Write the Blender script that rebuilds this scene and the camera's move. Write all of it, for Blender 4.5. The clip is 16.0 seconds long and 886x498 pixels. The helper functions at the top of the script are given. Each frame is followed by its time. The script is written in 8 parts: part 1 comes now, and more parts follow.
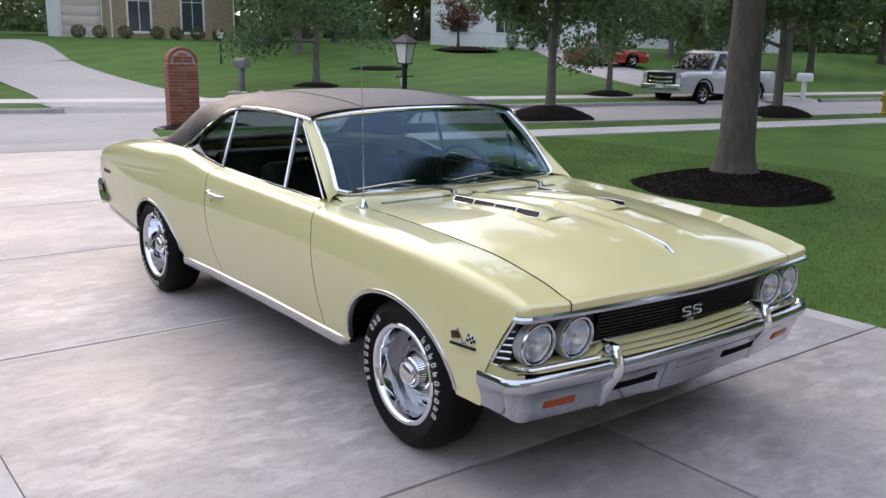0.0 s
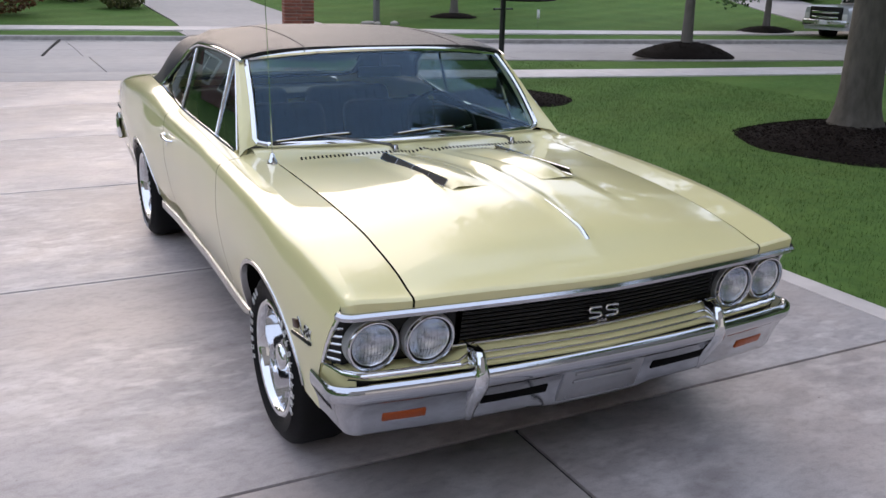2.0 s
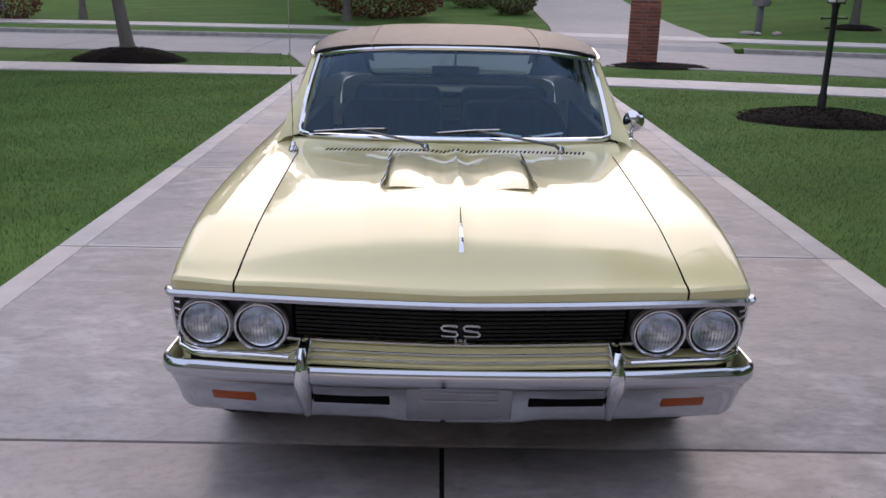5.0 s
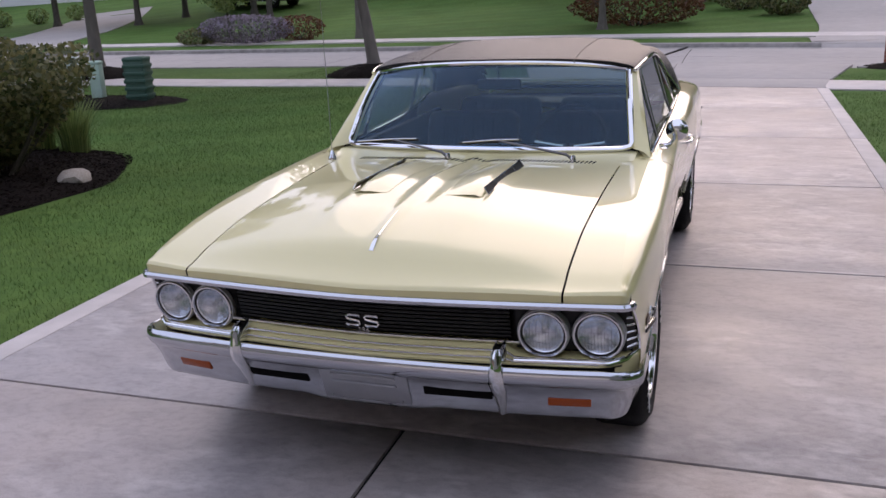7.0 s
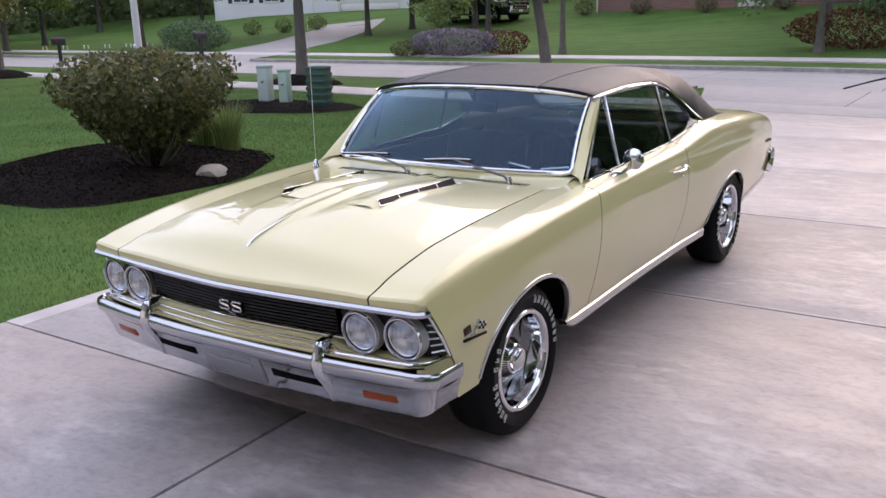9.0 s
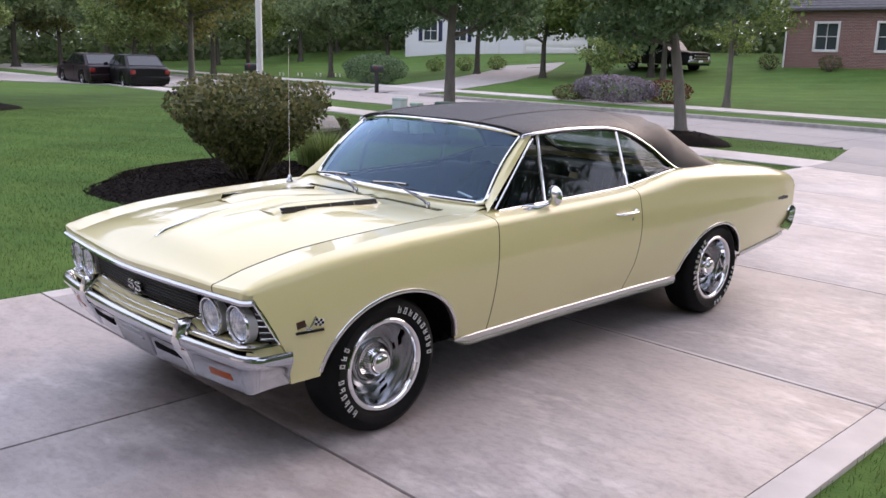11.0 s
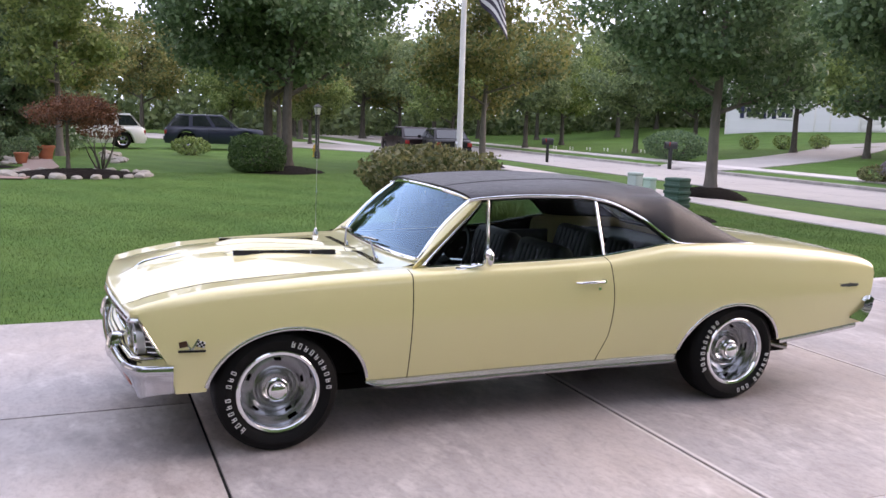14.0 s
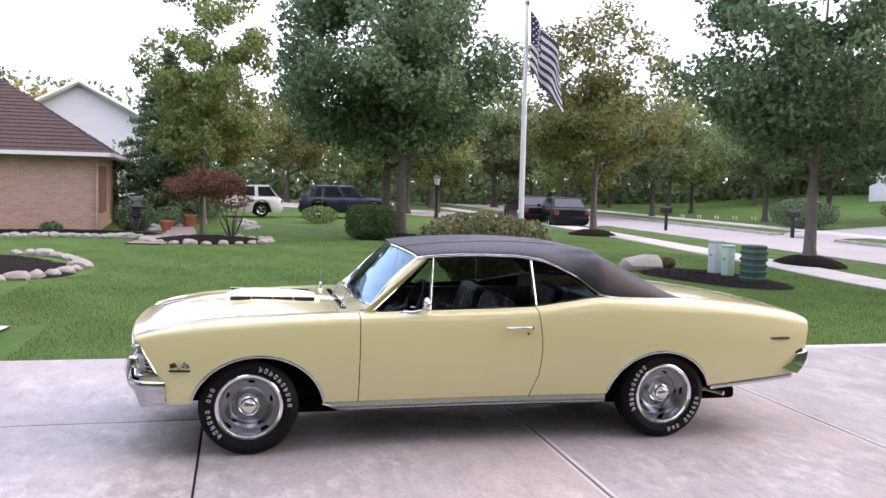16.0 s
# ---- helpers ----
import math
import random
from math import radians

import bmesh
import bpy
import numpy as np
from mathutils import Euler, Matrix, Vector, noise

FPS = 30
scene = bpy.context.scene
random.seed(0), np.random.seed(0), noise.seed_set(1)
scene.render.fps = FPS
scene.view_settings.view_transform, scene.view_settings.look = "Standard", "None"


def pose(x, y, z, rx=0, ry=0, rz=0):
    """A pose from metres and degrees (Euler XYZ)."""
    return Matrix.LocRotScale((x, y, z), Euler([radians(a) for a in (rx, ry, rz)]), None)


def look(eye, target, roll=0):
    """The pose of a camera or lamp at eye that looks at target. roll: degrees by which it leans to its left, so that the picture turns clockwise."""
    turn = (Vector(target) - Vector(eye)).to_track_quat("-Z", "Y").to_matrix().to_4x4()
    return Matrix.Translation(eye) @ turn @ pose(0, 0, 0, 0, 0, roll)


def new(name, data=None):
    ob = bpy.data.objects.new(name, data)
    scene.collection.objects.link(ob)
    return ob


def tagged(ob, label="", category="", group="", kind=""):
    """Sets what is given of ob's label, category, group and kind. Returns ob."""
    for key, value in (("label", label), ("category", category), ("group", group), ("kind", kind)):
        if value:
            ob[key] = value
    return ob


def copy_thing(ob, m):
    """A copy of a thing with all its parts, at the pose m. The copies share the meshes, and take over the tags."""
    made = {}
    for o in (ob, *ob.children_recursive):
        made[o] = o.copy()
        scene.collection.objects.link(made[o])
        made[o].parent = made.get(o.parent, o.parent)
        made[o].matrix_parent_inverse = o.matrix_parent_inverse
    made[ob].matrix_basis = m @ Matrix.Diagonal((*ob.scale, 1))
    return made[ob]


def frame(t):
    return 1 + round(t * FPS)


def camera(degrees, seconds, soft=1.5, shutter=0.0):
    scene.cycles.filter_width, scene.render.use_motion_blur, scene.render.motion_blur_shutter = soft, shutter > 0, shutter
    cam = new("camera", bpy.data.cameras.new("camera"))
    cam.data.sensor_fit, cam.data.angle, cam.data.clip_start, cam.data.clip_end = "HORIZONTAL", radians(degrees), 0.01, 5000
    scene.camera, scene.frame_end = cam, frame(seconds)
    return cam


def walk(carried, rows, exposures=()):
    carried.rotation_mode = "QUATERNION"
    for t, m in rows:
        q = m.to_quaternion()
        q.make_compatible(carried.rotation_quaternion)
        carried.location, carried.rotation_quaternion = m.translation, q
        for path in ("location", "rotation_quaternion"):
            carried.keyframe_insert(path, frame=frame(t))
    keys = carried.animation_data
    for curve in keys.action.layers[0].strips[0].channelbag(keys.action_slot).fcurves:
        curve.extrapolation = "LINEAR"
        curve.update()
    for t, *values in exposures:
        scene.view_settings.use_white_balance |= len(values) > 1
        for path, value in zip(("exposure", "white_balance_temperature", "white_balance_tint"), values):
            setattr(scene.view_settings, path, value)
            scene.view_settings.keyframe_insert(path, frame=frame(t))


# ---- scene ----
cam = camera(53.44, 16.0)
PATH = [
    (0, (-2.854, -2.827, 1.64), (-1.669, -1.279, 1.195), 0.99),
    (0.5, (-2.538, -2.839, 1.638), (-1.407, -1.259, 1.163), 1.28),
    (1, (-2.25, -2.791, 1.635), (-1.203, -1.17, 1.111), 1.41),
    (1.5, (-1.977, -2.813, 1.659), (-1.019, -1.155, 1.082), 1.19),
    (2, (-1.687, -2.893, 1.669), (-0.82, -1.193, 1.073), 1.34),
    (2.5, (-1.405, -2.917, 1.656), (-0.654, -1.162, 1.062), 1.80),
    (3, (-1.118, -2.945, 1.654), (-0.527, -1.129, 1.06), 1.46),
    (3.5, (-0.833, -3.059, 1.662), (-0.434, -1.19, 1.071), 0.44),
    (4, (-0.576, -3.165, 1.665), (-0.323, -1.272, 1.069), 0.52),
    (4.2, (-0.487, -3.169, 1.657), (-0.27, -1.273, 1.059), 0.86),
    (6.3, (0.702, -3.279, 1.658), (0.303, -1.407, 1.079), -1.14),
    (6.5, (0.823, -3.288, 1.675), (0.368, -1.428, 1.097), -1.57),
    (7, (1.155, -3.283, 1.701), (0.541, -1.467, 1.129), -2.40),
    (7.5, (1.509, -3.275, 1.723), (0.762, -1.511, 1.149), -2.58),
    (8, (1.83, -3.168, 1.713), (0.999, -1.441, 1.14), -2.83),
    (8.2, (1.963, -3.125, 1.723), (1.093, -1.417, 1.154), -2.92),
    (10.3, (3.382, -2.746, 1.73), (2.056, -1.321, 1.273), 1.17),
    (10.5, (3.517, -2.686, 1.714), (2.175, -1.272, 1.265), 1.07),
    (11, (3.757, -2.456, 1.705), (2.362, -1.091, 1.268), 1.35),
    (11.5, (3.934, -2.158, 1.686), (2.451, -0.876, 1.29), 0.76),
    (12, (4.187, -1.916, 1.704), (2.631, -0.724, 1.303), 0.42),
    (12.5, (4.402, -1.647, 1.708), (2.784, -0.547, 1.293), 1.18),
    (13, (4.57, -1.349, 1.709), (2.872, -0.368, 1.316), 1.70),
    (13.5, (4.867, -1.104, 1.725), (3.098, -0.237, 1.377), 2.12),
    (14, (5.211, -0.919, 1.727), (3.385, -0.157, 1.435), 1.81),
    (14.5, (5.554, -0.732, 1.739), (3.687, -0.06, 1.488), 1.17),
    (15, (5.911, -0.472, 1.761), (4.013, 0.12, 1.538), 0.96),
    (15.5, (6.284, -0.297, 1.755), (4.361, 0.225, 1.58), 0.82),
    (16, (6.614, -0.069, 1.789), (4.671, 0.382, 1.642), 1.41),
]
walk(cam, [(t, look(eye, target, roll)) for t, eye, target, roll in PATH], [(0, 0.48, 7100, 20), (2, 0.32, 7050, 20), (3.5, 0.08, 6950, 21), (4.2, -0.02, 6950, 23), (7, 0.05, 7050, 29), (8.2, 0.30, 7100, 28), (10.5, 0.64, 7300, 28), (13.5, 0.88, 7450, 29), (16, 1.12, 7350, 31)])

# ---- light ----
world = bpy.data.worlds.new("sky")
scene.world = world
world.use_nodes = True
wn = world.node_tree.nodes
sky = wn.new("ShaderNodeTexSky")
sky.sky_type, sky.sun_disc = "NISHITA", False
SUN_EL, SUN_ROT = radians(27), radians(2)
sky.sun_elevation, sky.sun_rotation, sky.dust_density, sky.air_density, sky.ozone_density = SUN_EL, SUN_ROT, 4.0, 1.0, 1.0
haze = wn.new("ShaderNodeMix")
haze.data_type = "RGBA"
haze.inputs[0].default_value = 0.72
haze.inputs[7].default_value = (7.6, 9.5, 12.4, 1)
world.node_tree.links.new(sky.outputs[0], haze.inputs[6])
world.node_tree.links.new(haze.outputs[2], wn["Background"].inputs[0])
wn["Background"].inputs[1].default_value = 0.134
sun_data = bpy.data.lights.new("sun", "SUN")
sun_data.energy, sun_data.angle, sun_data.color = 0.78, radians(60), (1.0, 0.86, 0.66)
sun = new("sun", sun_data)
sun.matrix_world = look((0, 0, 40), (-40 * math.sin(SUN_ROT) / math.tan(SUN_EL), -40 * math.cos(SUN_ROT) / math.tan(SUN_EL), 0))


# ---- materials ----
def material(name, colour, rough=0.5, metal=0.0, vary=0.0, scale=8.0, bump=0.0, bump_scale=60.0, stain=0.0, stain_scale=0.7, coat=0.0, colour2=None, spec=0.5, stretch=(1, 1, 1)):
    """Principled surface with two scales of colour variation and fine relief, in object metres."""
    m = bpy.data.materials.new(name)
    m.use_nodes = True
    nt, bs = m.node_tree, m.node_tree.nodes["Principled BSDF"]
    bs.inputs["Base Color"].default_value = (*colour, 1)
    bs.inputs["Roughness"].default_value = rough
    bs.inputs["Metallic"].default_value = metal
    bs.inputs["Specular IOR Level"].default_value = spec
    if coat:
        bs.inputs["Coat Weight"].default_value, bs.inputs["Coat Roughness"].default_value = coat, 0.02
    if vary or stain or bump:
        tc = nt.nodes.new("ShaderNodeTexCoord")
        mp = nt.nodes.new("ShaderNodeMapping")
        mp.inputs["Scale"].default_value = stretch
        nt.links.new(tc.outputs["Object"], mp.inputs[0])
        last = None
        if vary or stain:
            n1 = nt.nodes.new("ShaderNodeTexNoise")
            n1.inputs["Scale"].default_value, n1.inputs["Detail"].default_value = scale, 6
            n2 = nt.nodes.new("ShaderNodeTexNoise")
            n2.inputs["Scale"].default_value, n2.inputs["Detail"].default_value = stain_scale, 4
            for n in (n1, n2):
                nt.links.new(mp.outputs[0], n.inputs["Vector"])
            c2 = colour2 or tuple(c * 0.5 for c in colour)
            r1 = nt.nodes.new("ShaderNodeMapRange")
            r1.inputs[1].default_value, r1.inputs[2].default_value, r1.inputs[4].default_value = 0.32, 0.68, vary
            nt.links.new(n1.outputs["Fac"], r1.inputs[0])
            r2 = nt.nodes.new("ShaderNodeMapRange")
            r2.inputs[1].default_value, r2.inputs[2].default_value, r2.inputs[4].default_value = 0.38, 0.66, stain
            nt.links.new(n2.outputs["Fac"], r2.inputs[0])
            add = nt.nodes.new("ShaderNodeMath")
            add.use_clamp = True
            nt.links.new(r1.outputs[0], add.inputs[0])
            nt.links.new(r2.outputs[0], add.inputs[1])
            mx = nt.nodes.new("ShaderNodeMix")
            mx.data_type = "RGBA"
            mx.inputs[6].default_value, mx.inputs[7].default_value = (*colour, 1), (*c2, 1)
            nt.links.new(add.outputs[0], mx.inputs[0])
            nt.links.new(mx.outputs[2], bs.inputs["Base Color"])
        if bump:
            n3 = nt.nodes.new("ShaderNodeTexNoise")
            n3.inputs["Scale"].default_value, n3.inputs["Detail"].default_value = bump_scale, 5
            nt.links.new(mp.outputs[0], n3.inputs["Vector"])
            b = nt.nodes.new("ShaderNodeBump")
            b.inputs["Strength"].default_value, b.inputs["Distance"].default_value = bump, 0.01
            nt.links.new(n3.outputs["Fac"], b.inputs["Height"])
            nt.links.new(b.outputs[0], bs.inputs["Normal"])
    return m


def leafy(name, dark, light, rough=0.55):
    """Leaves: each leaf its own green, a little light through it."""
    m = bpy.data.materials.new(name)
    m.use_nodes = True
    nt, bs = m.node_tree, m.node_tree.nodes["Principled BSDF"]
    geo = nt.nodes.new("ShaderNodeNewGeometry")
    mx = nt.nodes.new("ShaderNodeMix")
    mx.data_type = "RGBA"
    mx.inputs[6].default_value, mx.inputs[7].default_value = (*dark, 1), (*light, 1)
    nt.links.new(geo.outputs["Random Per Island"], mx.inputs[0])
    nt.links.new(mx.outputs[2], bs.inputs["Base Color"])
    bs.inputs["Roughness"].default_value = rough
    tr = nt.nodes.new("ShaderNodeBsdfTranslucent")
    nt.links.new(mx.outputs[2], tr.inputs[0])
    ms = nt.nodes.new("ShaderNodeMixShader")
    ms.inputs[0].default_value = 0.42
    nt.links.new(bs.outputs[0], ms.inputs[1])
    nt.links.new(tr.outputs[0], ms.inputs[2])
    nt.links.new(ms.outputs[0], nt.nodes["Material Output"].inputs[0])
    return m


def clear_glass(name, tint, base=0.05, sheen=(1, 1, 1)):
    """Thin pane: tinted see-through with mirror gloss that grows at a slant."""
    m = bpy.data.materials.new(name)
    m.use_nodes = True
    nt = m.node_tree
    nt.nodes.remove(nt.nodes["Principled BSDF"])
    lw, pw, ma = nt.nodes.new("ShaderNodeLayerWeight"), nt.nodes.new("ShaderNodeMath"), nt.nodes.new("ShaderNodeMath")
    lw.inputs[0].default_value = 0.5
    pw.operation, ma.operation = "POWER", "MULTIPLY_ADD"
    pw.inputs[1].default_value = 3.0
    ma.inputs[1].default_value, ma.inputs[2].default_value = 1 - base, base
    nt.links.new(lw.outputs["Facing"], pw.inputs[0])
    nt.links.new(pw.outputs[0], ma.inputs[0])
    tr, gl, ms = nt.nodes.new("ShaderNodeBsdfTransparent"), nt.nodes.new("ShaderNodeBsdfGlossy"), nt.nodes.new("ShaderNodeMixShader")
    tr.inputs[0].default_value = (*tint, 1)
    gl.inputs["Roughness"].default_value = 0.0
    gl.inputs["Color"].default_value = (*sheen, 1)
    nt.links.new(ma.outputs[0], ms.inputs[0])
    nt.links.new(tr.outputs[0], ms.inputs[1])
    nt.links.new(gl.outputs[0], ms.inputs[2])
    nt.links.new(ms.outputs[0], nt.nodes["Material Output"].inputs[0])
    return m


M_PAINT = material("pale_yellow_paint", (0.74, 0.672, 0.34), 0.3, coat=1.0, vary=0.03, scale=3, colour2=(0.68, 0.61, 0.30))
M_VINYL = material("black_vinyl", (0.014, 0.0145, 0.019), 0.40, vary=0.4, scale=5, bump=0.3, bump_scale=420, colour2=(0.020, 0.020, 0.026), spec=0.36)
M_VINYL.node_tree.nodes["Principled BSDF"].inputs["Sheen Weight"].default_value = 0.04
M_VINYL.node_tree.nodes["Principled BSDF"].inputs["Sheen Roughness"].default_value = 0.4
M_CHROME = material("chrome", (0.78, 0.79, 0.81), 0.06, 1.0, bump=0.01, bump_scale=9)
M_DULL = material("brushed_bright_trim", (0.62, 0.62, 0.62), 0.24, 1.0)
M_GUNMETAL = material("darkened_trim", (0.16, 0.16, 0.165), 0.35, 1.0)
M_SATIN = material("satin_silver_paint", (0.50, 0.50, 0.50), 0.4, 0.5)
M_BUMPER = material("bumper_chrome", (0.54, 0.56, 0.60), 0.10, 1.0, bump=0.015, bump_scale=6)
M_BLACK = material("black_satin", (0.005, 0.005, 0.005), 0.4, spec=0.3)
M_DARK = material("underbody_black", (0.003, 0.003, 0.003), 0.9, spec=0.1)
M_RUBBER = material("tyre_rubber", (0.0035, 0.0035, 0.004), 0.6, vary=0.4, scale=20, bump=0.15, bump_scale=150, colour2=(0.006, 0.006, 0.006), spec=0.18)
M_WHITE = material("raised_white_rubber", (0.70, 0.70, 0.69), 0.6)
M_WHEEL = material("wheel_silver", (0.32, 0.325, 0.335), 0.24, 1.0)
M_AMBER = material("amber_lens", (0.36, 0.060, 0.004), 0.32, coat=0.25, bump=0.25, bump_scale=120, spec=0.3)
M_RED = material("red_lens", (0.3, 0.02, 0.02), 0.2, coat=0.6)
M_SEAT = material("black_seat_vinyl", (0.005, 0.005, 0.006), 0.5, bump=0.2, bump_scale=200, spec=0.25)
# sky blue put into the windshield's gloss colour; side panes' gloss dimmed
M_GLASS = clear_glass("tinted_car_glass", (0.50, 0.60, 0.61), 0.055, (0.50, 0.76, 1.0))
M_SIDE = clear_glass("tinted_side_glass", (0.56, 0.63, 0.63), 0.022, (0.55, 0.60, 0.64))
M_LENS = clear_glass("lamp_glass", (0.85, 0.88, 0.92), 0.06)
M_REFLECTOR = material("lamp_reflector", (0.90, 0.92, 0.95), 0.22, 1.0, bump=0.16, bump_scale=70, stretch=(1.6, 0.2, 0.12))


# ---- building tools ----
def thing(name, at=(0, 0, 0), rz=0.0, label="", category="", group="", kind=""):
    ob = new(name)
    ob.empty_display_size = 0.1
    ob.matrix_basis = pose(*at, 0, 0, rz)
    return tagged(ob, label, category, group, kind)


def part(name, bm, mat, parent=None, label="", smooth=True, m=None):
    me = bpy.data.meshes.new(name)
    if isinstance(bm, tuple):
        me.from_pydata(*bm)
    else:
        bm.normal_update()
        bm.to_mesh(me)
        bm.free()
    if smooth:
        me.shade_smooth()
        if isinstance(bm, tuple) is False:
            me.set_sharp_from_angle(angle=radians(38))
    for one in mat if isinstance(mat, (list, tuple)) else (mat,):
        me.materials.append(one)
    ob = new(name, me)
    if parent:
        ob.parent = parent
    if m is not None:
        ob.matrix_basis = m
    if label:
        ob["label"] = label
    return ob


def again(ob, m, parent=None):
    """Another object on the same mesh."""
    c = ob.copy()
    scene.collection.objects.link(c)
    c.parent = parent or ob.parent
    c.matrix_basis = m
    return c


def box(bm, lo, hi, bevel=0.0, m=None, segments=2):
    """A box from corner to corner, its edges rounded."""
    c = [(a + b) / 2 for a, b in zip(lo, hi)]
    s = [abs(b - a) for a, b in zip(lo, hi)]
    t = bmesh.new()
    bmesh.ops.create_cube(t, size=1, matrix=Matrix.Translation(c) @ Matrix.Diagonal((*s, 1)))
    if bevel:
        bmesh.ops.bevel(t, geom=t.edges[:], offset=min(bevel, min(s) * 0.45), segments=segments, profile=0.5, affect="EDGES")
    return merge(bm, t, m)


def merge(bm, t, m=None):
    if m is not None:
        bmesh.ops.transform(t, matrix=m, verts=t.verts)
    me = bpy.data.meshes.new("tmp")
    t.to_mesh(me)
    t.free()
    bm.from_mesh(me)
    bpy.data.meshes.remove(me)
    return bm


def boxed(lo, hi, bevel=0.0, m=None):
    return box(bmesh.new(), lo, hi, bevel, m)


def grid(rows, closed=False, bm=None):
    """A skin over rows of points."""
    bm = bm or bmesh.new()
    vs = [[bm.verts.new(p) for p in r] for r in rows]
    for a, b in zip(vs, vs[1:]):
        n = len(a)
        for i in range(n if closed else n - 1):
            q = (a[i], a[(i + 1) % n], b[(i + 1) % n], b[i])
            if len({v.co.to_tuple(6) for v in q}) > 2:
                bm.faces.new(q)
    return bm


def lathe(profile, n=32, bm=None, axis="z", m=None):
    """Turn (radius, height) pairs round an axis."""
    rows = []
    for r, h in profile:
        ring = []
        for i in range(n):
            a = 2 * math.pi * i / n
            c, s = max(r, 1e-4) * math.cos(a), max(r, 1e-4) * math.sin(a)
            ring.append({"z": (c, s, h), "x": (h, c, s), "y": (c, h, s)}[axis])
        rows.append(ring)
    t = grid(rows, closed=True)
    bmesh.ops.remove_doubles(t, verts=t.verts, dist=2e-4)
    bmesh.ops.recalc_face_normals(t, faces=t.faces)
    return merge(bm or bmesh.new(), t, m)


def tube(path, radius, n=8, bm=None, caps=True):
    """A round bar along points; radius a number or one for each point."""
    pts = [Vector(p) for p in path]
    rad = radius if isinstance(radius, (list, tuple)) else [radius] * len(pts)
    rows, side = [], None
    for i, p in enumerate(pts):
        d = (pts[min(i + 1, len(pts) - 1)] - pts[max(i - 1, 0)]).normalized()
        if side is None:
            side = d.cross(Vector((0, 0, 1)) if abs(d.z) < 0.9 else Vector((1, 0, 0))).normalized()
        side = (side - d * side.dot(d)).normalized()
        up = d.cross(side)
        rows.append([p + (side * math.cos(2 * math.pi * k / n) + up * math.sin(2 * math.pi * k / n)) * rad[i] for k in range(n)])
    bm = bm or bmesh.new()
    first = len(bm.verts)
    grid(rows, True, bm)
    if caps:
        bm.verts.ensure_lookup_table()
        bm.faces.new([bm.verts[first + k] for k in range(n)][::-1])
        bm.faces.new([bm.verts[first + (len(pts) - 1) * n + k] for k in range(n)])
    return bm


def slab(outline, z0, z1, bevel=0.0, bm=None):
    """A prism over a closed outline of (x, y)."""
    t = bmesh.new()
    f = t.faces.new([t.verts.new((x, y, z0)) for x, y in outline])
    up = bmesh.ops.extrude_face_region(t, geom=[f])
    bmesh.ops.translate(t, vec=(0, 0, z1 - z0), verts=[v for v in up["geom"] if isinstance(v, bmesh.types.BMVert)])
    bmesh.ops.recalc_face_normals(t, faces=t.faces)
    if bevel:
        bmesh.ops.bevel(t, geom=t.edges[:], offset=bevel, segments=2, profile=0.5, affect="EDGES")
    return merge(bm or bmesh.new(), t)


def curve_of(*pts):
    """A smooth function through (t, value) pairs."""
    xs, ys = [p[0] for p in pts], [p[1] for p in pts]
    d = [(ys[i + 1] - ys[i]) / (xs[i + 1] - xs[i]) for i in range(len(xs) - 1)]
    k = [d[0]] + [0 if a * b <= 0 else 2 * a * b / (a + b) for a, b in zip(d, d[1:])] + [d[-1]]

    def f(t):
        t = min(max(t, xs[0]), xs[-1])
        i = max(j for j in range(len(xs) - 1) if xs[j] <= t)
        h = xs[i + 1] - xs[i]
        u = (t - xs[i]) / h
        return ys[i] * (1 + 2 * u) * (1 - u) ** 2 + k[i] * h * u * (1 - u) ** 2 + ys[i + 1] * u * u * (3 - 2 * u) + k[i + 1] * h * u * u * (u - 1)
    return f


def steps(a, b, n):
    return [a + (b - a) * i / (n - 1) for i in range(n)]


def thicken(bm, t):
    """Give an open skin a thickness, inwards."""
    bmesh.ops.recalc_face_normals(bm, faces=bm.faces)
    bmesh.ops.solidify(bm, geom=bm.faces[:], thickness=t)
    return bm


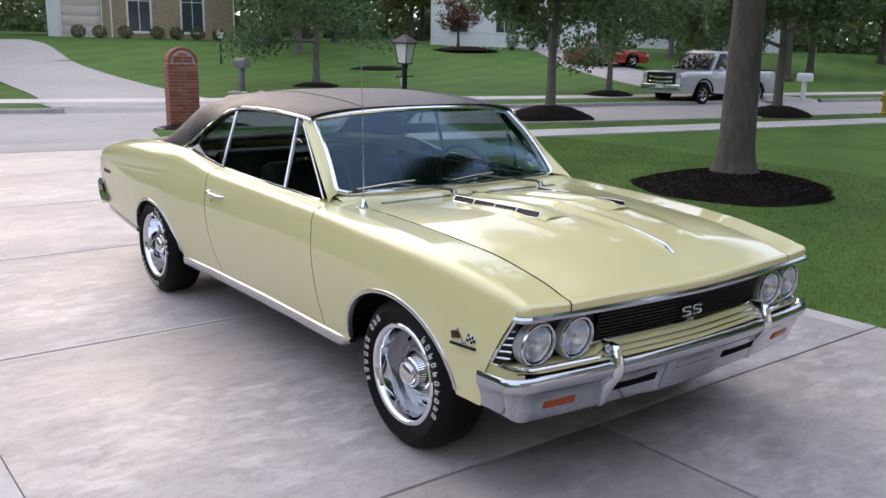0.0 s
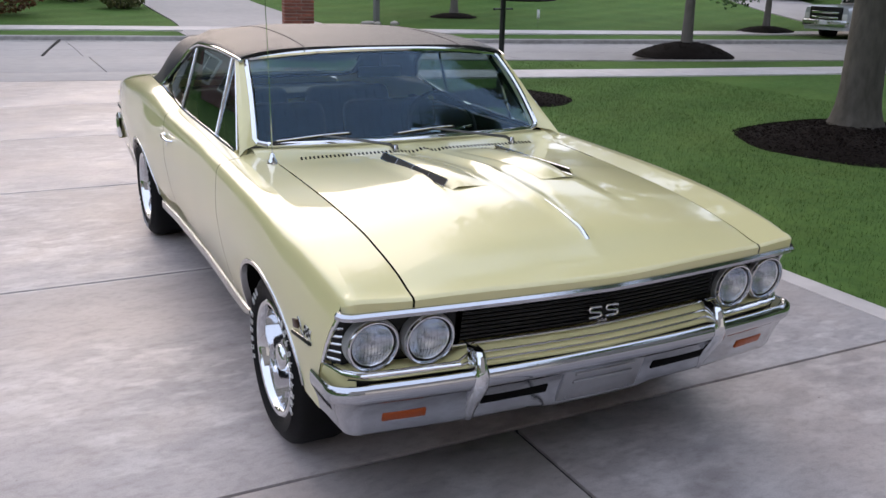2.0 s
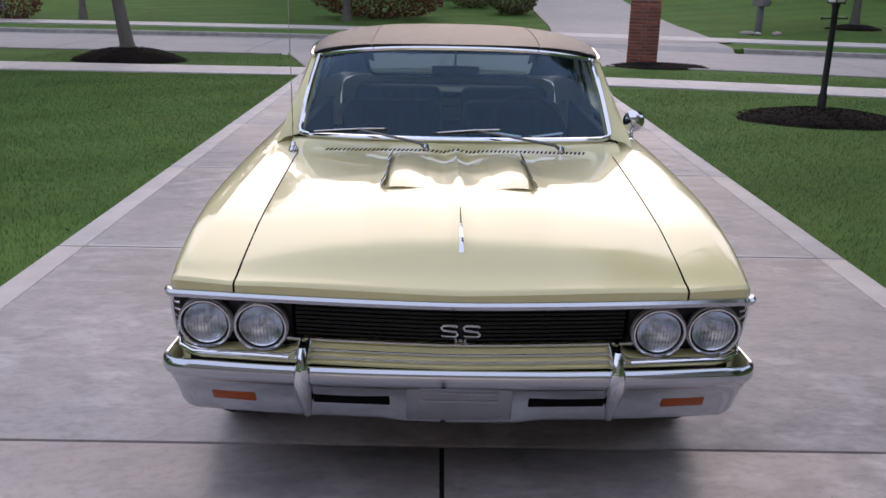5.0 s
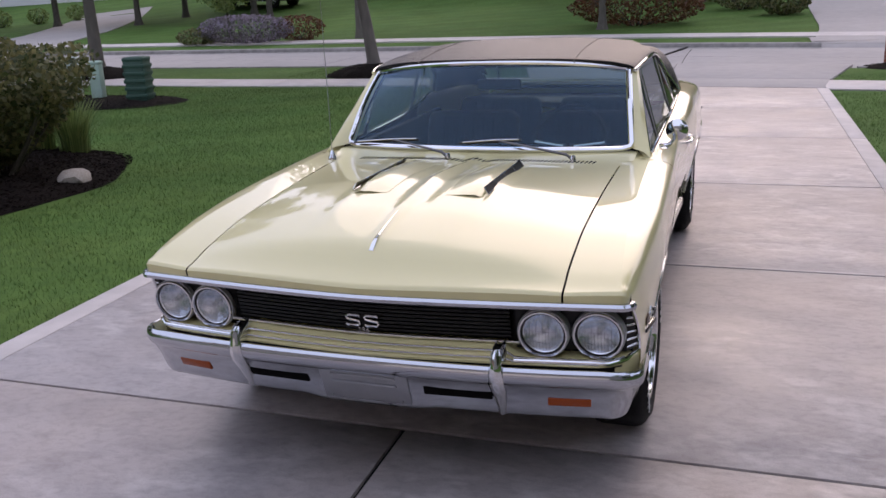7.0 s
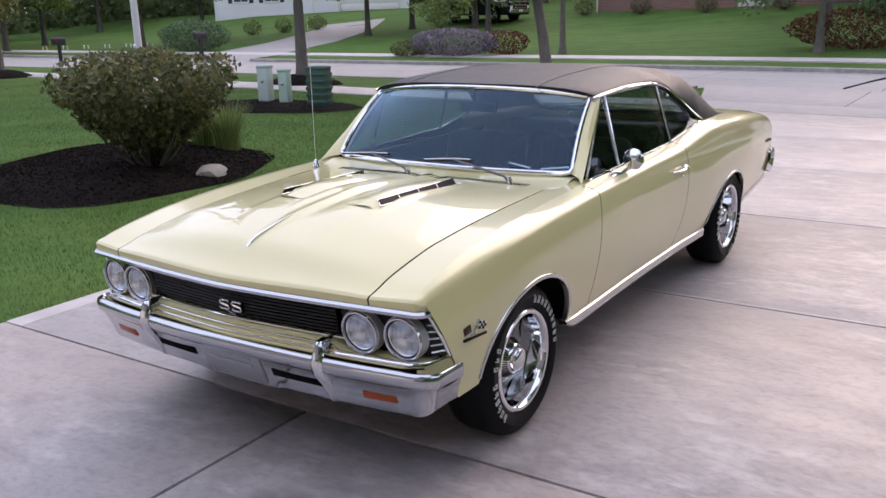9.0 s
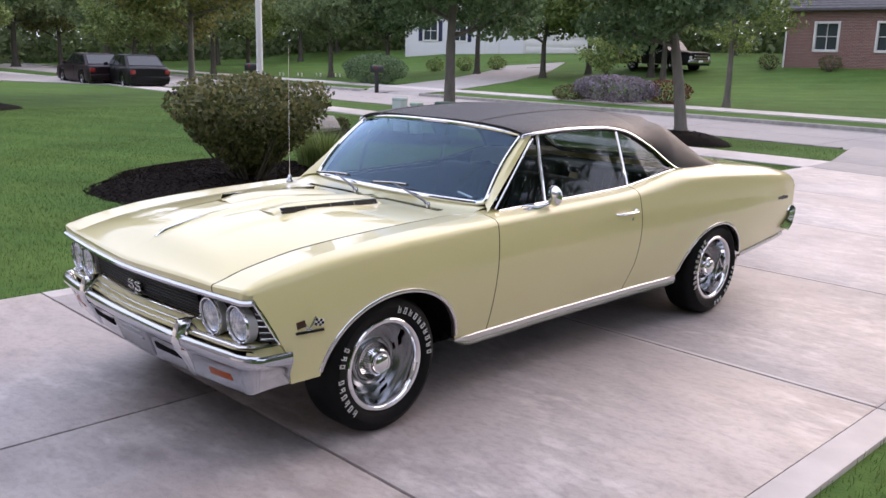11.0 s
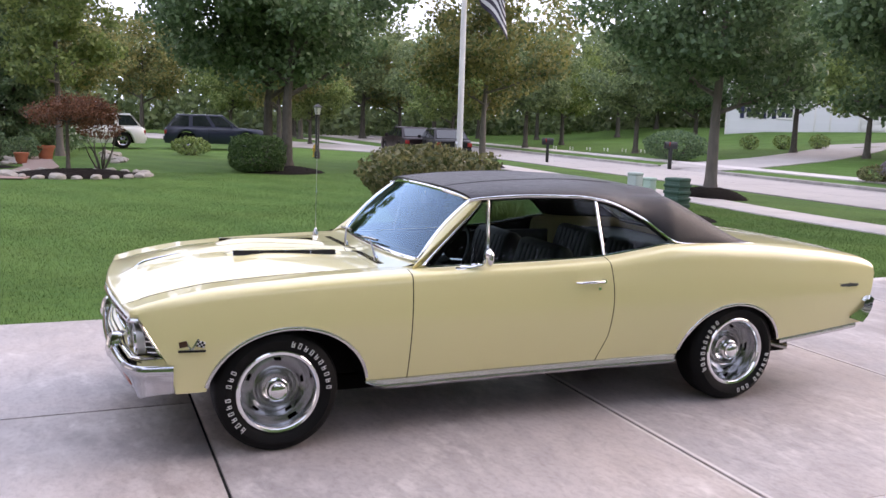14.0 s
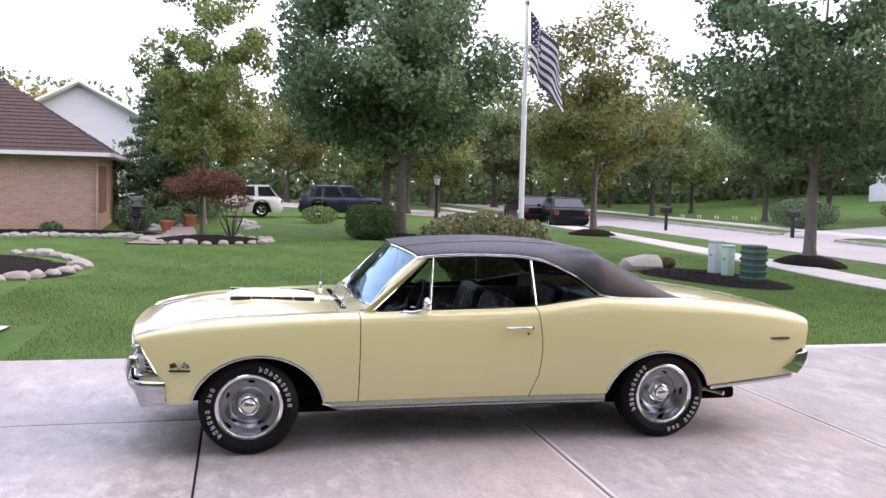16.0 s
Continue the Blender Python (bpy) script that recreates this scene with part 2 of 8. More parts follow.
# ---- ground, road, driveway ----
def concrete_material():
    """Trowelled slab: pinkish grey, soft warm and cool drifts, wispy pale scuffs in patches, sparse dark specks."""
    m = material("driveway_concrete", (0.47, 0.422, 0.405), 0.5, vary=0.45, scale=2.6, bump=0.12, bump_scale=190, stain=0.55, stain_scale=0.8, colour2=(0.365, 0.33, 0.322), spec=0.6)
    nt, bs = m.node_tree, m.node_tree.nodes["Principled BSDF"]
    tc = nt.nodes.new("ShaderNodeTexCoord")

    def cloud(scale, lo, hi, a, b, stretch=(1, 1, 1), detail=5, turn=0.0, twist=0.0):
        """A noise field cut to a range."""
        mp, n, r = (nt.nodes.new(k) for k in ("ShaderNodeMapping", "ShaderNodeTexNoise", "ShaderNodeMapRange"))
        mp.inputs["Scale"].default_value, mp.inputs["Rotation"].default_value = stretch, (0, 0, turn)
        n.inputs["Scale"].default_value, n.inputs["Detail"].default_value, n.inputs["Distortion"].default_value = scale, detail, twist
        for k, v in zip((1, 2, 3, 4), (lo, hi, a, b)):
            r.inputs[k].default_value = v
        nt.links.new(tc.outputs["Object"], mp.inputs[0])
        nt.links.new(mp.outputs[0], n.inputs["Vector"])
        nt.links.new(n.outputs["Fac"], r.inputs[0])
        return r.outputs[0]

    def times(a, b):
        q = nt.nodes.new("ShaderNodeMath")
        q.operation = "MULTIPLY"
        nt.links.new(a, q.inputs[0])
        nt.links.new(b, q.inputs[1])
        return q.outputs[0]

    def layer(fac, colour, kind):
        mx = nt.nodes.new("ShaderNodeMix")
        mx.data_type, mx.blend_type = "RGBA", kind
        mx.inputs[7].default_value = (*colour, 1)
        nt.links.new(fac, mx.inputs[0])
        nt.links.new(bs.inputs["Base Color"].links[0].from_socket, mx.inputs[6])
        nt.links.new(mx.outputs[2], bs.inputs["Base Color"])
    # warm and cool drifts
    layer(cloud(1.3, 0.46, 0.66, 0, 0.6, (1, 0.7, 1), 6, 0.5), (0.475, 0.408, 0.372), "MIX")
    layer(cloud(4.2, 0.46, 0.70, 0, 0.6, (0.7, 1.2, 1), 8, -0.3, 0.6), (0.80, 0.80, 0.82), "MULTIPLY")
    # wispy pale trowel scuffs, in patches
    patch = cloud(0.9, 0.42, 0.60, 0, 1, detail=3)
    layer(times(cloud(5.5, 0.50, 0.66, 0, 0.55, (0.8, 1.1, 1), 10, 0.6, 0.2), patch), (0.60, 0.56, 0.54), "MIX")
    layer(times(cloud(9.0, 0.50, 0.70, 0, 0.85, (0.55, 1.2, 1), 10, -0.25, 0.3), patch), (0.62, 0.575, 0.55), "MIX")
    layer(cloud(9.0, 0.52, 0.74, 0, 0.7, (0.5, 1.3, 1), 9, 0.9, 0.5), (0.76, 0.745, 0.74), "MULTIPLY")
    layer(cloud(28, 0.46, 0.68, 0, 0.75, (0.8, 1.2, 1), 7, -0.4, 0.3), (0.80, 0.785, 0.78), "MULTIPLY")
    # grain and specks
    layer(cloud(150, 0.40, 0.62, 0, 0.34, detail=3), (0.72, 0.70, 0.69), "MULTIPLY")
    vo, sp = nt.nodes.new("ShaderNodeTexVoronoi"), nt.nodes.new("ShaderNodeMapRange")
    vo.inputs["Scale"].default_value = 3.4
    for k, v in zip((1, 2, 3, 4), (0.010, 0.018, 0.85, 0.0)):
        sp.inputs[k].default_value = v
    nt.links.new(tc.outputs["Object"], vo.inputs["Vector"])
    nt.links.new(vo.outputs["Distance"], sp.inputs[0])
    layer(times(sp.outputs[0], cloud(2.0, 0.45, 0.55, 0, 1)), (0.22, 0.18, 0.15), "MULTIPLY")
    # one worn oval stain
    mp, ln, rg = (nt.nodes.new(k) for k in ("ShaderNodeMapping", "ShaderNodeVectorMath", "ShaderNodeMapRange"))
    mp.inputs["Scale"].default_value = (1 / 0.15, 1 / 0.10, 0)
    mp.inputs["Location"].default_value = (-STAIN[0] / 0.15, -STAIN[1] / 0.10, 0)
    ln.operation = "LENGTH"
    for k, v in zip((1, 2, 3, 4), (0.55, 1.1, 0.75, 0.0)):
        rg.inputs[k].default_value = v
    nt.links.new(tc.outputs["Object"], mp.inputs[0])
    nt.links.new(mp.outputs[0], ln.inputs[0])
    nt.links.new(ln.outputs["Value"], rg.inputs[0])
    layer(times(rg.outputs[0], cloud(14, 0.25, 0.6, 0.5, 1)), (0.70, 0.69, 0.70), "MULTIPLY")
    nt.links.new(cloud(3.5, 0.35, 0.68, 0.38, 0.55, (0.6, 1, 1)), bs.inputs["Roughness"])
    return m


STAIN = (0.39, -0.94)
M_CONCRETE = concrete_material()
M_EDGE = material("trowelled_concrete_edge", (0.61, 0.56, 0.535), 0.65, vary=0.4, scale=5, bump=0.1, bump_scale=120, stain=0.3, colour2=(0.38, 0.35, 0.33))
M_ROAD = material("road_concrete", (0.42, 0.385, 0.36), 0.8, vary=0.4, scale=4, bump=0.15, bump_scale=90, stain=0.4, stain_scale=0.3, colour2=(0.31, 0.285, 0.27))
M_KERB = material("kerb_concrete", (0.40, 0.375, 0.35), 0.85, vary=0.6, scale=6, stain=0.4, colour2=(0.22, 0.205, 0.19))
M_JOINT = material("joint_filler", (0.016, 0.015, 0.014), 0.95, vary=0.4, scale=20)
M_MULCH = material("dark_mulch", (0.010, 0.0075, 0.0065), 0.95, vary=0.7, scale=30, bump=1.0, bump_scale=45, colour2=(0.022, 0.017, 0.014), spec=0.08)
M_CHIP = leafy("bark_chips", (0.007, 0.0055, 0.005), (0.026, 0.019, 0.016), 0.95)
M_CHIP.node_tree.nodes["Principled BSDF"].inputs["Specular IOR Level"].default_value = 0.08
M_STONE = material("pale_garden_stone", (0.42, 0.38, 0.33), 0.85, vary=0.6, scale=9, bump=0.6, bump_scale=25, colour2=(0.24, 0.21, 0.18))


def mow_stripes(m):
    """Broad mowing stripes and drifts of paler grass over a lawn material, in world metres."""
    nt, bs = m.node_tree, m.node_tree.nodes["Principled BSDF"]
    tc, mp, wv, mx, no, rg, m2 = (nt.nodes.new(k) for k in ("ShaderNodeTexCoord", "ShaderNodeMapping", "ShaderNodeTexWave", "ShaderNodeMix", "ShaderNodeTexNoise", "ShaderNodeMapRange", "ShaderNodeMix"))
    mp.inputs["Rotation"].default_value = (0, 0, radians(62))
    wv.inputs["Scale"].default_value, wv.inputs["Distortion"].default_value, wv.inputs["Detail"].default_value = 0.2, 2.2, 3
    no.inputs["Scale"].default_value, no.inputs["Detail"].default_value = 0.8, 6
    for k, v in zip((1, 2, 3, 4), (0.35, 0.68, 0.0, 0.9)):
        rg.inputs[k].default_value = v
    for x in (mx, m2):
        x.data_type, x.blend_type = "RGBA", "MULTIPLY"
    mx.inputs[7].default_value = (0.84, 0.90, 0.85, 1)
    m2.inputs[7].default_value = (0.86, 0.80, 0.70, 1)
    old = bs.inputs["Base Color"].links[0].from_socket
    users = [k.to_socket for k in nt.links if k.from_socket == old]
    nt.links.new(tc.outputs["Object"], mp.inputs[0])
    nt.links.new(mp.outputs[0], wv.inputs["Vector"])
    nt.links.new(mp.outputs[0], no.inputs["Vector"])
    nt.links.new(no.outputs["Fac"], rg.inputs[0])
    nt.links.new(wv.outputs["Fac"], mx.inputs[0])
    nt.links.new(rg.outputs[0], m2.inputs[0])
    nt.links.new(old, mx.inputs[6])
    nt.links.new(mx.outputs[2], m2.inputs[6])
    for u in users:
        nt.links.new(m2.outputs[2], u)


def grass_material():
    m = material("mown_lawn", (0.058, 0.129, 0.029), 0.9, vary=0.75, scale=9, bump=0.9, bump_scale=55, stain=0.5, stain_scale=0.35, colour2=(0.096, 0.182, 0.042), spec=0.15)
    mow_stripes(m)
    return m


M_GRASS = grass_material()
M_BLADE = leafy("grass_blades", (0.052, 0.118, 0.027), (0.118, 0.198, 0.052), 0.75)
mow_stripes(M_BLADE)

NEAR_KERB = curve_of((-140, 19), (-60, 18.2), (-30, 17.0), (-13, 16.25), (-3, 15.75), (3, 14.6), (13, 11.9), (23, 10.2), (60, 4.5), (140, -8))
WALK = curve_of((-140, 15.2), (-40, 14.3), (-14, 12.65), (-8, 12.0), (-2.5, 11.9), (2.5, 11.2), (8.3, 9.95), (18.7, 8.35), (60, 2.0), (140, -10))
RISE = curve_of((0, 0), (6, 0.16), (17, 0.72), (23, 1.55), (40, 2.1), (140, 3.4))
ROAD_W = 6.3


def far_kerb(x):
    return NEAR_KERB(x) + ROAD_W


def ground_z(x, y):
    d = y - far_kerb(x)
    return -0.03 + (RISE(d) if d > 0 else 0.0)


def lawn_sheet():
    xs = [-400, -220, -140] + steps(-100, -44, 15) + steps(-40, 40, 81) + steps(44, 100, 15) + [140, 220, 400]
    rows = []
    for x in xs:
        nk, fk = NEAR_KERB(x), far_kerb(x)
        ys = [-400, -200, -100, -60] + steps(-40, -12, 8) + steps(-10, nk, 30)
        col = [(x, y, -0.03) for y in ys]
        col += [(x, nk + 0.06, -0.4), (x, (nk + fk) / 2, -0.4), (x, fk - 0.06, -0.4)]
        for d in [0, 1, 2, 3, 4, 6, 8, 10, 12, 14, 17, 20, 23, 26, 30, 35, 40, 60, 90, 140, 400]:
            col.append((x, fk + d, -0.03 + RISE(min(d, 140))))
        rows.append(col)
    return grid(rows)


tagged(part("ground", lawn_sheet(), M_GRASS), "mown green lawn on gently rising ground", "lawn", kind="structure")

# road of concrete slabs between kerbs
road = tagged(part("road", grid([[(x, NEAR_KERB(x) + 0.02 + (ROAD_W - 0.04) * k / 6, -0.165) for k in range(7)] for x in steps(-100, 100, 101)]), M_JOINT), "pale concrete residential road with joints", "road", kind="structure")
for lane in range(2):
    xs = steps(-99, 99, 45)
    for a, b in zip(xs, xs[1:]):
        rows = []
        for x in steps(a + 0.008, b - 0.008, 5):
            y0 = NEAR_KERB(x) + 0.16 + lane * (ROAD_W - 0.32) / 2
            rows.append([(x, y0 + 0.008 + ((ROAD_W - 0.32) / 2 - 0.016) * k / 2, -0.13 + 0.03 * (1 - abs((k / 2 + lane) - 1))) for k in range(3)])
        part("slab", grid(rows), M_ROAD, road)


def kerb(side, a, b):
    rows = []
    for x in steps(a, b, max(4, int((b - a) / 2))):
        y = NEAR_KERB(x) if side == 0 else far_kerb(x)
        s = 1 if side == 0 else -1
        rows.append([(x, y + s * dy, z) for dy, z in ((-0.02, -0.25), (-0.02, -0.012), (0.0, 0.0), (0.12, -0.002), (0.15, -0.02), (0.17, -0.115), (0.45, -0.125), (0.45, -0.2))])
    ob = part("kerb", grid(rows), M_KERB)
    return tagged(ob, "grey rolled concrete kerb along the road", "kerb", kind="structure")


for a, b in ((-100, -3.45), (3.25, 100)):
    kerb(0, a, b)
for a, b in ((-100, -27.6), (-23.8, 3.1), (7.6, 24.0), (29, 100)):
    kerb(1, a, b)

DRIVE_W = (-2.433, 2.48)
JOINTS = [-12.12, -9.76, -7.4, -5.04, -2.68, -0.318, 2.05, 4.405, 6.76, 9.12]
drive = tagged(part("driveway", slab([(-2.42, -12.5), (2.46, -12.5), (2.46, 11.2), (-2.42, 11.85)], -0.18, -0.014), M_JOINT), "pale pinkish concrete driveway with tooled joints", "driveway", kind="structure")


def slab_piece(pts, mat=M_CONCRETE, name="slab"):
    part(name, slab(pts, -0.10, 0.0, 0.003), mat, drive)


G, BW = 0.0085, 0.16
for a, b in zip(JOINTS, JOINTS[1:] + [11.2]):
    l, r = DRIVE_W
    if b <= -0.3:
        for x0, x1 in ((l, -0.045), (-0.045, r)):
            slab_piece([(x0 + G, a + G), (x1 - G, a + G), (x1 - G, b - G), (x0 + G, b - G)])
    else:
        top_l, top_r = (b, b) if b < 11 else (11.88, 11.22)
        slab_piece([(l + BW + 0.004, a + G), (r - BW - 0.004, a + G), (r - BW - 0.004, top_r - G), (l + BW + 0.004, top_l - G)])
    for x0, x1, tb in () if b <= -0.3 else ((l, l + BW, b if b < 11 else 11.92), (r - BW, r, b if b < 11 else 11.26)):
        slab_piece([(x0, a + G), (x1, a + G), (x1, tb - G), (x0, tb - G)], M_EDGE, "edge_strip")
# tooled pale margins beside the cross joints
for y in JOINTS[6:]:
    for s in (-1, 1):
        y0, y1 = sorted((y + s * 0.013, y + s * 0.036))
        part("joint_margin", slab([(-2.25, y0), (2.30, y0), (2.30, y1), (-2.25, y1)], -0.004, 0.0007, 0.0), M_EDGE, drive)
# walk crossing and flared apron
slab_piece([(-2.42, 11.92 + G), (2.42, 11.26 + G), (2.6, 12.45), (-2.5, 13.11)], M_ROAD)
slab_piece([(-2.52, 13.13), (-0.02, 12.79), (-0.02, NEAR_KERB(0) + 0.4), (-3.35, NEAR_KERB(-3.3) + 0.4)], M_ROAD)
slab_piece([(0.0, 12.79), (2.62, 12.47), (3.2, NEAR_KERB(3.2) + 0.4), (0.0, NEAR_KERB(0) + 0.4)], M_ROAD)

# sidewalk flags either side
walk_ob = tagged(part("sidewalk", grid([[(x, WALK(x) + k * 1.2, -0.02) for k in range(2)] for x in steps(-90, 90, 91)]), M_JOINT), "narrow pale concrete sidewalk along the road", "sidewalk", kind="structure")
x = -60.0
while x < 60:
    if not -3.4 < x < 2.4:
        a, b = x + 0.006, min(x + 1.494, 60)
        if x < 0 and b > -2.45:
            b = -2.45
        part("flag", slab([(a, WALK(a)), (b, WALK(b)), (b, WALK(b) + 1.2), (a, WALK(a) + 1.2)], -0.08, -0.004, 0.006), M_EDGE, walk_ob)
    x += 1.5 if not -3.9 < x < -2.4 else 5.45
part("flag", slab([(-2.994, WALK(-2.994)), (-2.45, WALK(-2.45)), (-2.45, WALK(-2.45) + 1.2), (-2.994, WALK(-2.994) + 1.2)], -0.08, -0.004, 0.006), M_EDGE, walk_ob)


# far drives and paths
def ribbon(name, centre, width, mat, label, category, lift=0.0):
    rows = []
    for i, (x, y) in enumerate(centre):
        p, q = centre[max(i - 1, 0)], centre[min(i + 1, len(centre) - 1)]
        d = Vector((q[0] - p[0], q[1] - p[1], 0)).normalized()
        n = Vector((-d.y, d.x, 0))
        w = width(i / (len(centre) - 1)) if callable(width) else width
        a, b = Vector((x, y, 0)) + n * w / 2, Vector((x, y, 0)) - n * w / 2
        row = [a.lerp(b, k / 4) for k in range(5)]
        rows.append([(v.x, v.y, -0.15 if NEAR_KERB(v.x) + 0.1 < v.y < far_kerb(v.x) - 0.1 else ground_z(v.x, v.y) + 0.035 + lift) for v in row])
    rows = [[(r[0][0], r[0][1], r[0][2] - 0.12)] + r + [(r[-1][0], r[-1][1], r[-1][2] - 0.12)] for r in rows]
    return tagged(part(name, grid(rows), mat), label, category, kind="structure")


def line(a, b, n):
    return [(a[0] + (b[0] - a[0]) * i / (n - 1), a[1] + (b[1] - a[1]) * i / (n - 1)) for i in range(n)]


ribbon("far_driveway", line((5.35, 21.05), (5.35, 22.5), 3) + line((5.5, 24.5), (5.9, 46), 14), lambda u: 4.8 - 0.6 * min(1, u * 4), M_ROAD, "pale concrete driveway across the road", "driveway")
ribbon("far_driveway", line((26.0, 16.0), (33.5, 30), 12) + line((34, 31), (38.5, 40), 6), 4.2, M_ROAD, "pale concrete driveway across the road", "driveway")
ribbon("far_driveway", line((-25.7, 23.2), (-28.5, 30), 6) + line((-29.2, 32), (-34.5, 43), 8), 4.0, M_ROAD, "pale concrete driveway across the road", "driveway")
ribbon("far_sidewalk", [(x, far_kerb(x) + 2.2) for x in steps(-70, 60, 66)], 1.15, M_EDGE, "pale concrete sidewalk across the road", "sidewalk", 0.004)
for a, b in ((-27.6, -23.8), (2.9, 7.4), (24.0, 29.0)):
    part("apron", grid([[(x, far_kerb(x) + dy, z) for dy, z in ((-0.2, -0.135), (-0.1, -0.115), (0.0, -0.03), (0.25, ground_z(x, far_kerb(x) + 0.25) + 0.027), (0.8, ground_z(x, far_kerb(x) + 0.8) + 0.027), (1.45, ground_z(x, far_kerb(x) + 1.45) + 0.027), (1.5, -0.15))] for x in steps(a, b, 9)]), M_ROAD, road)
ribbon("side_road", line((-33, 18.4), (-48, 10), 6) + line((-50, 8.8), (-90, -14), 10), 6.5, M_ROAD, "pale concrete side street", "road")
ribbon("garden_path", [(-18.2, -2.6), (-20, -2.3), (-23, -1.9), (-27, -2.2), (-31, -3.5)], 0.95, material("brick_paving", (0.26, 0.17, 0.14), 0.85, vary=0.6, scale=14, bump=0.4, bump_scale=30, colour2=(0.36, 0.28, 0.24)), "pinkish brick garden path", "path")
ribbon("entry_path", [(-3.9, -2.75), (-4.0, -3.6), (-4.3, -5.0), (-5.0, -7.5)], 1.2, M_EDGE, "pale concrete entry path by the driveway", "path")


def mulch_bed(outline_r, at, h, chips, seed, label="dark brown bark mulch mound"):
    """A low mound with a wavy outline and loose chips."""
    rnd = np.random.RandomState(seed)
    wob = rnd.rand(8) * 6.28

    def radius(a):
        r = outline_r(a)
        return r * (1 + 0.04 * math.sin(3 * a + wob[0]) + 0.025 * math.sin(7 * a + wob[1]))
    z0 = ground_z(*at)
    rows = []
    for k in range(15):
        q = 1 - k / 14
        ring = []
        for i in range(56):
            a = 2 * math.pi * i / 56
            r = radius(a) * q
            x, y = r * math.cos(a), r * math.sin(a)
            z = h * (1 - q ** 2.2) - 0.02 * (q > 0.99) + 0.018 * noise.noise((x * 5 + seed, y * 5, 0))
            ring.append((x, y, z))
        rows.append(ring)
    bed = part("mulch_bed", grid(rows, True), M_MULCH, m=pose(at[0], at[1], z0 + 0.015))
    tagged(bed, label, "mulch bed", kind="stuff")
    vs, fs = [], []
    for _ in range(chips):
        a, q = rnd.rand() * 6.283, math.sqrt(rnd.rand()) * 1.015
        r = radius(a) * q
        x, y, z = r * math.cos(a), r * math.sin(a), h * (1 - min(1, q) ** 2.2) + 0.008
        m = Euler(tuple(rnd.uniform(-0.6, 0.6, 2)) + (rnd.rand() * 6.28,)).to_matrix()
        l, w, t = rnd.uniform(0.009, 0.028), rnd.uniform(0.004, 0.010), rnd.uniform(0.003, 0.008)
        n = len(vs)
        for c in ((-l, -w, 0), (l, -w * 0.6, 0), (l * 0.9, w, 0), (-l * 0.8, w * 0.7, 0), (0, 0, t)):
            v = m @ Vector(c)
            vs.append((x + v.x, y + v.y, z + v.z))
        fs += [(n, n + 1, n + 4), (n + 1, n + 2, n + 4), (n + 2, n + 3, n + 4), (n + 3, n, n + 4)]
    chips_ob = part("bark_chips", (vs, [], fs), M_CHIP, bed, "loose bark chips", smooth=False)
    chips_ob["kind"] = "stuff"
    return bed


def ellipse(rx, ry, turn=0.0):
    def f(a):
        b = a - turn
        return rx * ry / math.hypot(ry * math.cos(b), rx * math.sin(b))
    return f


def stone_mesh(seed, rough=0.25):
    bm = bmesh.new()
    bmesh.ops.create_icosphere(bm, subdivisions=2, radius=1)
    for v in bm.verts:
        v.co *= 1 + rough * noise.noise(v.co * 1.6 + Vector((seed * 7.1, 0, 0)))
        v.co.z = max(v.co.z * 0.75, -0.35)
    return bm


STONES = [part("stone", stone_mesh(i), M_STONE, m=pose(0, 0, -50)) for i in range(4)]
for o in STONES:
    scene.collection.objects.unlink(o)


def stone(x, y, size, seed, z=None, label="rounded pale garden stone", group="edging stones"):
    r = random.Random(seed)
    o = STONES[seed % 4].copy()
    scene.collection.objects.link(o)
    o.matrix_basis = pose(x, y, (ground_z(x, y) if z is None else z) + size * 0.25, 0, 0, r.uniform(0, 360)) @ Matrix.Diagonal((size * r.uniform(0.9, 1.5), size * r.uniform(0.8, 1.1), size * r.uniform(0.7, 1.0), 1))
    return tagged(o, label, "stone", group)


# ---- the parked coupe ----
# Car axes: x to its left side, y to its tail, z up; the front axle at y = 0, the rear one at 2.92.
WIDE = curve_of((-0.74, 0.885), (-0.66, 0.897), (-0.4, 0.92), (0.0, 0.935), (0.7, 0.927), (1.4, 0.916), (2.0, 0.92), (2.6, 0.938), (3.2, 0.935), (3.8, 0.908), (4.10, 0.88))
TUCK = curve_of((-0.74, 0.012), (-0.36, 0.03), (0.5, 0.08), (2.4, 0.08), (3.3, 0.055), (4.1, 0.03))
SHOULDER = curve_of((-0.74, 0.757), (-0.66, 0.78), (-0.4, 0.815), (0.0, 0.855), (0.7, 0.88), (1.4, 0.89), (2.35, 0.905), (3.2, 0.89), (3.8, 0.84), (4.10, 0.80))
CROWN_X = curve_of((-0.74, 0.85), (-0.3, 0.825), (0.7, 0.805), (1.9, 0.812), (2.45, 0.825), (3.1, 0.775), (3.6, 0.755), (4.10, 0.755))
CROWN_Z = curve_of((-0.80, 0.792), (-0.72, 0.80), (-0.6, 0.832), (-0.45, 0.862), (-0.3, 0.885), (0.2, 0.92), (0.7, 0.938), (1.2, 0.948), (1.9, 0.968), (2.2, 1.005), (2.45, 1.035), (3.05, 1.02), (3.6, 0.979), (3.84, 0.944), (4.03, 0.907), (4.10, 0.875))
SILL = curve_of((-0.74, 0.375), (-0.1, 0.375), (0.4, 0.35), (2.4, 0.35), (3.1, 0.375), (3.3, 0.395), (4.10, 0.47))
ARCHES = ((0.056, 0.309, 0.425, 0.365, 0.06), (2.885, 0.29, 0.40, 0.36, 0.03))


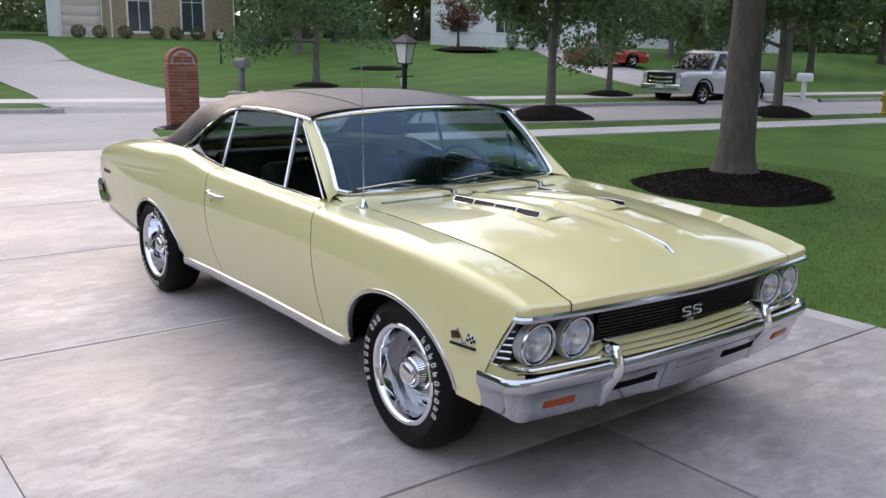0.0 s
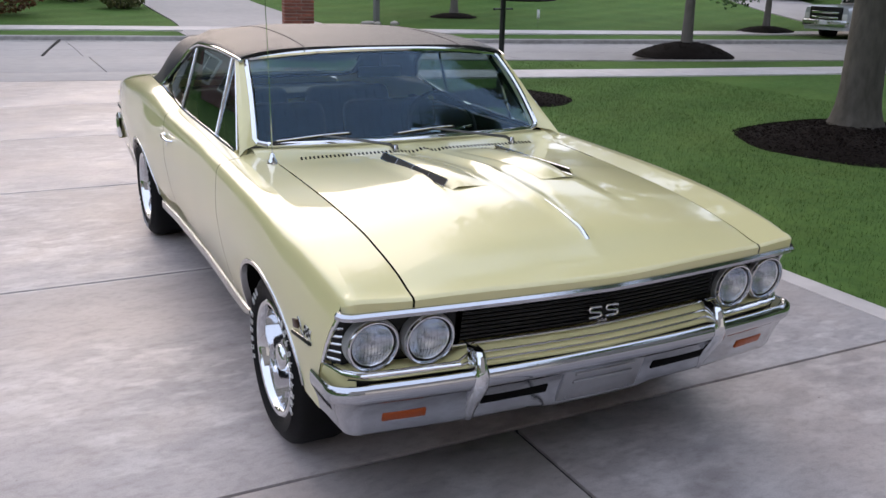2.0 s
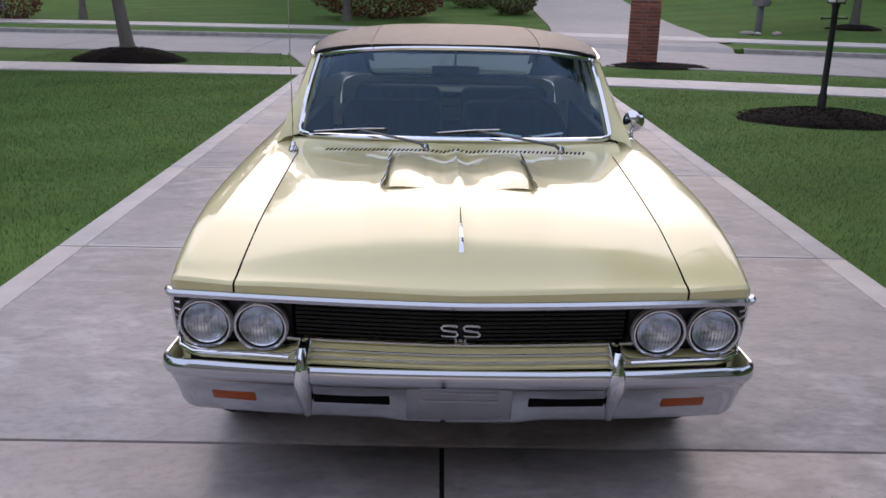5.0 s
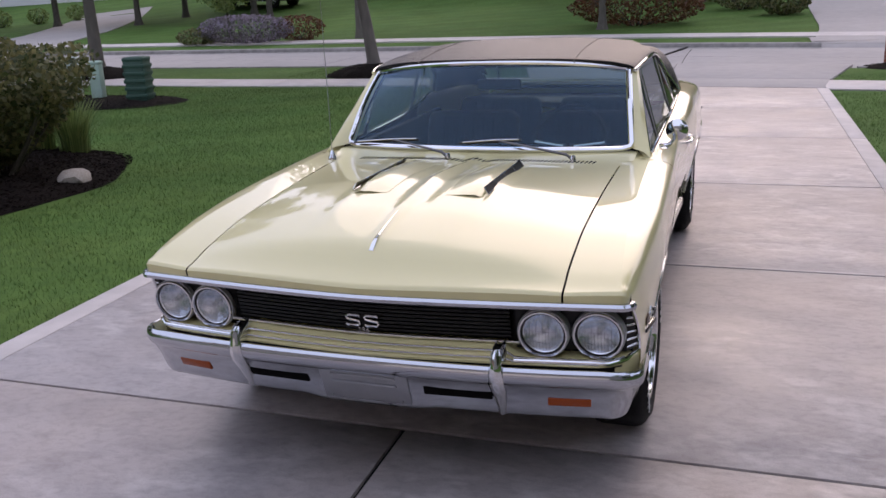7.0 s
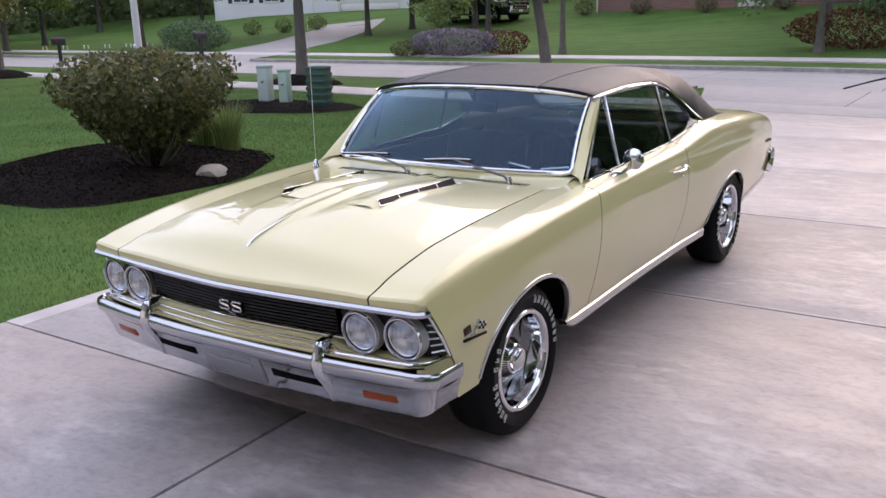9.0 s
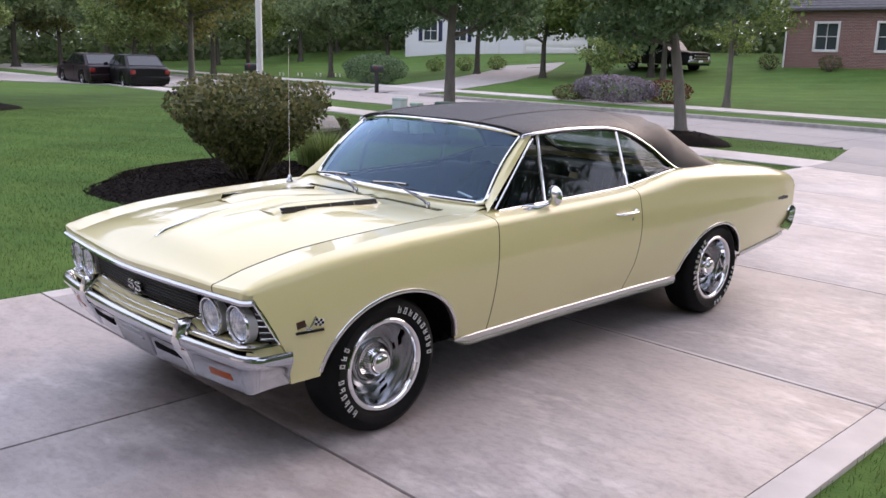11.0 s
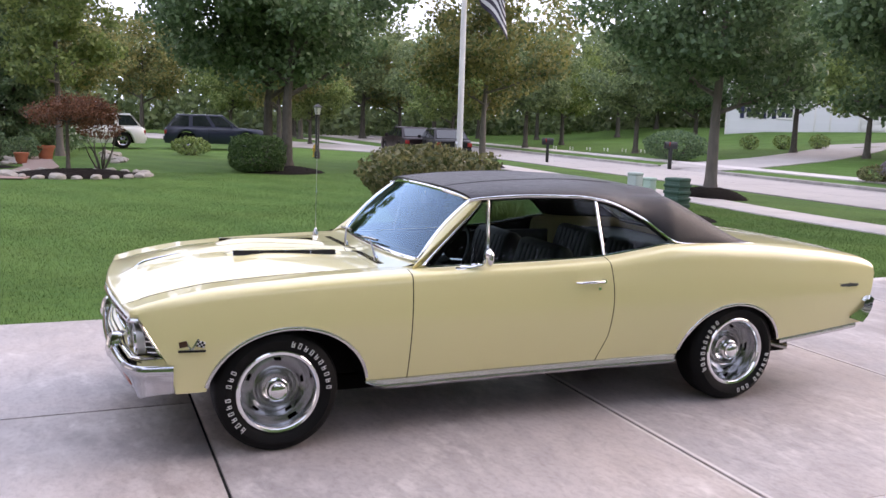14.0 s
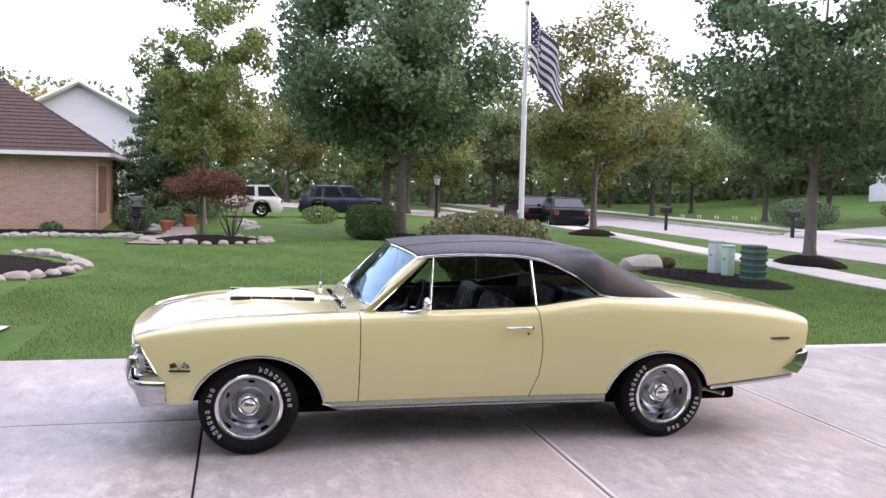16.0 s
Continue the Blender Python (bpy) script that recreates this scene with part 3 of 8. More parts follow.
def side_curve(y, n=26):
    """The body's cross-section on its left side, from the sill up over the shoulder to the crown."""
    w, zs, xt, zt, z0 = WIDE(y), SHOULDER(y), CROWN_X(y), CROWN_Z(y), SILL(y)
    out = []
    for i in range(n):
        u = i / (n - 1)
        if u < 0.66:
            s = u / 0.66
            tuck = TUCK(y) * (1 - s) ** 2.2 + 0.016 * max(0, s - 0.55) ** 2 / 0.2
            out.append((w - tuck, y, z0 + (zs - z0) * s))
        else:
            s = (u - 0.66) / 0.34
            ax, az, bx, bz = w - 0.016 * 0.45 ** 2 / 0.2, zs, w - 0.024, zs + (zt - zs) * 0.84
            q, r, t = (1 - s) ** 2, 3.4 * s * (1 - s), s * s
            q, r, t = q / (q + r + t), r / (q + r + t), t / (q + r + t)
            out.append((q * ax + r * bx + t * xt, y, q * az + r * bz + t * zt))
    return out


def in_arch(y, z):
    """How far inside a wheel opening (below 1) and its nearest rim point."""
    for cy, cz, ry, rz, _ in ARCHES:
        dy, dz = (y - cy) / ry, (z - cz) / rz
        if abs(dy) < 1.0 and z < cz:
            return abs(dy), cy + math.copysign(ry, dy), z
        d = math.hypot(dy, dz)
        if z >= cz and d < 1.0:
            return d, cy + ry * dy / max(d, 1e-6), cz + rz * dz / max(d, 1e-6)
    return 2.0, y, z


def panel(y0, y1, flip, gap=0.003, rake=None, front=None):
    """A body-side panel between two seams, wheel openings cut out."""
    n = max(8, int((y1 - y0) / 0.02))
    rows = []
    for y in steps(y0 + gap, y1 - gap, n):
        row = []
        for x, yy, z in side_curve(y, 40):
            row.append([x, yy, z])
        rows.append(row)
    if rake:
        for i, row in enumerate(rows):
            for p in row:
                u = i / (n - 1)
                p[1] += rake[0](p[2]) * (1 - u) + rake[1](p[2]) * u
                s = side_curve(p[1], 40)
                k = row.index(p)
                p[0], p[2] = s[k][0], s[k][2]
    inside = []
    for row in rows:
        flags = []
        for p in row:
            d, ry, rz = in_arch(p[1], p[2])
            flags.append((d < 1.0, ry, rz))
        inside.append(flags)
    bm = bmesh.new()
    made = {}

    def vert(i, j):
        if (i, j) not in made:
            p, f = rows[i][j], inside[i][j]
            y, z = (f[1], f[2]) if f[0] else (p[1], p[2])
            made[i, j] = bm.verts.new((p[0] * flip, y, z))
        return made[i, j]
    for i in range(len(rows) - 1):
        for j in range(len(rows[0]) - 1):
            q = ((i, j), (i + 1, j), (i + 1, j + 1), (i, j + 1))
            if all(inside[a][b][0] for a, b in q):
                continue
            bm.faces.new([vert(*k) for k in q])
    bmesh.ops.remove_doubles(bm, verts=bm.verts, dist=0.0015)
    return bm


car = thing("coupe_car", (0.0, 0, -0.02), 0, "pale yellow vintage coupe with black vinyl roof, parked on driveway", "car")


def hood_edge(y):
    return CROWN_Z(y) - 0.004


NOSE = 0.075
def nose(x):
    """How far the front leads the corner line at this x: the front comes to a blunt point."""
    return -NOSE * (1 - min(1, abs(x) / 0.84) ** 1.5)


SEAM = curve_of((-0.74, 0.677), (-0.55, 0.672), (-0.3, 0.671), (0.1, 0.675), (0.62, 0.685))


def hood_z(x, y):
    u = min(1.0, abs(x) / 0.68)
    lift = (0.054 - 0.049 * max(0.0, min(1.0, (y - 0.05) / 0.5))) * (1 - u ** 2.2) * min(1, max(0.0, (y + 0.80) / 0.2))
    ridge = 0.008 * math.exp(-(x / 0.022) ** 2) * min(1, max(0, (y + 0.75) / 0.3))
    dome = 0.010 * (1 / (1 + math.exp((abs(x) - 0.30 - 0.02 * y) / 0.008))) * min(1, max(0, (y + 0.62) / 0.5)) * (1 - 0.9 * max(0.0, min(1.0, (y - 0.2) / 0.4)))
    trough = -0.010 * math.exp(-((abs(x) - 0.055) / 0.03) ** 2) * min(1, max(0, (y + 0.45) / 0.4))
    return hood_edge(y) + lift + ridge + dome + trough


LIP_Y, LIP_Z = -0.715, 0.752
ROUND, DROP = 0.012, 0.008


def fall(f):
    """The rounded drop at the leading edge, f metres behind it."""
    q = max(0.0, 1 - f / ROUND)
    return DROP * q ** 1.4


RUN = [0.0, 0.0015, 0.004, 0.007, 0.0105, 0.014, 0.018, 0.023, 0.032, 0.048, 0.066, 0.09, 0.12] + steps(0.15, 1.0, 46)


def front_rows(x_of, y_end, z_of):
    """Rows from the leading edge back to y_end; x_of gives the x values at a y."""
    rows = []
    first = None
    for f in RUN:
        row = []
        yn = LIP_Y + f * (y_end - LIP_Y)
        for x in x_of(yn):
            y0 = LIP_Y + nose(x)
            d = f * (y_end - y0)
            row.append((x, y0 + d, z_of(x, y0 + d) - fall(d)))
        if first is None:
            rows.append([(x, y + 0.02, LIP_Z - 0.004) for x, y, z in row])
            rows += [[(x, y + 0.004 * (1 - q), LIP_Z + (z - LIP_Z) * q) for x, y, z in row] for q in (0.0, 0.5, 0.9)]
            first = row
        rows.append(row)
    return rows


hood = grid(front_rows(lambda y: [(SEAM(y) - 0.003) * (2 * k / 60 - 1) for k in range(61)], 0.585, hood_z))
part("hood", hood, M_PAINT, car)


CORNER = [0, 0.2, 0.4, 0.55, 0.66, 0.72, 0.76, 0.80, 0.84, 0.88, 0.92, 0.96, 0.985, 1.0]


def cut_back(z):
    """The fender's front edge leans back below the lip, beside the lamps."""
    return float(np.interp(z, (0.36, 0.505, 0.765), (0.17, 0.14, 0.0)))


for s in (1, -1):
    # front fender: side, top strip to the hood seam, and the leading edge
    bm = panel(-0.675, 0.712, s, rake=(cut_back, lambda z: 0.0))
    top_rows = []
    for q in CORNER[::-1]:
        row = []
        for k in range(11):
            x = 0.68 + (0.85 - 0.68) * k / 10
            y0 = LIP_Y + nose(x)
            y = -0.672 - (-0.672 - y0) * q
            x = SEAM(y) + 0.003 + (CROWN_X(y) - SEAM(y) - 0.003) * k / 10
            row.append((s * x, y, CROWN_Z(y) - 0.004 * (1 - k / 10) - fall(y - y0)))
        if q == 1.0:
            top_rows.append([(x, y + 0.02, LIP_Z - 0.004) for x, y, z in row])
            top_rows += [[(x, y + 0.004 * (1 - q), LIP_Z + (z - LIP_Z) * q) for x, y, z in row] for q in (0.0, 0.5, 0.9)]
        top_rows.append(row)
    for y in steps(-0.672, 0.709, 67)[1:]:
        top_rows.append([(s * (SEAM(y) + 0.003 + (CROWN_X(y) - SEAM(y) - 0.003) * k / 10), y, CROWN_Z(y) - 0.004 * (1 - k / 10)) for k in range(11)])
    grid(top_rows, bm=bm)
    # rounded outer corner between the front edge and the side
    ox, oy = CROWN_X(-0.672), -0.672
    ey = oy - (LIP_Y + nose(0.85))
    sec = [p for p in side_curve(oy, 120) if p[0] >= ox and p[2] >= SHOULDER(oy)]
    ex = sec[0][0] - ox

    def side_top(x):
        """Height of the fender's section above the shoulder at this x."""
        return np.interp(x, [p[0] for p in sec[::-1]], [p[2] for p in sec[::-1]])
    rows = []
    for q in CORNER:
        ring = []
        for k in range(17):
            a = math.pi / 2 * k / 16
            zf = CROWN_Z(oy - ey * q) - fall((1 - q) * ey)
            zs = side_top(ox + ex * q)
            ring.append((s * (ox + ex * q * math.cos(a)), oy - ey * q * math.sin(a), zs + (zf - zs) * math.sin(a) ** 2))
        rows.append(ring)
    last = rows[-1]
    rows += [[(x * (1 - 0.004 * (1 - q)), y + 0.004 * (1 - q), LIP_Z + (z - LIP_Z) * q) for x, y, z in last] for q in (0.9, 0.5, 0.0)]
    rows.append([(x * 0.985, y + 0.01, LIP_Z - 0.004) for x, y, z in last])
    grid(rows, bm=bm)
    bmesh.ops.remove_doubles(bm, verts=bm.verts, dist=0.0015)
    part("fender", bm, M_PAINT, car)
    door = panel(0.712, 1.945, s, rake=(lambda z: 0.0, lambda z: 0.035 * math.sin(max(0, min(1, (0.97 - z) / 0.6)) * math.pi) - 0.03 * max(0, (0.5 - z) / 0.15)))
    door_ob = part("door", door, M_PAINT, car)
    part("quarter_panel", panel(1.945, 4.09, s, rake=(lambda z: 0.035 * math.sin(max(0, min(1, (0.97 - z) / 0.6)) * math.pi) - 0.03 * max(0, (0.5 - z) / 0.15), lambda z: -0.06 * max(0, (0.8 - z) / 0.33))), M_PAINT, car)

    # door handle, lock, side glass trim
    hx = s * (side_curve(1.85)[17][0])
    bm = tube([(hx + s * 0.004, 1.72, 0.838), (hx + s * 0.03, 1.74, 0.84), (hx + s * 0.034, 1.82, 0.842), (hx + s * 0.03, 1.885, 0.842), (hx, 1.90, 0.842)], [0.007, 0.010, 0.011, 0.013, 0.012], 10)
    bmesh.ops.scale(bm, vec=(1, 1, 0.8), space=Matrix.Translation((0, 0, -0.84)), verts=bm.verts)
    lathe([(0, 0.02), (0.011, 0.02), (0.015, 0.006), (0.016, 0)], 16, bm, "x", Matrix.Translation((hx + s * 0.012, 1.895, 0.842)) @ Matrix.Scale(s, 4, (1, 0, 0)))
    part("handle", bm, M_CHROME, door_ob, "chrome handle")
    part("lock", lathe([(0, 0.012), (0.01, 0.012), (0.014, 0.002), (0.014, -0.01)], 16, None, "x", Matrix.Translation((hx, 1.875, 0.797)) @ Matrix.Scale(s, 4, (1, 0, 0))), M_CHROME, door_ob, "chrome lock")

    # rocker moulding and the bright line behind the rear wheel
    rows = [[(s * (WIDE(y) - TUCK(y) - 0.004 + dx), y, 0.352 - (0.352 - z) * min(1.0, 0.3 + 0.7 * (y - 0.474) / 0.1)) for dx, z in ((-0.03, 0.288), (0.0, 0.29), (0.012, 0.305), (0.010, 0.318), (0.013, 0.322), (0.012, 0.345), (0.002, 0.352))] for y in steps(0.474, 2.475, 52)]
    rows = [[(s * (WIDE(0.474) - 0.11), 0.474, z) for _, _, z in rows[0]]] + rows
    part("rocker_moulding", grid(rows), M_DULL, car, "ribbed bright rocker moulding")
    rows = [[(s * (WIDE(y) - TUCK(y) - 0.002 + dx), y, SILL(y) + z) for dx, z in ((-0.03, -0.03), (0.004, -0.03), (0.008, -0.015), (0.004, 0.003))] for y in steps(3.29, 3.97, 20)]
    part("lower_moulding", grid(rows), M_DULL, car, "bright lower moulding")

    # wheel opening mouldings
    for cy, cz, ry, rz, _ in ARCHES:
        path = []
        for k in range(41):
            a = math.pi * (k / 40)
            path.append((cy - ry * math.cos(a), cz + rz * math.sin(a)))
        path = [(y, z) for y, z in path if z >= SILL(y) - 0.004]
        rows = []
        for y, z in path:
            sec = side_curve(y, 60)
            x = min(sec, key=lambda p: abs(p[2] - z))[0]
            n = Vector((0, (y - cy) / ry ** 2, max(0, z - cz) / rz ** 2)).normalized()
            rows.append([(s * (x + dx), y + n.y * dn, z + n.z * dn) for dx, dn in ((-0.02, -0.004), (0.004, -0.004), (0.007, 0.004), (0.005, 0.012), (0.0, 0.015))])
        part("arch_moulding", grid(rows), M_DULL, car, "bright wheel-opening moulding")
        # inner wheel well
        ring = [(cy - (ry + 0.004) * math.cos(math.pi * k / 24), cz + (rz + 0.004) * math.sin(math.pi * k / 24)) for k in range(25)]
        ring = [(y, max(z, SILL(y) + 0.012), min(side_curve(y, 60), key=lambda p: abs(p[2] - z))[0]) for y, z in ring]
        rows = [[(s * (x - 0.022 if near else 0.5), y, z) for y, z, x in ring] for near in (True, False)]
        part("wheel_well", grid(rows), M_DARK, car)

    # crossed-flag badge on the fender, script bar on the quarter
    fx = min(side_curve(-0.43, 60), key=lambda p: abs(p[2] - 0.62))[0]
    badge = bmesh.new()
    box(badge, (-0.066, -0.006, -0.006), (0.066, 0.004, 0.006), 0.002, pose(0, 0, -0.028))
    box(badge, (-0.005, -0.004, -0.035), (0.005, 0.004, 0.035), 0.002, pose(-0.018, 0.002, 0, 0, -30, 0))
    box(badge, (-0.005, -0.004, -0.035), (0.005, 0.004, 0.035), 0.002, pose(0.014, 0.002, 0, 0, 30, 0))
    face = pose(s * (fx + 0.001), -0.43, 0.622, 0, 0, 81.5 * s)
    b = part("fender_badge", badge, M_DULL, car, "crossed-flags badge", m=face)
    part("flag_plate", boxed((-0.058, -0.008, 0.0), (-0.018, -0.003, 0.03), 0.002, pose(0, 0, 0, 0, -12, 0)), material("badge_enamel", (0.06, 0.022, 0.012), 0.3), b)
    tilt = pose(0.004, 0, 0, 0, 14, 0)
    part("flag_plate", boxed((0.016, -0.008, 0.0), (0.056, -0.003, 0.03), 0.001, tilt), M_WHITE, b, "chequered plate")
    for i in range(4):
        for j in range(3):
            if (i + j) % 2 == 0:
                part("check", boxed((0.016 + i * 0.01, -0.0095, j * 0.01), (0.026 + i * 0.01, -0.004, 0.01 + j * 0.01), 0, tilt), M_BLACK, b)
    part("base_bar", boxed((-0.064, -0.011, -0.0335), (0.064, -0.004, -0.0225), 0.002), M_BLACK, b)
    qx = min(side_curve(3.82, 60), key=lambda p: abs(p[2] - 0.74))[0]
    scr = bmesh.new()
    for k in range(11):
        a = k - 5
        box(scr, (-0.006, -0.004, -0.011 - 0.004 * (k in (0, 6))), (0.006, 0.004, 0.011 + 0.006 * (k in (0, 6))), 0.003, pose(a * 0.0155, 0, 0, 0, 24, 0))
    box(scr, (-0.09, -0.003, -0.003), (0.09, 0.003, 0.002), 0.001)
    part("quarter_script", scr, M_GUNMETAL, car, "chrome script bar", m=pose(s * (qx + 0.003), 3.82, 0.735, 0, 0, 90 * s - 2))

# inner dark shell that closes the seams, floor pan
rows = []
for y in steps(-0.60, 4.0, 60):
    sec = side_curve(y, 16)
    half = [(x - 0.02, yy, z - 0.006) for x, yy, z in sec if True]
    rows.append(half)
for s in (1, -1):
    bm = bmesh.new()
    vs = [[(s * x, y, z) for x, y, z in r] for r in rows]
    grid([r for r in vs if 0.55 < r[0][1] < 2.4], bm=bm)
    part("inner_panel", bm, M_DARK, car)
part("floor_pan", boxed((-0.76, 0.60, 0.295), (0.76, 2.42, 0.345), 0.02), M_DARK, car)
# plain box added in the frame's place to block light under the car
part("chassis", boxed((-0.55, -0.12, 0.20), (0.55, 3.7, 0.30), 0.03), M_DARK, car)
part("fuel_tank", boxed((-0.6, 3.2, 0.40), (0.6, 3.95, 0.55), 0.04), M_DARK, car)
part("firewall", boxed((-0.72, 0.52, 0.30), (0.72, 0.56, 0.90), 0.01), M_DARK, car)
part("engine_bay", boxed((-0.64, -0.58, 0.33), (0.64, 0.5, 0.72), 0.02), M_DARK, car)

# trunk lid and tail
rows = []
for y in steps(2.96, 4.10, 40):
    xe = CROWN_X(y)
    rows.append([(xe * (2 * k / 24 - 1), y + 0.03 * (1 - (2 * k / 24 - 1) ** 2) * max(0, (y - 3.5) / 0.6), CROWN_Z(y) - 0.002 + 0.022 * (1 - (2 * k / 24 - 1) ** 2)) for k in range(25)])
part("trunk_lid", grid(rows), M_PAINT, car)
rows = []
for z in steps(0.47, 0.88, 12):
    y = 4.09 - 0.06 * max(0, (0.8 - z) / 0.33)
    rows.append([((2 * k / 24 - 1) * (WIDE(4.09) - 0.01 - 0.13 * max(0, (z - 0.80) / 0.085) ** 2), y + 0.03 * (1 - (2 * k / 24 - 1) ** 2), z) for k in range(25)])
part("tail_panel", grid(rows), M_PAINT, car)
bm = bmesh.new()
rows = []
for k in range(41):
    u = 2 * k / 40 - 1
    x = 0.905 * math.copysign(min(1, abs(u) * 1.06), u)
    y = 4.082 - 0.01 * u * u - (0.085 * max(0, abs(u) - 0.94) / 0.06)
    tilt = 0.045
    end = max(0.0, (abs(u) - 0.95) / 0.05)
    x *= 1 - 0.012 * end
    rows.append([(x, y - 0.07, 0.47), (x * 1.0, y - 0.02 - tilt, 0.475), (x * 1.004, y - 0.035, 0.51), (x * 1.004, y - 0.002, 0.57), (x, y + 0.012, 0.63), (x * 0.99, y - 0.012, 0.652), (x * 0.97, y - 0.05, 0.652)])
    rows[-1] = [(a, b - 0.05 * end * (c < 0.56), 0.575 + (c - 0.575) * (1 - 0.35 * end)) for a, b, c in rows[-1]]
part("rear_bumper", grid(rows), M_CHROME, car, "chrome rear bumper")
for s in (1, -1):
    part("tail_lamp", boxed((s * 0.62 - 0.14, 4.095, 0.68), (s * 0.62 + 0.14, 4.14, 0.76), 0.01), M_RED, car, "red tail lamp")
    part("exhaust_pipe", tube([(s * 0.60, 3.2, 0.30), (s * 0.66, 3.38, 0.315), (s * 0.77, 3.47, 0.30)], 0.018, 12), M_DULL, car, "chrome exhaust tip")

# ---- roof, pillars, glass ----
GUT_X = curve_of((1.10, 0.672), (1.18, 0.69), (1.5, 0.705), (2.0, 0.71), (2.26, 0.735), (2.48, 0.812), (3.1, 0.772))
GUT_Z = curve_of((1.10, 1.296), (1.18, 1.312), (1.5, 1.328), (1.8, 1.322), (2.0, 1.296), (2.26, 1.19), (2.48, 1.045), (2.6, 1.034), (3.1, 1.018))
ROOF_Z = curve_of((1.05, 1.345), (1.2, 1.372), (1.46, 1.396), (1.82, 1.408), (2.2, 1.395), (2.47, 1.35), (2.55, 1.30), (2.98, 1.01), (3.12, 0.995))
SAIL_Z = curve_of((2.0, 1.365), (2.25, 1.348), (2.47, 1.315), (2.75, 1.192), (3.0, 1.062), (3.12, 1.012))
rows, flags = [], []
for y in steps(1.135, 3.11, 72):
    gx, gz, cz = GUT_X(y), GUT_Z(y), ROOF_Z(y)
    lead = min(1, max(0, (1.5 - y) / 0.42))
    row = []
    for k in range(49):
        u = 2 * k / 48 - 1
        a = abs(u)
        x = math.copysign(gx * (1 - (1 - a) ** 1.35) if a > 0 else 0, u) if False else gx * math.copysign(math.sin(a * math.pi / 2) ** 0.9, u)
        q = abs(x) / gx
        z = gz + (cz - gz) * max(0.0, 1 - q ** 3.2) ** 0.62
        if y > 2.2:
            t = min(1, (y - 2.2) / 0.27)
            sz = SAIL_Z(y)
            r = abs(x)
            inner = 0.60 - 0.02 * t
            out_z = gz + (sz - gz) * max(0.0, 1 - max(0, (r - 0.60) / (gx - 0.60)) ** 2.2) ** 0.7
            pit = cz if r < inner - 0.05 else cz + (out_z - cz) * min(1, (r - inner + 0.05) / 0.05)
            z2 = out_z if r >= inner else pit
            z = z + (z2 - z) * t
        row.append((x, y - 0.10 * lead * (1 - q ** 2), z))
    rows.append(row)
bm = bmesh.new()
vs = [[bm.verts.new(p) for p in r] for r in rows]
for a, b in zip(vs, vs[1:]):
    for i in range(48):
        mid = (a[i].co + b[i + 1].co) / 2
        if 2.53 < mid.y < 2.95 and abs(mid.x) < 0.53:
            continue
        bm.faces.new((a[i], a[i + 1], b[i + 1], b[i]))
thicken(bm, 0.012)
part("roof", bm, M_VINYL, car, "black vinyl roof covering")
for s in (1, -1):
    seam = [(s * 0.40, y, 0) for y in steps(1.1, 2.45, 30)]
    path = []
    for x, y, _ in seam:
        gx, gz, cz = GUT_X(y), GUT_Z(y), ROOF_Z(y)
        q = 0.40 / gx
        lead = min(1, max(0, (1.5 - y) / 0.42))
        path.append((x, y - 0.10 * lead * (1 - q * q), gz + (cz - gz) * (1 - q ** 3.2) ** 0.62 + 0.001))
    part("roof_seam", tube(path, 0.0025, 6), M_VINYL, car)
    # drip rail along the roof's edge, bright pieces
    path = [(s * (GUT_X(y) + 0.006), y, GUT_Z(y) - 0.006) for y in steps(1.12, 2.47, 40)]
    part("drip_rail", tube(path, 0.009, 8), M_CHROME, car, "chrome drip rail")
    path = [(s * (GUT_X(y) + 0.002), y, GUT_Z(y) - 0.004) for y in steps(2.47, 3.10, 16)] + [(s * 0.62, 3.125, 1.0), (s * 0.3, 3.13, 1.0), (0, 3.13, 1.0)]
    part("roof_edge_trim", tube(path, 0.006, 8), M_CHROME, car, "chrome trim strip")
bm = bmesh.new()
grid([[(x, 2.52 + 0.002 * 0, 1.318) for x in steps(-0.54, 0.54, 9)], [(x, 2.96, 1.022) for x in steps(-0.56, 0.56, 9)]], bm=bm)
part("rear_window", bm, M_GLASS, car, "clear rear window")

# windshield, curved, with bright surround
def shield(u, v):
    """u across from -1 to 1, v up from 0 to 1."""
    a = abs(u)
    xb, yb, zb = 0.715 * u, 0.762 + 0.05 * a ** 3, 0.962 + 0.006 * a * a
    xt, yt, zt = 0.655 * u, 1.055 + 0.095 * a ** 2.2, 1.342 - 0.042 * a ** 2.4
    bow = 0.018 * math.sin(math.pi * v)
    return (xb + (xt - xb) * v, yb + (yt - yb) * v - bow, zb + (zt - zb) * v + bow * 0.9)


bm = grid([[shield(u, v) for u in steps(-0.975, 0.975, 33)] for v in steps(0.02, 0.98, 13)])
part("windshield", bm, M_GLASS, car, "tinted curved windshield")
rim = [shield(u, 0.0) for u in steps(-0.93, 0.93, 31)] + [shield(0.985, 0.02)] + [shield(1.0, v) for v in steps(0.06, 0.96, 13)] + [shield(u, 1.0) for u in steps(0.98, -0.98, 31)] + [shield(-1.0, v) for v in steps(0.96, 0.06, 13)] + [shield(-0.985, 0.02), shield(-0.93, 0.0)]
part("windshield_trim", tube(rim, 0.013, 8), M_CHROME, car, "bright windshield surround")
# painted cowl between hood and windshield, A-pillars
HOOD_END = 0.585


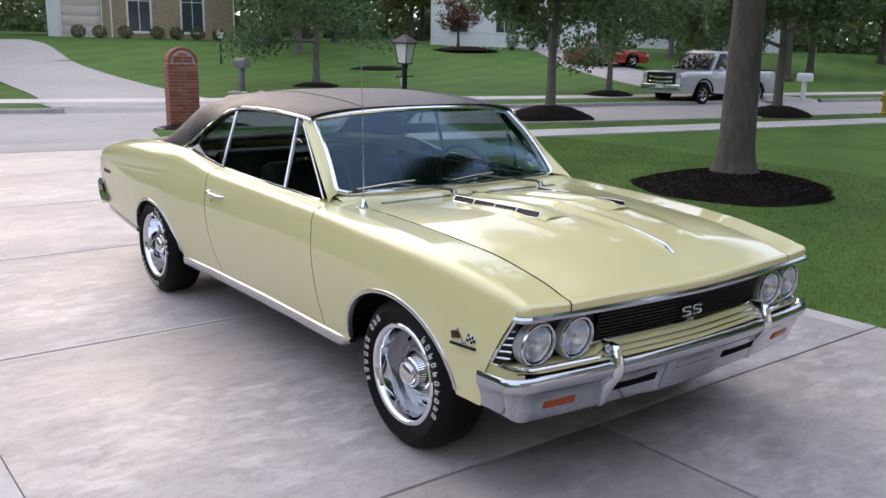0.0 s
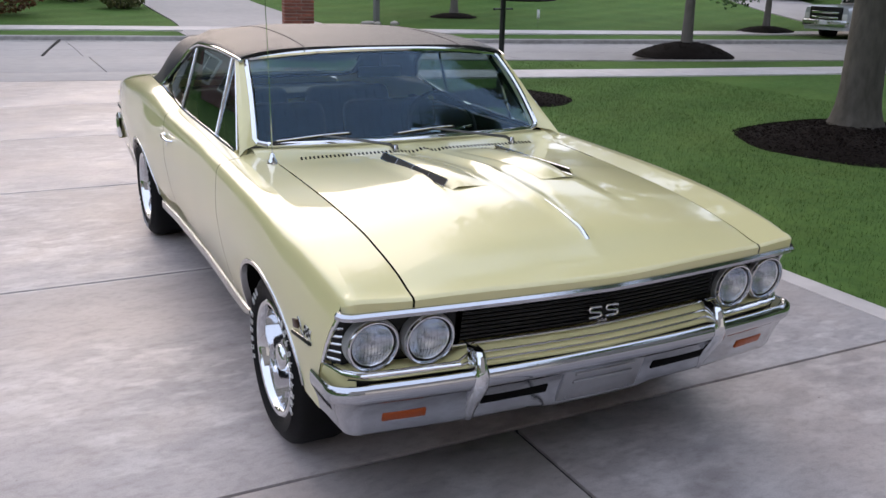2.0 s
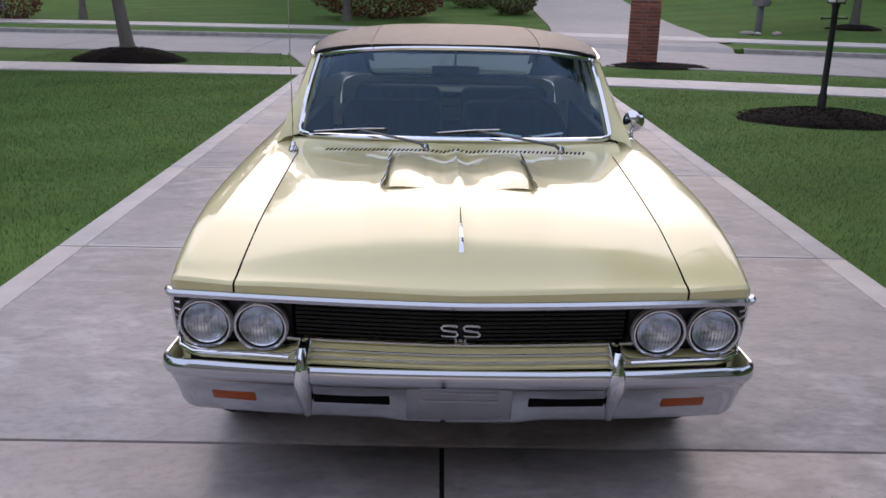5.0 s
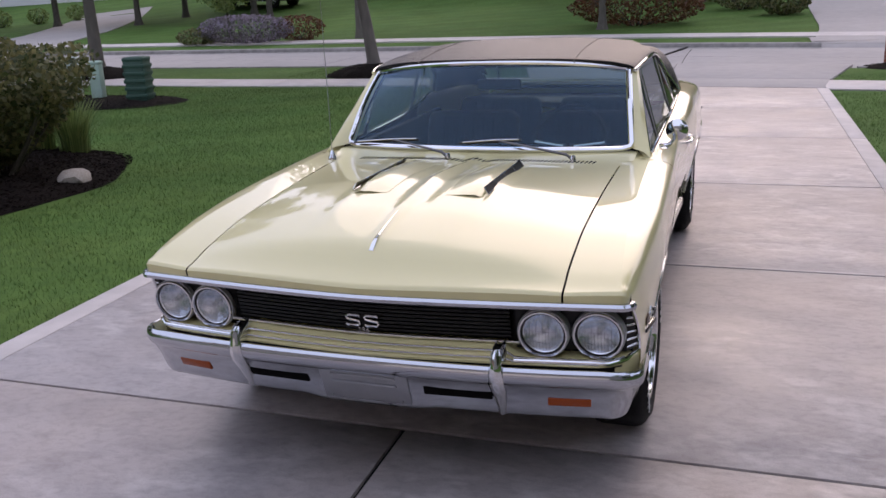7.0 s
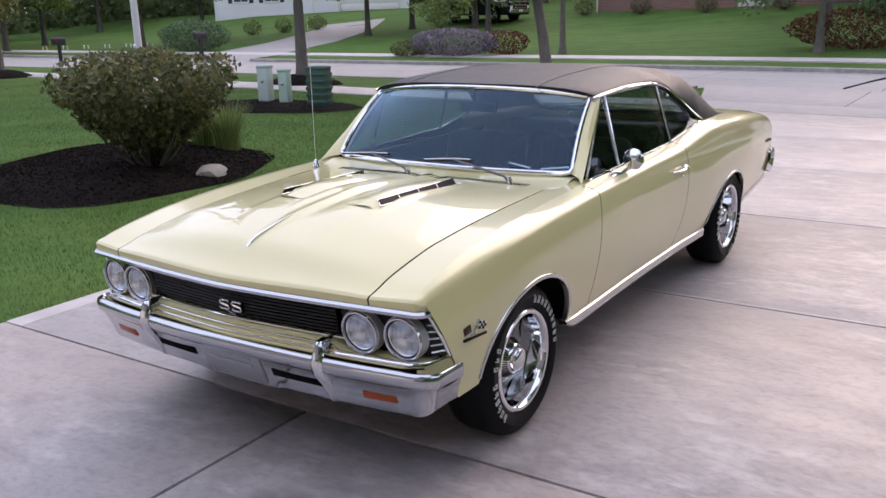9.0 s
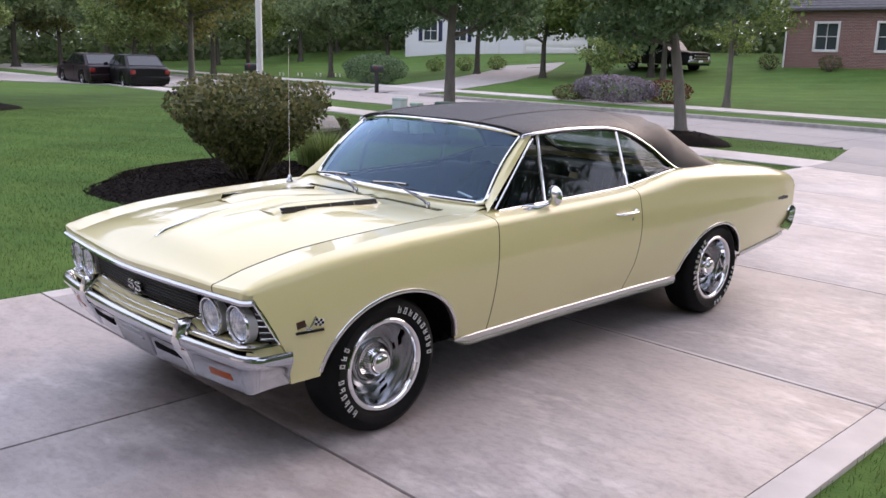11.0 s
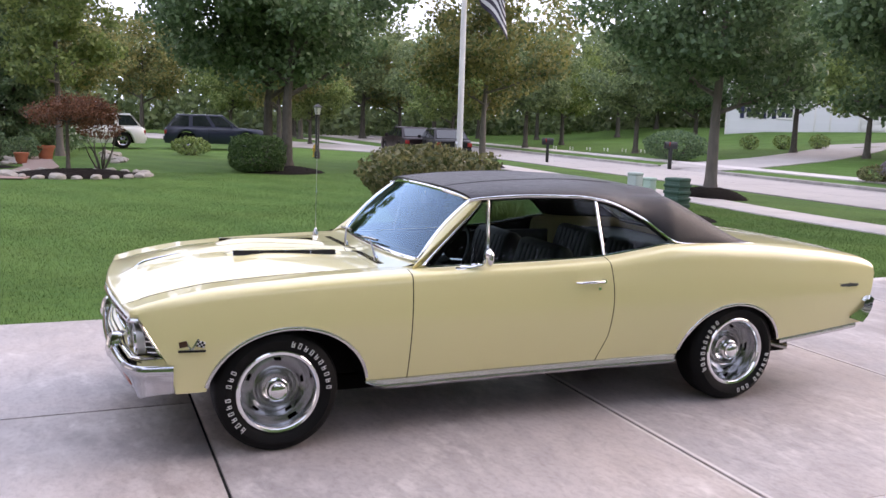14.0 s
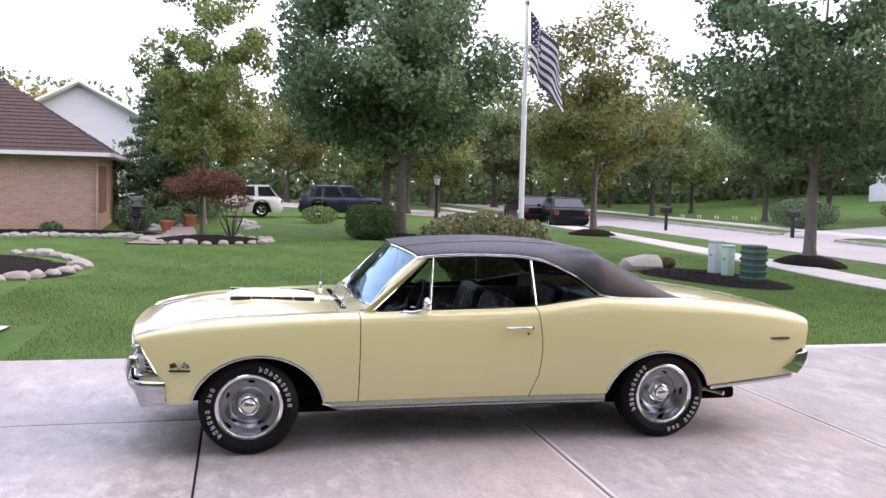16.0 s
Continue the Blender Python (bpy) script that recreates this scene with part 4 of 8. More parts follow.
def cowl_z(x, y):
    """Height of the cowl: it leaves the hood's rear edge and rises to the glass."""
    a = min(1, abs(x) / 0.735)
    t = max(0.0, min(1.0, (y - 0.592) / 0.18))
    start = hood_z(x * 0.9, HOOD_END) - 0.003
    end = 0.952 + 0.002 * a
    return start + (end - start) * t - 0.006 * math.sin(math.pi * t)


rows = []
for u in steps(-1, 1, 61):
    x = 0.738 * u
    ye = shield(min(1, abs(x) / 0.715) * (1 if x > 0 else -1), 0)[1] + 0.012
    rows.append([(x, 0.592, 0.88)] + [(x, y, cowl_z(x, y)) for y in steps(0.592, ye, 9)] + [(x, ye + 0.03, 0.93)])
part("cowl", grid(rows), M_PAINT, car)
for s in (1, -1):
    rows = []
    for v in steps(0, 1, 14):
        a = Vector(shield(s * 1.0, v))
        b = Vector((s * (0.805 + (0.694 - 0.805) * v), 0.735 + (1.19 - 0.735) * v, 0.938 + (1.305 - 0.938) * v))
        out = Vector((s * 0.012, -0.004, 0.006))
        inn = Vector((-s * 0.05, 0.06, -0.01))
        rows.append([a + inn * 0.4, a, (a + b) / 2 + out, b, b + inn])
    part("pillar", grid(rows), M_PAINT, car)
    # top of fender beside the windshield
    rows = [[(s * 0.735, y, hood_edge(y) + 0.002 + 0.03 * max(0, y - 0.6)) if k == 0 else (s * (0.735 + (CROWN_X(y) - 0.735) * k / 3), y, hood_edge(y) + 0.003) for k in range(4)] for y in steps(0.58, 0.84, 6)]
    part("fender_top", grid(rows), M_PAINT, car)

# raised dark boxes stand in for the shade inside the open slots
cowl_slots = bmesh.new()
for k in range(62):
    x = -0.565 + 1.13 * k / 61
    zc = cowl_z(x, 0.64)
    box(cowl_slots, (-0.0042, -0.021, -0.006), (0.0042, 0.021, 0.0015), 0.001, pose(x, 0.640, zc, math.degrees(math.atan2(cowl_z(x, 0.66) - cowl_z(x, 0.62), 0.04)), 0, -14))
part("cowl_vent", cowl_slots, M_DARK, car, "dark cowl vent slots")

# side glass and its frame
for s in (1, -1):
    def belt(y):
        return Vector((s * (CROWN_X(y) - 0.012), y, CROWN_Z(y) + 0.004))
    def rail(y):
        return Vector((s * (GUT_X(y) - 0.004), y, GUT_Z(y) - 0.02))
    def leaf(pts, name, label):
        bm = bmesh.new()
        f = bm.faces.new([bm.verts.new(p) for p in pts])
        part(name, bm, M_SIDE, car, label, smooth=False)
    vt, vb = rail(1.235), belt(1.20)
    pa = [Vector((s * (0.795 + (0.69 - 0.795) * v), 0.815 + (1.20 - 0.815) * v, 0.955 + (1.285 - 0.955) * v)) for v in steps(0, 1, 6)]
    leaf(pa + [vt, vb], "vent_window", "small triangular vent window")
    leaf([vb] + [vt] + [rail(y) for y in steps(1.3, 1.93, 10)] + [belt(y) for y in steps(1.955, 1.25, 10)], "door_window", "clear door window")
    leaf([belt(1.97), rail(1.95)] + [rail(y) for y in steps(2.0, 2.43, 10)] + [belt(y) for y in steps(2.42, 2.0, 6)], "quarter_window", "clear rear quarter window")
    part("vent_post", tube([vb + Vector((0, 0, -0.01)), vt], 0.011, 8), M_CHROME, car, "chrome vent post")
    part("vent_frame", tube([p + Vector((0, -0.008, -0.004)) for p in pa], 0.007, 8), M_CHROME, car, "chrome vent frame")
    part("window_seal", tube([belt(y) + Vector((s * 0.004, 0, -0.002)) for y in steps(0.83, 2.44, 40)], 0.007, 6), M_CHROME, car, "bright belt strip")
    part("window_divider", tube([belt(1.96) + Vector((0, 0, -0.01)), rail(1.94)], 0.010, 8), M_CHROME, car, "chrome window divider")
    part("weatherstrip", tube([rail(y) + Vector((-s * 0.012, 0, 0.004)) for y in steps(1.2, 2.42, 40)], 0.014, 6), M_BLACK, car)
    part("inner_pillar", tube([Vector((s * 0.76, 0.86, 0.95)), Vector((s * 0.66, 1.20, 1.28))], 0.02, 8), M_DARK, car)

# ---- front end ----
def front_y(x, z):
    return LIP_Y + nose(x) + 0.02 + (LIP_Z - z) * 0.16


lip = [(x, LIP_Y + nose(x)) for x in steps(0.0, 0.845, 27)]
lip += [(0.845 + (WIDE(-0.672) - 0.852) * math.sin(a), -0.672 - (-0.672 - LIP_Y - nose(0.845)) * math.cos(a)) for a in steps(0.12, math.pi / 2 * 0.96, 10)]
lip = [(-x, y) for x, y in lip[:0:-1]] + lip
rows = []
for i, (x, y) in enumerate(lip):
    p, q = lip[max(i - 1, 0)], lip[min(i + 1, len(lip) - 1)]
    n = Vector((q[1] - p[1], p[0] - q[0], 0)).normalized()
    rows.append([(x + n.x * d, y + n.y * d, LIP_Z + z) for d, z in ((-0.006, 0.012), (0.004, 0.011), (0.011, 0.002), (0.010, -0.009), (-0.03, -0.013))])
part("hood_lip_moulding", grid(rows), M_BUMPER, car, "chrome hood-edge moulding")
rows = [[(x, front_y(x, z) + 0.075, z) for x in steps(-0.88, 0.88, 31)] for z in steps(0.56, 0.76, 5)]
part("grille_back", grid(rows), M_BLACK, car)
for k in range(8):
    z = 0.618 + k * 0.0145
    bm = bmesh.new()
    rows = []
    for x in steps(-0.50, 0.50, 21):
        y = front_y(x, z) + 0.022
        rows.append([(x, y + 0.03, z + 0.005), (x, y + 0.002, z + 0.005), (x, y, z), (x, y + 0.002, z - 0.004), (x, y + 0.03, z - 0.004)])
    part("grille_bar", grid(rows), M_BLACK, car)
for z, name in ((0.737, "grille_top_trim"), (0.604, "grille_bottom_trim")):
    part(name, tube([(x, front_y(x, z) + 0.012, z) for x in steps(-0.53, 0.53, 21)], 0.006, 8), M_CHROME, car, "bright grille trim")
# emblem of two bent chrome ribbons
bm = bmesh.new()
for cx in (-0.037, 0.037):
    pts = [(0.026, 0.017), (0.02, 0.022), (-0.02, 0.022), (-0.027, 0.015), (-0.022, 0.004), (0.022, -0.003), (0.027, -0.014), (0.02, -0.022), (-0.02, -0.022), (-0.026, -0.017)]
    tube([(cx * 0.9 + px * 0.92, front_y(0, 0.67) + 0.012, 0.655 + pz * 0.8) for px, pz in pts], 0.005, 8, bm)
part("grille_emblem", bm, M_CHROME, car, "chrome emblem of two ribbons")
part("emblem_plate", boxed((-0.05, front_y(0, 0.66) + 0.019, 0.633), (0.05, front_y(0, 0.66) + 0.04, 0.678), 0.004), M_BLACK, car)
digits = bpy.data.curves.new("numerals", "FONT")
digits.body, digits.size, digits.extrude, digits.align_x, digits.space_character = "396", 0.024, 0.002, "CENTER", 1.25
digits_ob = bpy.data.objects.new("numerals", digits)
digits_me = bpy.data.meshes.new_from_object(digits_ob)
bpy.data.objects.remove(digits_ob)
digits_me.materials.append(M_DULL)
numerals = new("emblem_numerals", digits_me)
numerals.parent, numerals.matrix_basis = car, pose(0, front_y(0, 0.625) + 0.010, 0.611, 90, 0, 0)

for s in (1, -1):
    for hxx in (0.608, 0.782):
        x, z = s * hxx, 0.642
        y = front_y(x, z) + 0.002
        lamp = part("headlight", lathe([(0.071, 0.03), (0.071, 0.0), (0.074, -0.008), (0.079, -0.008), (0.081, 0.000), (0.081, 0.05)], 40, None, "y"), M_CHROME, car, "round sealed-beam headlight", m=pose(x, y, z, 4, 0, 0))
        part("outer_ring", lathe([(0.081, 0.004), (0.0845, 0.002), (0.0845, 0.04)], 40, None, "y"), M_SATIN, lamp)
        part("gasket", lathe([(0.064, 0.012), (0.067, 0.002), (0.0735, 0.002)], 40, None, "y"), M_BLACK, lamp)
        part("bulb_shield", lathe([(0, 0.010), (0.008, 0.012), (0.009, 0.028)], 16, None, "y", pose(0, 0, 0.004)), M_DULL, lamp)
        part("lens", lathe([(0.001, -0.012), (0.03, -0.010), (0.052, -0.003), (0.064, 0.006)], 40, None, "y"), M_LENS, lamp, "fluted clear glass lens")
        flutes = bmesh.new()
        for k in range(-5, 6):
            fx = k * 0.0105
            top = math.sqrt(0.06 ** 2 - fx * fx)
            tube([(fx, -0.0115 + 4.2 * (fx * fx + q * q), q) for q in steps(-top, top * (0.2 if k % 2 else 0.75), 7)], 0.0007, 4, flutes)
        for q in (-0.028, 0.012):
            tube([(fx, -0.0115 + 4.2 * (fx * fx + q * q), q) for fx in steps(-0.05, 0.05, 9)], 0.0007, 4, flutes)
        part("lens_fluting", flutes, M_GUNMETAL, lamp, "fine moulded lens fluting")
        part("reflector", lathe([(0.001, 0.030), (0.02, 0.028), (0.035, 0.023), (0.05, 0.0155), (0.060, 0.009), (0.067, 0.003)], 40, None, "y"), M_REFLECTOR, lamp)
    # bezel behind the lamps, slotted end and body-colour step below
    bm = bmesh.new()
    grid([[(s * x, front_y(x, z) + 0.035, z) for x in steps(0.515, 0.865, 12)] for z in steps(0.575, 0.745, 6)], bm=bm)
    part("headlight_bezel", bm, M_BLACK, car, "black headlight bezel")

    def bezel_side(z, t, out=0.0):
        """A point of the bezel's end, from the lamps (t = 0) back to the fender's leading edge (t = 1)."""
        f = -0.672 + cut_back(z)
        xb = min(side_curve(f, 40), key=lambda p: abs(p[2] - z))[0]
        a, b = Vector((0.862, front_y(0.86, z) + 0.035, z)), Vector((xb - 0.006, f - 0.003, z))
        n = Vector((b.y - a.y, a.x - b.x, 0)).normalized()
        p = a.lerp(b, t) + n * out
        return (s * p.x, p.y, p.z)

    part("bezel_end", grid([[bezel_side(z, t) for t in steps(0, 1, 4)] for z in steps(0.575, 0.742, 8)]), M_BLACK, car, "black bezel end with bright bars")
    for k in range(5):
        z = 0.590 + 0.027 * k
        part("bezel_bar", tube([bezel_side(z, t, 0.0005) for t in steps(0.05, 0.93, 4)], 0.0045, 6), M_DULL, car, "bright bezel bar")
    path = [bezel_side(z, 1.0, 0.003) for z in steps(LIP_Z - 0.006, 0.565, 6)] + [(s * 0.885, -0.60, 0.562), (s * 0.868, front_y(0.86, 0.58) + 0.012, 0.559), (s * 0.82, front_y(0.82, 0.58) - 0.030, 0.557), (s * 0.52, front_y(0.52, 0.58) - 0.034, 0.557)]
    part("bezel_trim", tube(path, 0.007, 8), M_CHROME, car, "chrome bezel edging")
    # nose of the fender below and behind the bezel
    rows = []
    for z in steps(0.378, 0.76, 16):
        f = -0.672 + cut_back(z)
        xb = min(side_curve(f, 40), key=lambda p: abs(p[2] - z))[0]
        rows.append([(s * xb, f, z), (s * (xb - 0.012), f - 0.004, z), (s * (xb - 0.04), f + 0.01, z)])
    part("fender_edge", grid(rows), M_PAINT, car)

# stepped body-colour valance between grille and bumper
def low(x):
    """1 below the lamps, 0 below the grille."""
    return max(0.0, min(1.0, (abs(x) - 0.49) / 0.03))


rows = []
for x in steps(-0.855, 0.855, 51):
    y = front_y(x, 0.58) + 0.10 * max(0, (abs(x) - 0.78) / 0.12) ** 2
    rows.append([(x, y + dy, z - low(x) * max(0, z - 0.545) * 0.66) for dy, z in ((0.05, 0.598), (0.005, 0.594), (-0.012, 0.586), (-0.014, 0.574), (-0.028, 0.570), (-0.031, 0.556), (-0.04, 0.552), (-0.039, 0.544))])
part("valance", grid(rows), M_PAINT, car)
# black sheet put in for the shadow between valance and bumper
part("valance_gap", grid([[(x, y - 0.002, z), (x, y + 0.03, z - 0.03), (x, y + 0.06, z - 0.11)] for x, y, z in (r[-1] for r in rows)]), M_BLACK, car)
for z, dy in ((0.581, -0.016), (0.563, -0.032)):
    part("valance_trim", tube([(x, front_y(x, 0.58) + dy + 0.10 * max(0, (abs(x) - 0.78) / 0.12) ** 2, z - low(x) * (z - 0.545) * 0.62) for x in steps(-0.86, 0.86, 61)], 0.0045, 6), M_DULL, car)


# body-colour corner that carries the valance round to the fender
for s in (1, -1):
    rows = []
    for z, inn in ((0.43, 0.0), (0.50, 0.0), (0.535, 0.0), (0.556, 0.004), (0.562, 0.014), (0.564, 0.05)):
        f = -0.672 + cut_back(z)
        xb = min(side_curve(f, 40), key=lambda p: abs(p[2] - z))[0] - 0.004
        a = Vector((0.835, front_y(0.835, 0.58) - 0.012, z))
        b = Vector((xb, f + 0.004, z))
        mid = Vector((0.885, front_y(0.86, 0.58) + 0.035, z))
        rows.append([(s * (p.x - inn * 0.7), p.y + inn * 0.7, p.z) for p in [a * (1 - t) ** 2 + mid * 2 * t * (1 - t) + b * t * t for t in steps(0, 1, 9)]])
    part("valance_corner", grid(rows), M_PAINT, car)


def bumper_line(u):
    """Plan of the front bumper's ridge: u from -1 to 1 along its length, its ends wrapped round in a full curve."""
    a = abs(u)
    if a < 0.80:
        x = 0.81 * a / 0.80
        y = -0.805 + 0.065 * (x / 0.87) ** 2.4
    else:
        t = (a - 0.80) / 0.20
        g = min(1.0, t / 0.6) * math.pi / 2
        y0 = -0.805 + 0.065 * (0.81 / 0.87) ** 2.4
        x = 0.81 + 0.113 * math.sin(g)
        y = y0 + 0.012 * math.sin(g) + 0.085 * (1 - math.cos(g)) + 0.135 * max(0.0, (t - 0.6) / 0.4)
    return math.copysign(x, u), y


def ridge_y(x):
    return bumper_line(abs(x) / 0.81 * 0.80)[1]


rows = []
for k in range(141):
    u = 2 * k / 140 - 1
    x, y = bumper_line(u)
    a = abs(u)
    dip = 0.012 * max(0.0, 1 - (abs(x) / 0.24) ** 6) if abs(x) < 0.24 else 0.0
    p, q = Vector((*bumper_line(max(-1, u - 0.004)), 0)), Vector((*bumper_line(min(1, u + 0.004)), 0))
    out = Vector((q.y - p.y, p.x - q.x, 0)).normalized()
    wrap = max(0.0, (a - 0.80) / 0.20)
    rise = 0.20 * wrap * wrap * (3 - 2 * wrap)
    sec = [(-0.06, 0.490), (-0.042, 0.517), (-0.030, 0.537), (-0.018, 0.546), (-0.007, 0.547), (0.002, 0.541), (0.007, 0.529), (0.007, 0.513), (0.001, 0.498), (-0.010, 0.486), (-0.024, 0.474), (-0.053, 0.408), (-0.070, 0.362 - dip), (-0.078, 0.350 - dip), (-0.095, 0.344 - dip), (-0.13, 0.35)]
    rows.append([(x + out.x * d * (1 - 0.6 * wrap), y + out.y * d * (1 - 0.6 * wrap), z + rise * max(0.0, 0.50 - z) - 0.02 * wrap * (z > 0.47)) for d, z in sec])
part("front_bumper", grid(rows), M_BUMPER, car, "chrome front bumper")
for s in (1, -1):
    x0, y0 = s * 0.472, ridge_y(0.472)
    rows = []
    for z, out, w in ((0.612, -0.05, 0.010), (0.607, -0.012, 0.015), (0.588, 0.004, 0.019), (0.555, 0.014, 0.022), (0.52, 0.020, 0.025), (0.485, 0.010, 0.026), (0.43, -0.030, 0.025), (0.385, -0.056, 0.022), (0.347, -0.076, 0.016), (0.334, -0.11, 0.010)):
        rows.append([(x0 + w * 1.1, y0 - out + 0.06, z), (x0 + w, y0 - out + 0.012, z), (x0 + w * 0.6, y0 - out, z), (x0, y0 - out - 0.006, z), (x0 - w * 0.6, y0 - out, z), (x0 - w, y0 - out + 0.012, z), (x0 - w * 1.1, y0 - out + 0.06, z)])
    part("bumper_guard", grid(rows), M_CHROME, car, "chrome bumper guard")
    part("turn_signal", boxed((-0.070, -0.003, -0.0175), (0.070, 0.04, 0.0175), 0.005, pose(s * 0.697, ridge_y(0.697) + 0.048, 0.418, 20, 0, s * 8)), M_AMBER, car, "amber turn-signal lens")
    # dark block on the bumper stands in for the shaded slot opening
    part("bumper_slot", boxed((-0.118, -0.003, -0.018), (0.118, 0.05, 0.018), 0.004, pose(s * 0.33, ridge_y(0.33) + 0.045, 0.428, 20, 0, s * 3)), M_DARK, car, "dark air slot")
bm = bmesh.new()
yp = -0.805
box(bm, (-0.163, yp + 0.014, 0.342), (0.163, yp + 0.06, 0.492), 0.008)
for z in (0.462, 0.428):
    box(bm, (-0.12, yp + 0.007, z - 0.008), (0.12, yp + 0.03, z + 0.008), 0.006)
for x in (-0.13, 0.13):
    lathe([(0, -0.004), (0.004, -0.004), (0.005, 0.003)], 10, bm, "y", Matrix.Translation((x, yp + 0.012, 0.358)))
bmesh.ops.rotate(bm, verts=bm.verts, cent=(0, yp + 0.01, 0.492), matrix=Matrix.Rotation(radians(20), 3, "X"))
part("plate_panel", bm, material("bare_plate_panel", (0.40, 0.41, 0.43), 0.32, 0.8, vary=0.3, scale=18, bump=0.1, bump_scale=30, colour2=(0.30, 0.30, 0.32)), car, "bare ribbed plate panel")

# hood scoops with louvred slot, ornament, wipers, aerial, mirror
for s in (1, -1):
    rows = []
    for y in steps(-0.16, 0.50, 16):
        r = min(1, (y + 0.16) / 0.10) * (1 - max(0, (y - 0.40) / 0.10) * 0.55)
        rise = 0.014 * max(0, r)
        base = hood_z(s * 0.20, y)
        rows.append([(s * 0.275, y, hood_z(0.275, y) - 0.004), (s * 0.252, y, hood_z(0.25, y) + 0.004 + rise * 0.55), (s * 0.236, y, base + 0.006 + rise), (s * 0.19, y, base + 0.006 + rise * 0.92), (s * 0.145, y, base + 0.003 + rise * 0.55), (s * 0.118, y, hood_z(0.118, y) + 0.001)])
    scoop = part("hood_scoop", grid(rows), M_PAINT, car)
    b0 = Vector((s * 0.2635, -0.13, hood_z(0.26, -0.13) + 0.012))
    b1 = Vector((s * 0.2635, 0.46, hood_z(0.26, 0.46) + 0.012))
    rows = [[b0.lerp(b1, t) + Vector((s * (0.0115 - 0.015 * q), 0, -0.010 + 0.024 * q)) + Vector((s * 0.004, 0, 0.002)) for q in (0, 0.33, 0.66, 1)] for t in steps(0, 1, 12)]
    part("scoop_grille", grid(rows), M_BLACK, scoop, "black louvred scoop grille")
    for t in steps(0.0, 1.0, 5):
        part("louvre", tube([b0.lerp(b1, t) + Vector((s * 0.0165, 0, -0.007)), b0.lerp(b1, t) + Vector((s * 0.001, 0, 0.0165))], 0.0024, 6), M_CHROME, scoop, "chrome louvre rib")
    for q, r in ((0.0, 0.0032), (1.0, 0.0022)):
        part("louvre_rail", tube([b0 + Vector((s * (0.0165 - 0.0155 * q), 0, -0.009 + 0.0255 * q)), b1 + Vector((s * (0.0165 - 0.0155 * q), 0, -0.009 + 0.0255 * q))], r, 6), M_CHROME, scoop)
orn = bmesh.new()
rows = []
for t in steps(0, 1, 12):
    y = -0.635 + 0.27 * t
    w = 0.0085 * (1 - t) ** 1.3 + 0.0012
    z = hood_z(0.0, y)
    h = 0.012 * (1 - t) ** 1.2 * min(1, t * 6) + 0.002
    rows.append([(-w, y, z - 0.004), (-w * 0.8, y, z + h * 0.6), (0, y, z + h), (w * 0.8, y, z + h * 0.6), (w, y, z - 0.004)])
part("hood_ornament", grid(rows, bm=orn), M_CHROME, car, "slim chrome hood ornament")

for px, tip, elbow in ((-0.13, (-0.66, 0.762, 0.985), (-0.44, 0.745, 1.0)), (0.468, (-0.10, 0.737, 0.992), (0.09, 0.739, 1.004))):
    w = thing("wiper")
    w.parent = car
    base = Vector((px, 0.645, cowl_z(px, 0.645) + 0.008))
    part("wiper_arm", tube([base, base + Vector((-0.03, 0.0, 0.024)), Vector(elbow) + Vector((0, -0.012, 0.008))], [0.009, 0.007, 0.004], 8), M_GUNMETAL, w, "dull metal wiper arm")
    part("wiper_pivot", lathe([(0.0, 0.022), (0.010, 0.020), (0.015, 0.004), (0.016, -0.012)], 14, None, "z", Matrix.Translation(base)), M_CHROME, w)
    e, t = Vector(elbow), Vector(tip)
    far = e + (e - t) * 0.62
    part("wiper_blade", tube([t, e, far], 0.006, 6), M_BLACK, w, "black wiper blade")
    part("blade_holder", tube([t.lerp(e, 0.1) + Vector((0, -0.006, 0.006)), e + Vector((0, -0.010, 0.010)), e.lerp(far, 0.9) + Vector((0, -0.006, 0.006))], 0.0035, 6), M_DULL, w)
    for o in list(w.children):
        o.parent = car
    bpy.data.objects.remove(w)
part("antenna_base", lathe([(0.022, -0.012), (0.022, 0), (0.02, 0.006), (0.013, 0.02), (0.009, 0.034), (0.004, 0.04)], 18, None, "z", Matrix.Translation((-0.705, 0.590, 0.936))), M_CHROME, car, "chrome aerial base")
part("antenna", tube([(-0.705, 0.590, 0.965), (-0.707, 0.594, 1.35), (-0.712, 0.60, 1.745)], [0.0026, 0.0019, 0.0013], 6), M_CHROME, car, "thin aerial rod")
bm = lathe([(0.0, 0.012), (0.03, 0.010), (0.05, 0.002), (0.054, -0.006), (0.045, -0.022), (0.02, -0.034), (0.0, -0.037)], 28, None, "y", pose(0.89, 1.165, 1.0))
part("side_mirror", bm, M_CHROME, car, "round chrome door mirror")
part("mirror_stem", tube([(0.83, 1.02, 0.938), (0.86, 1.065, 0.942), (0.878, 1.13, 0.958), (0.886, 1.14, 0.992)], [0.02, 0.012, 0.008, 0.008], 10), M_CHROME, car)
part("mirror_foot", boxed((0.82, 0.98, 0.922), (0.862, 1.115, 0.943), 0.012), M_CHROME, car)

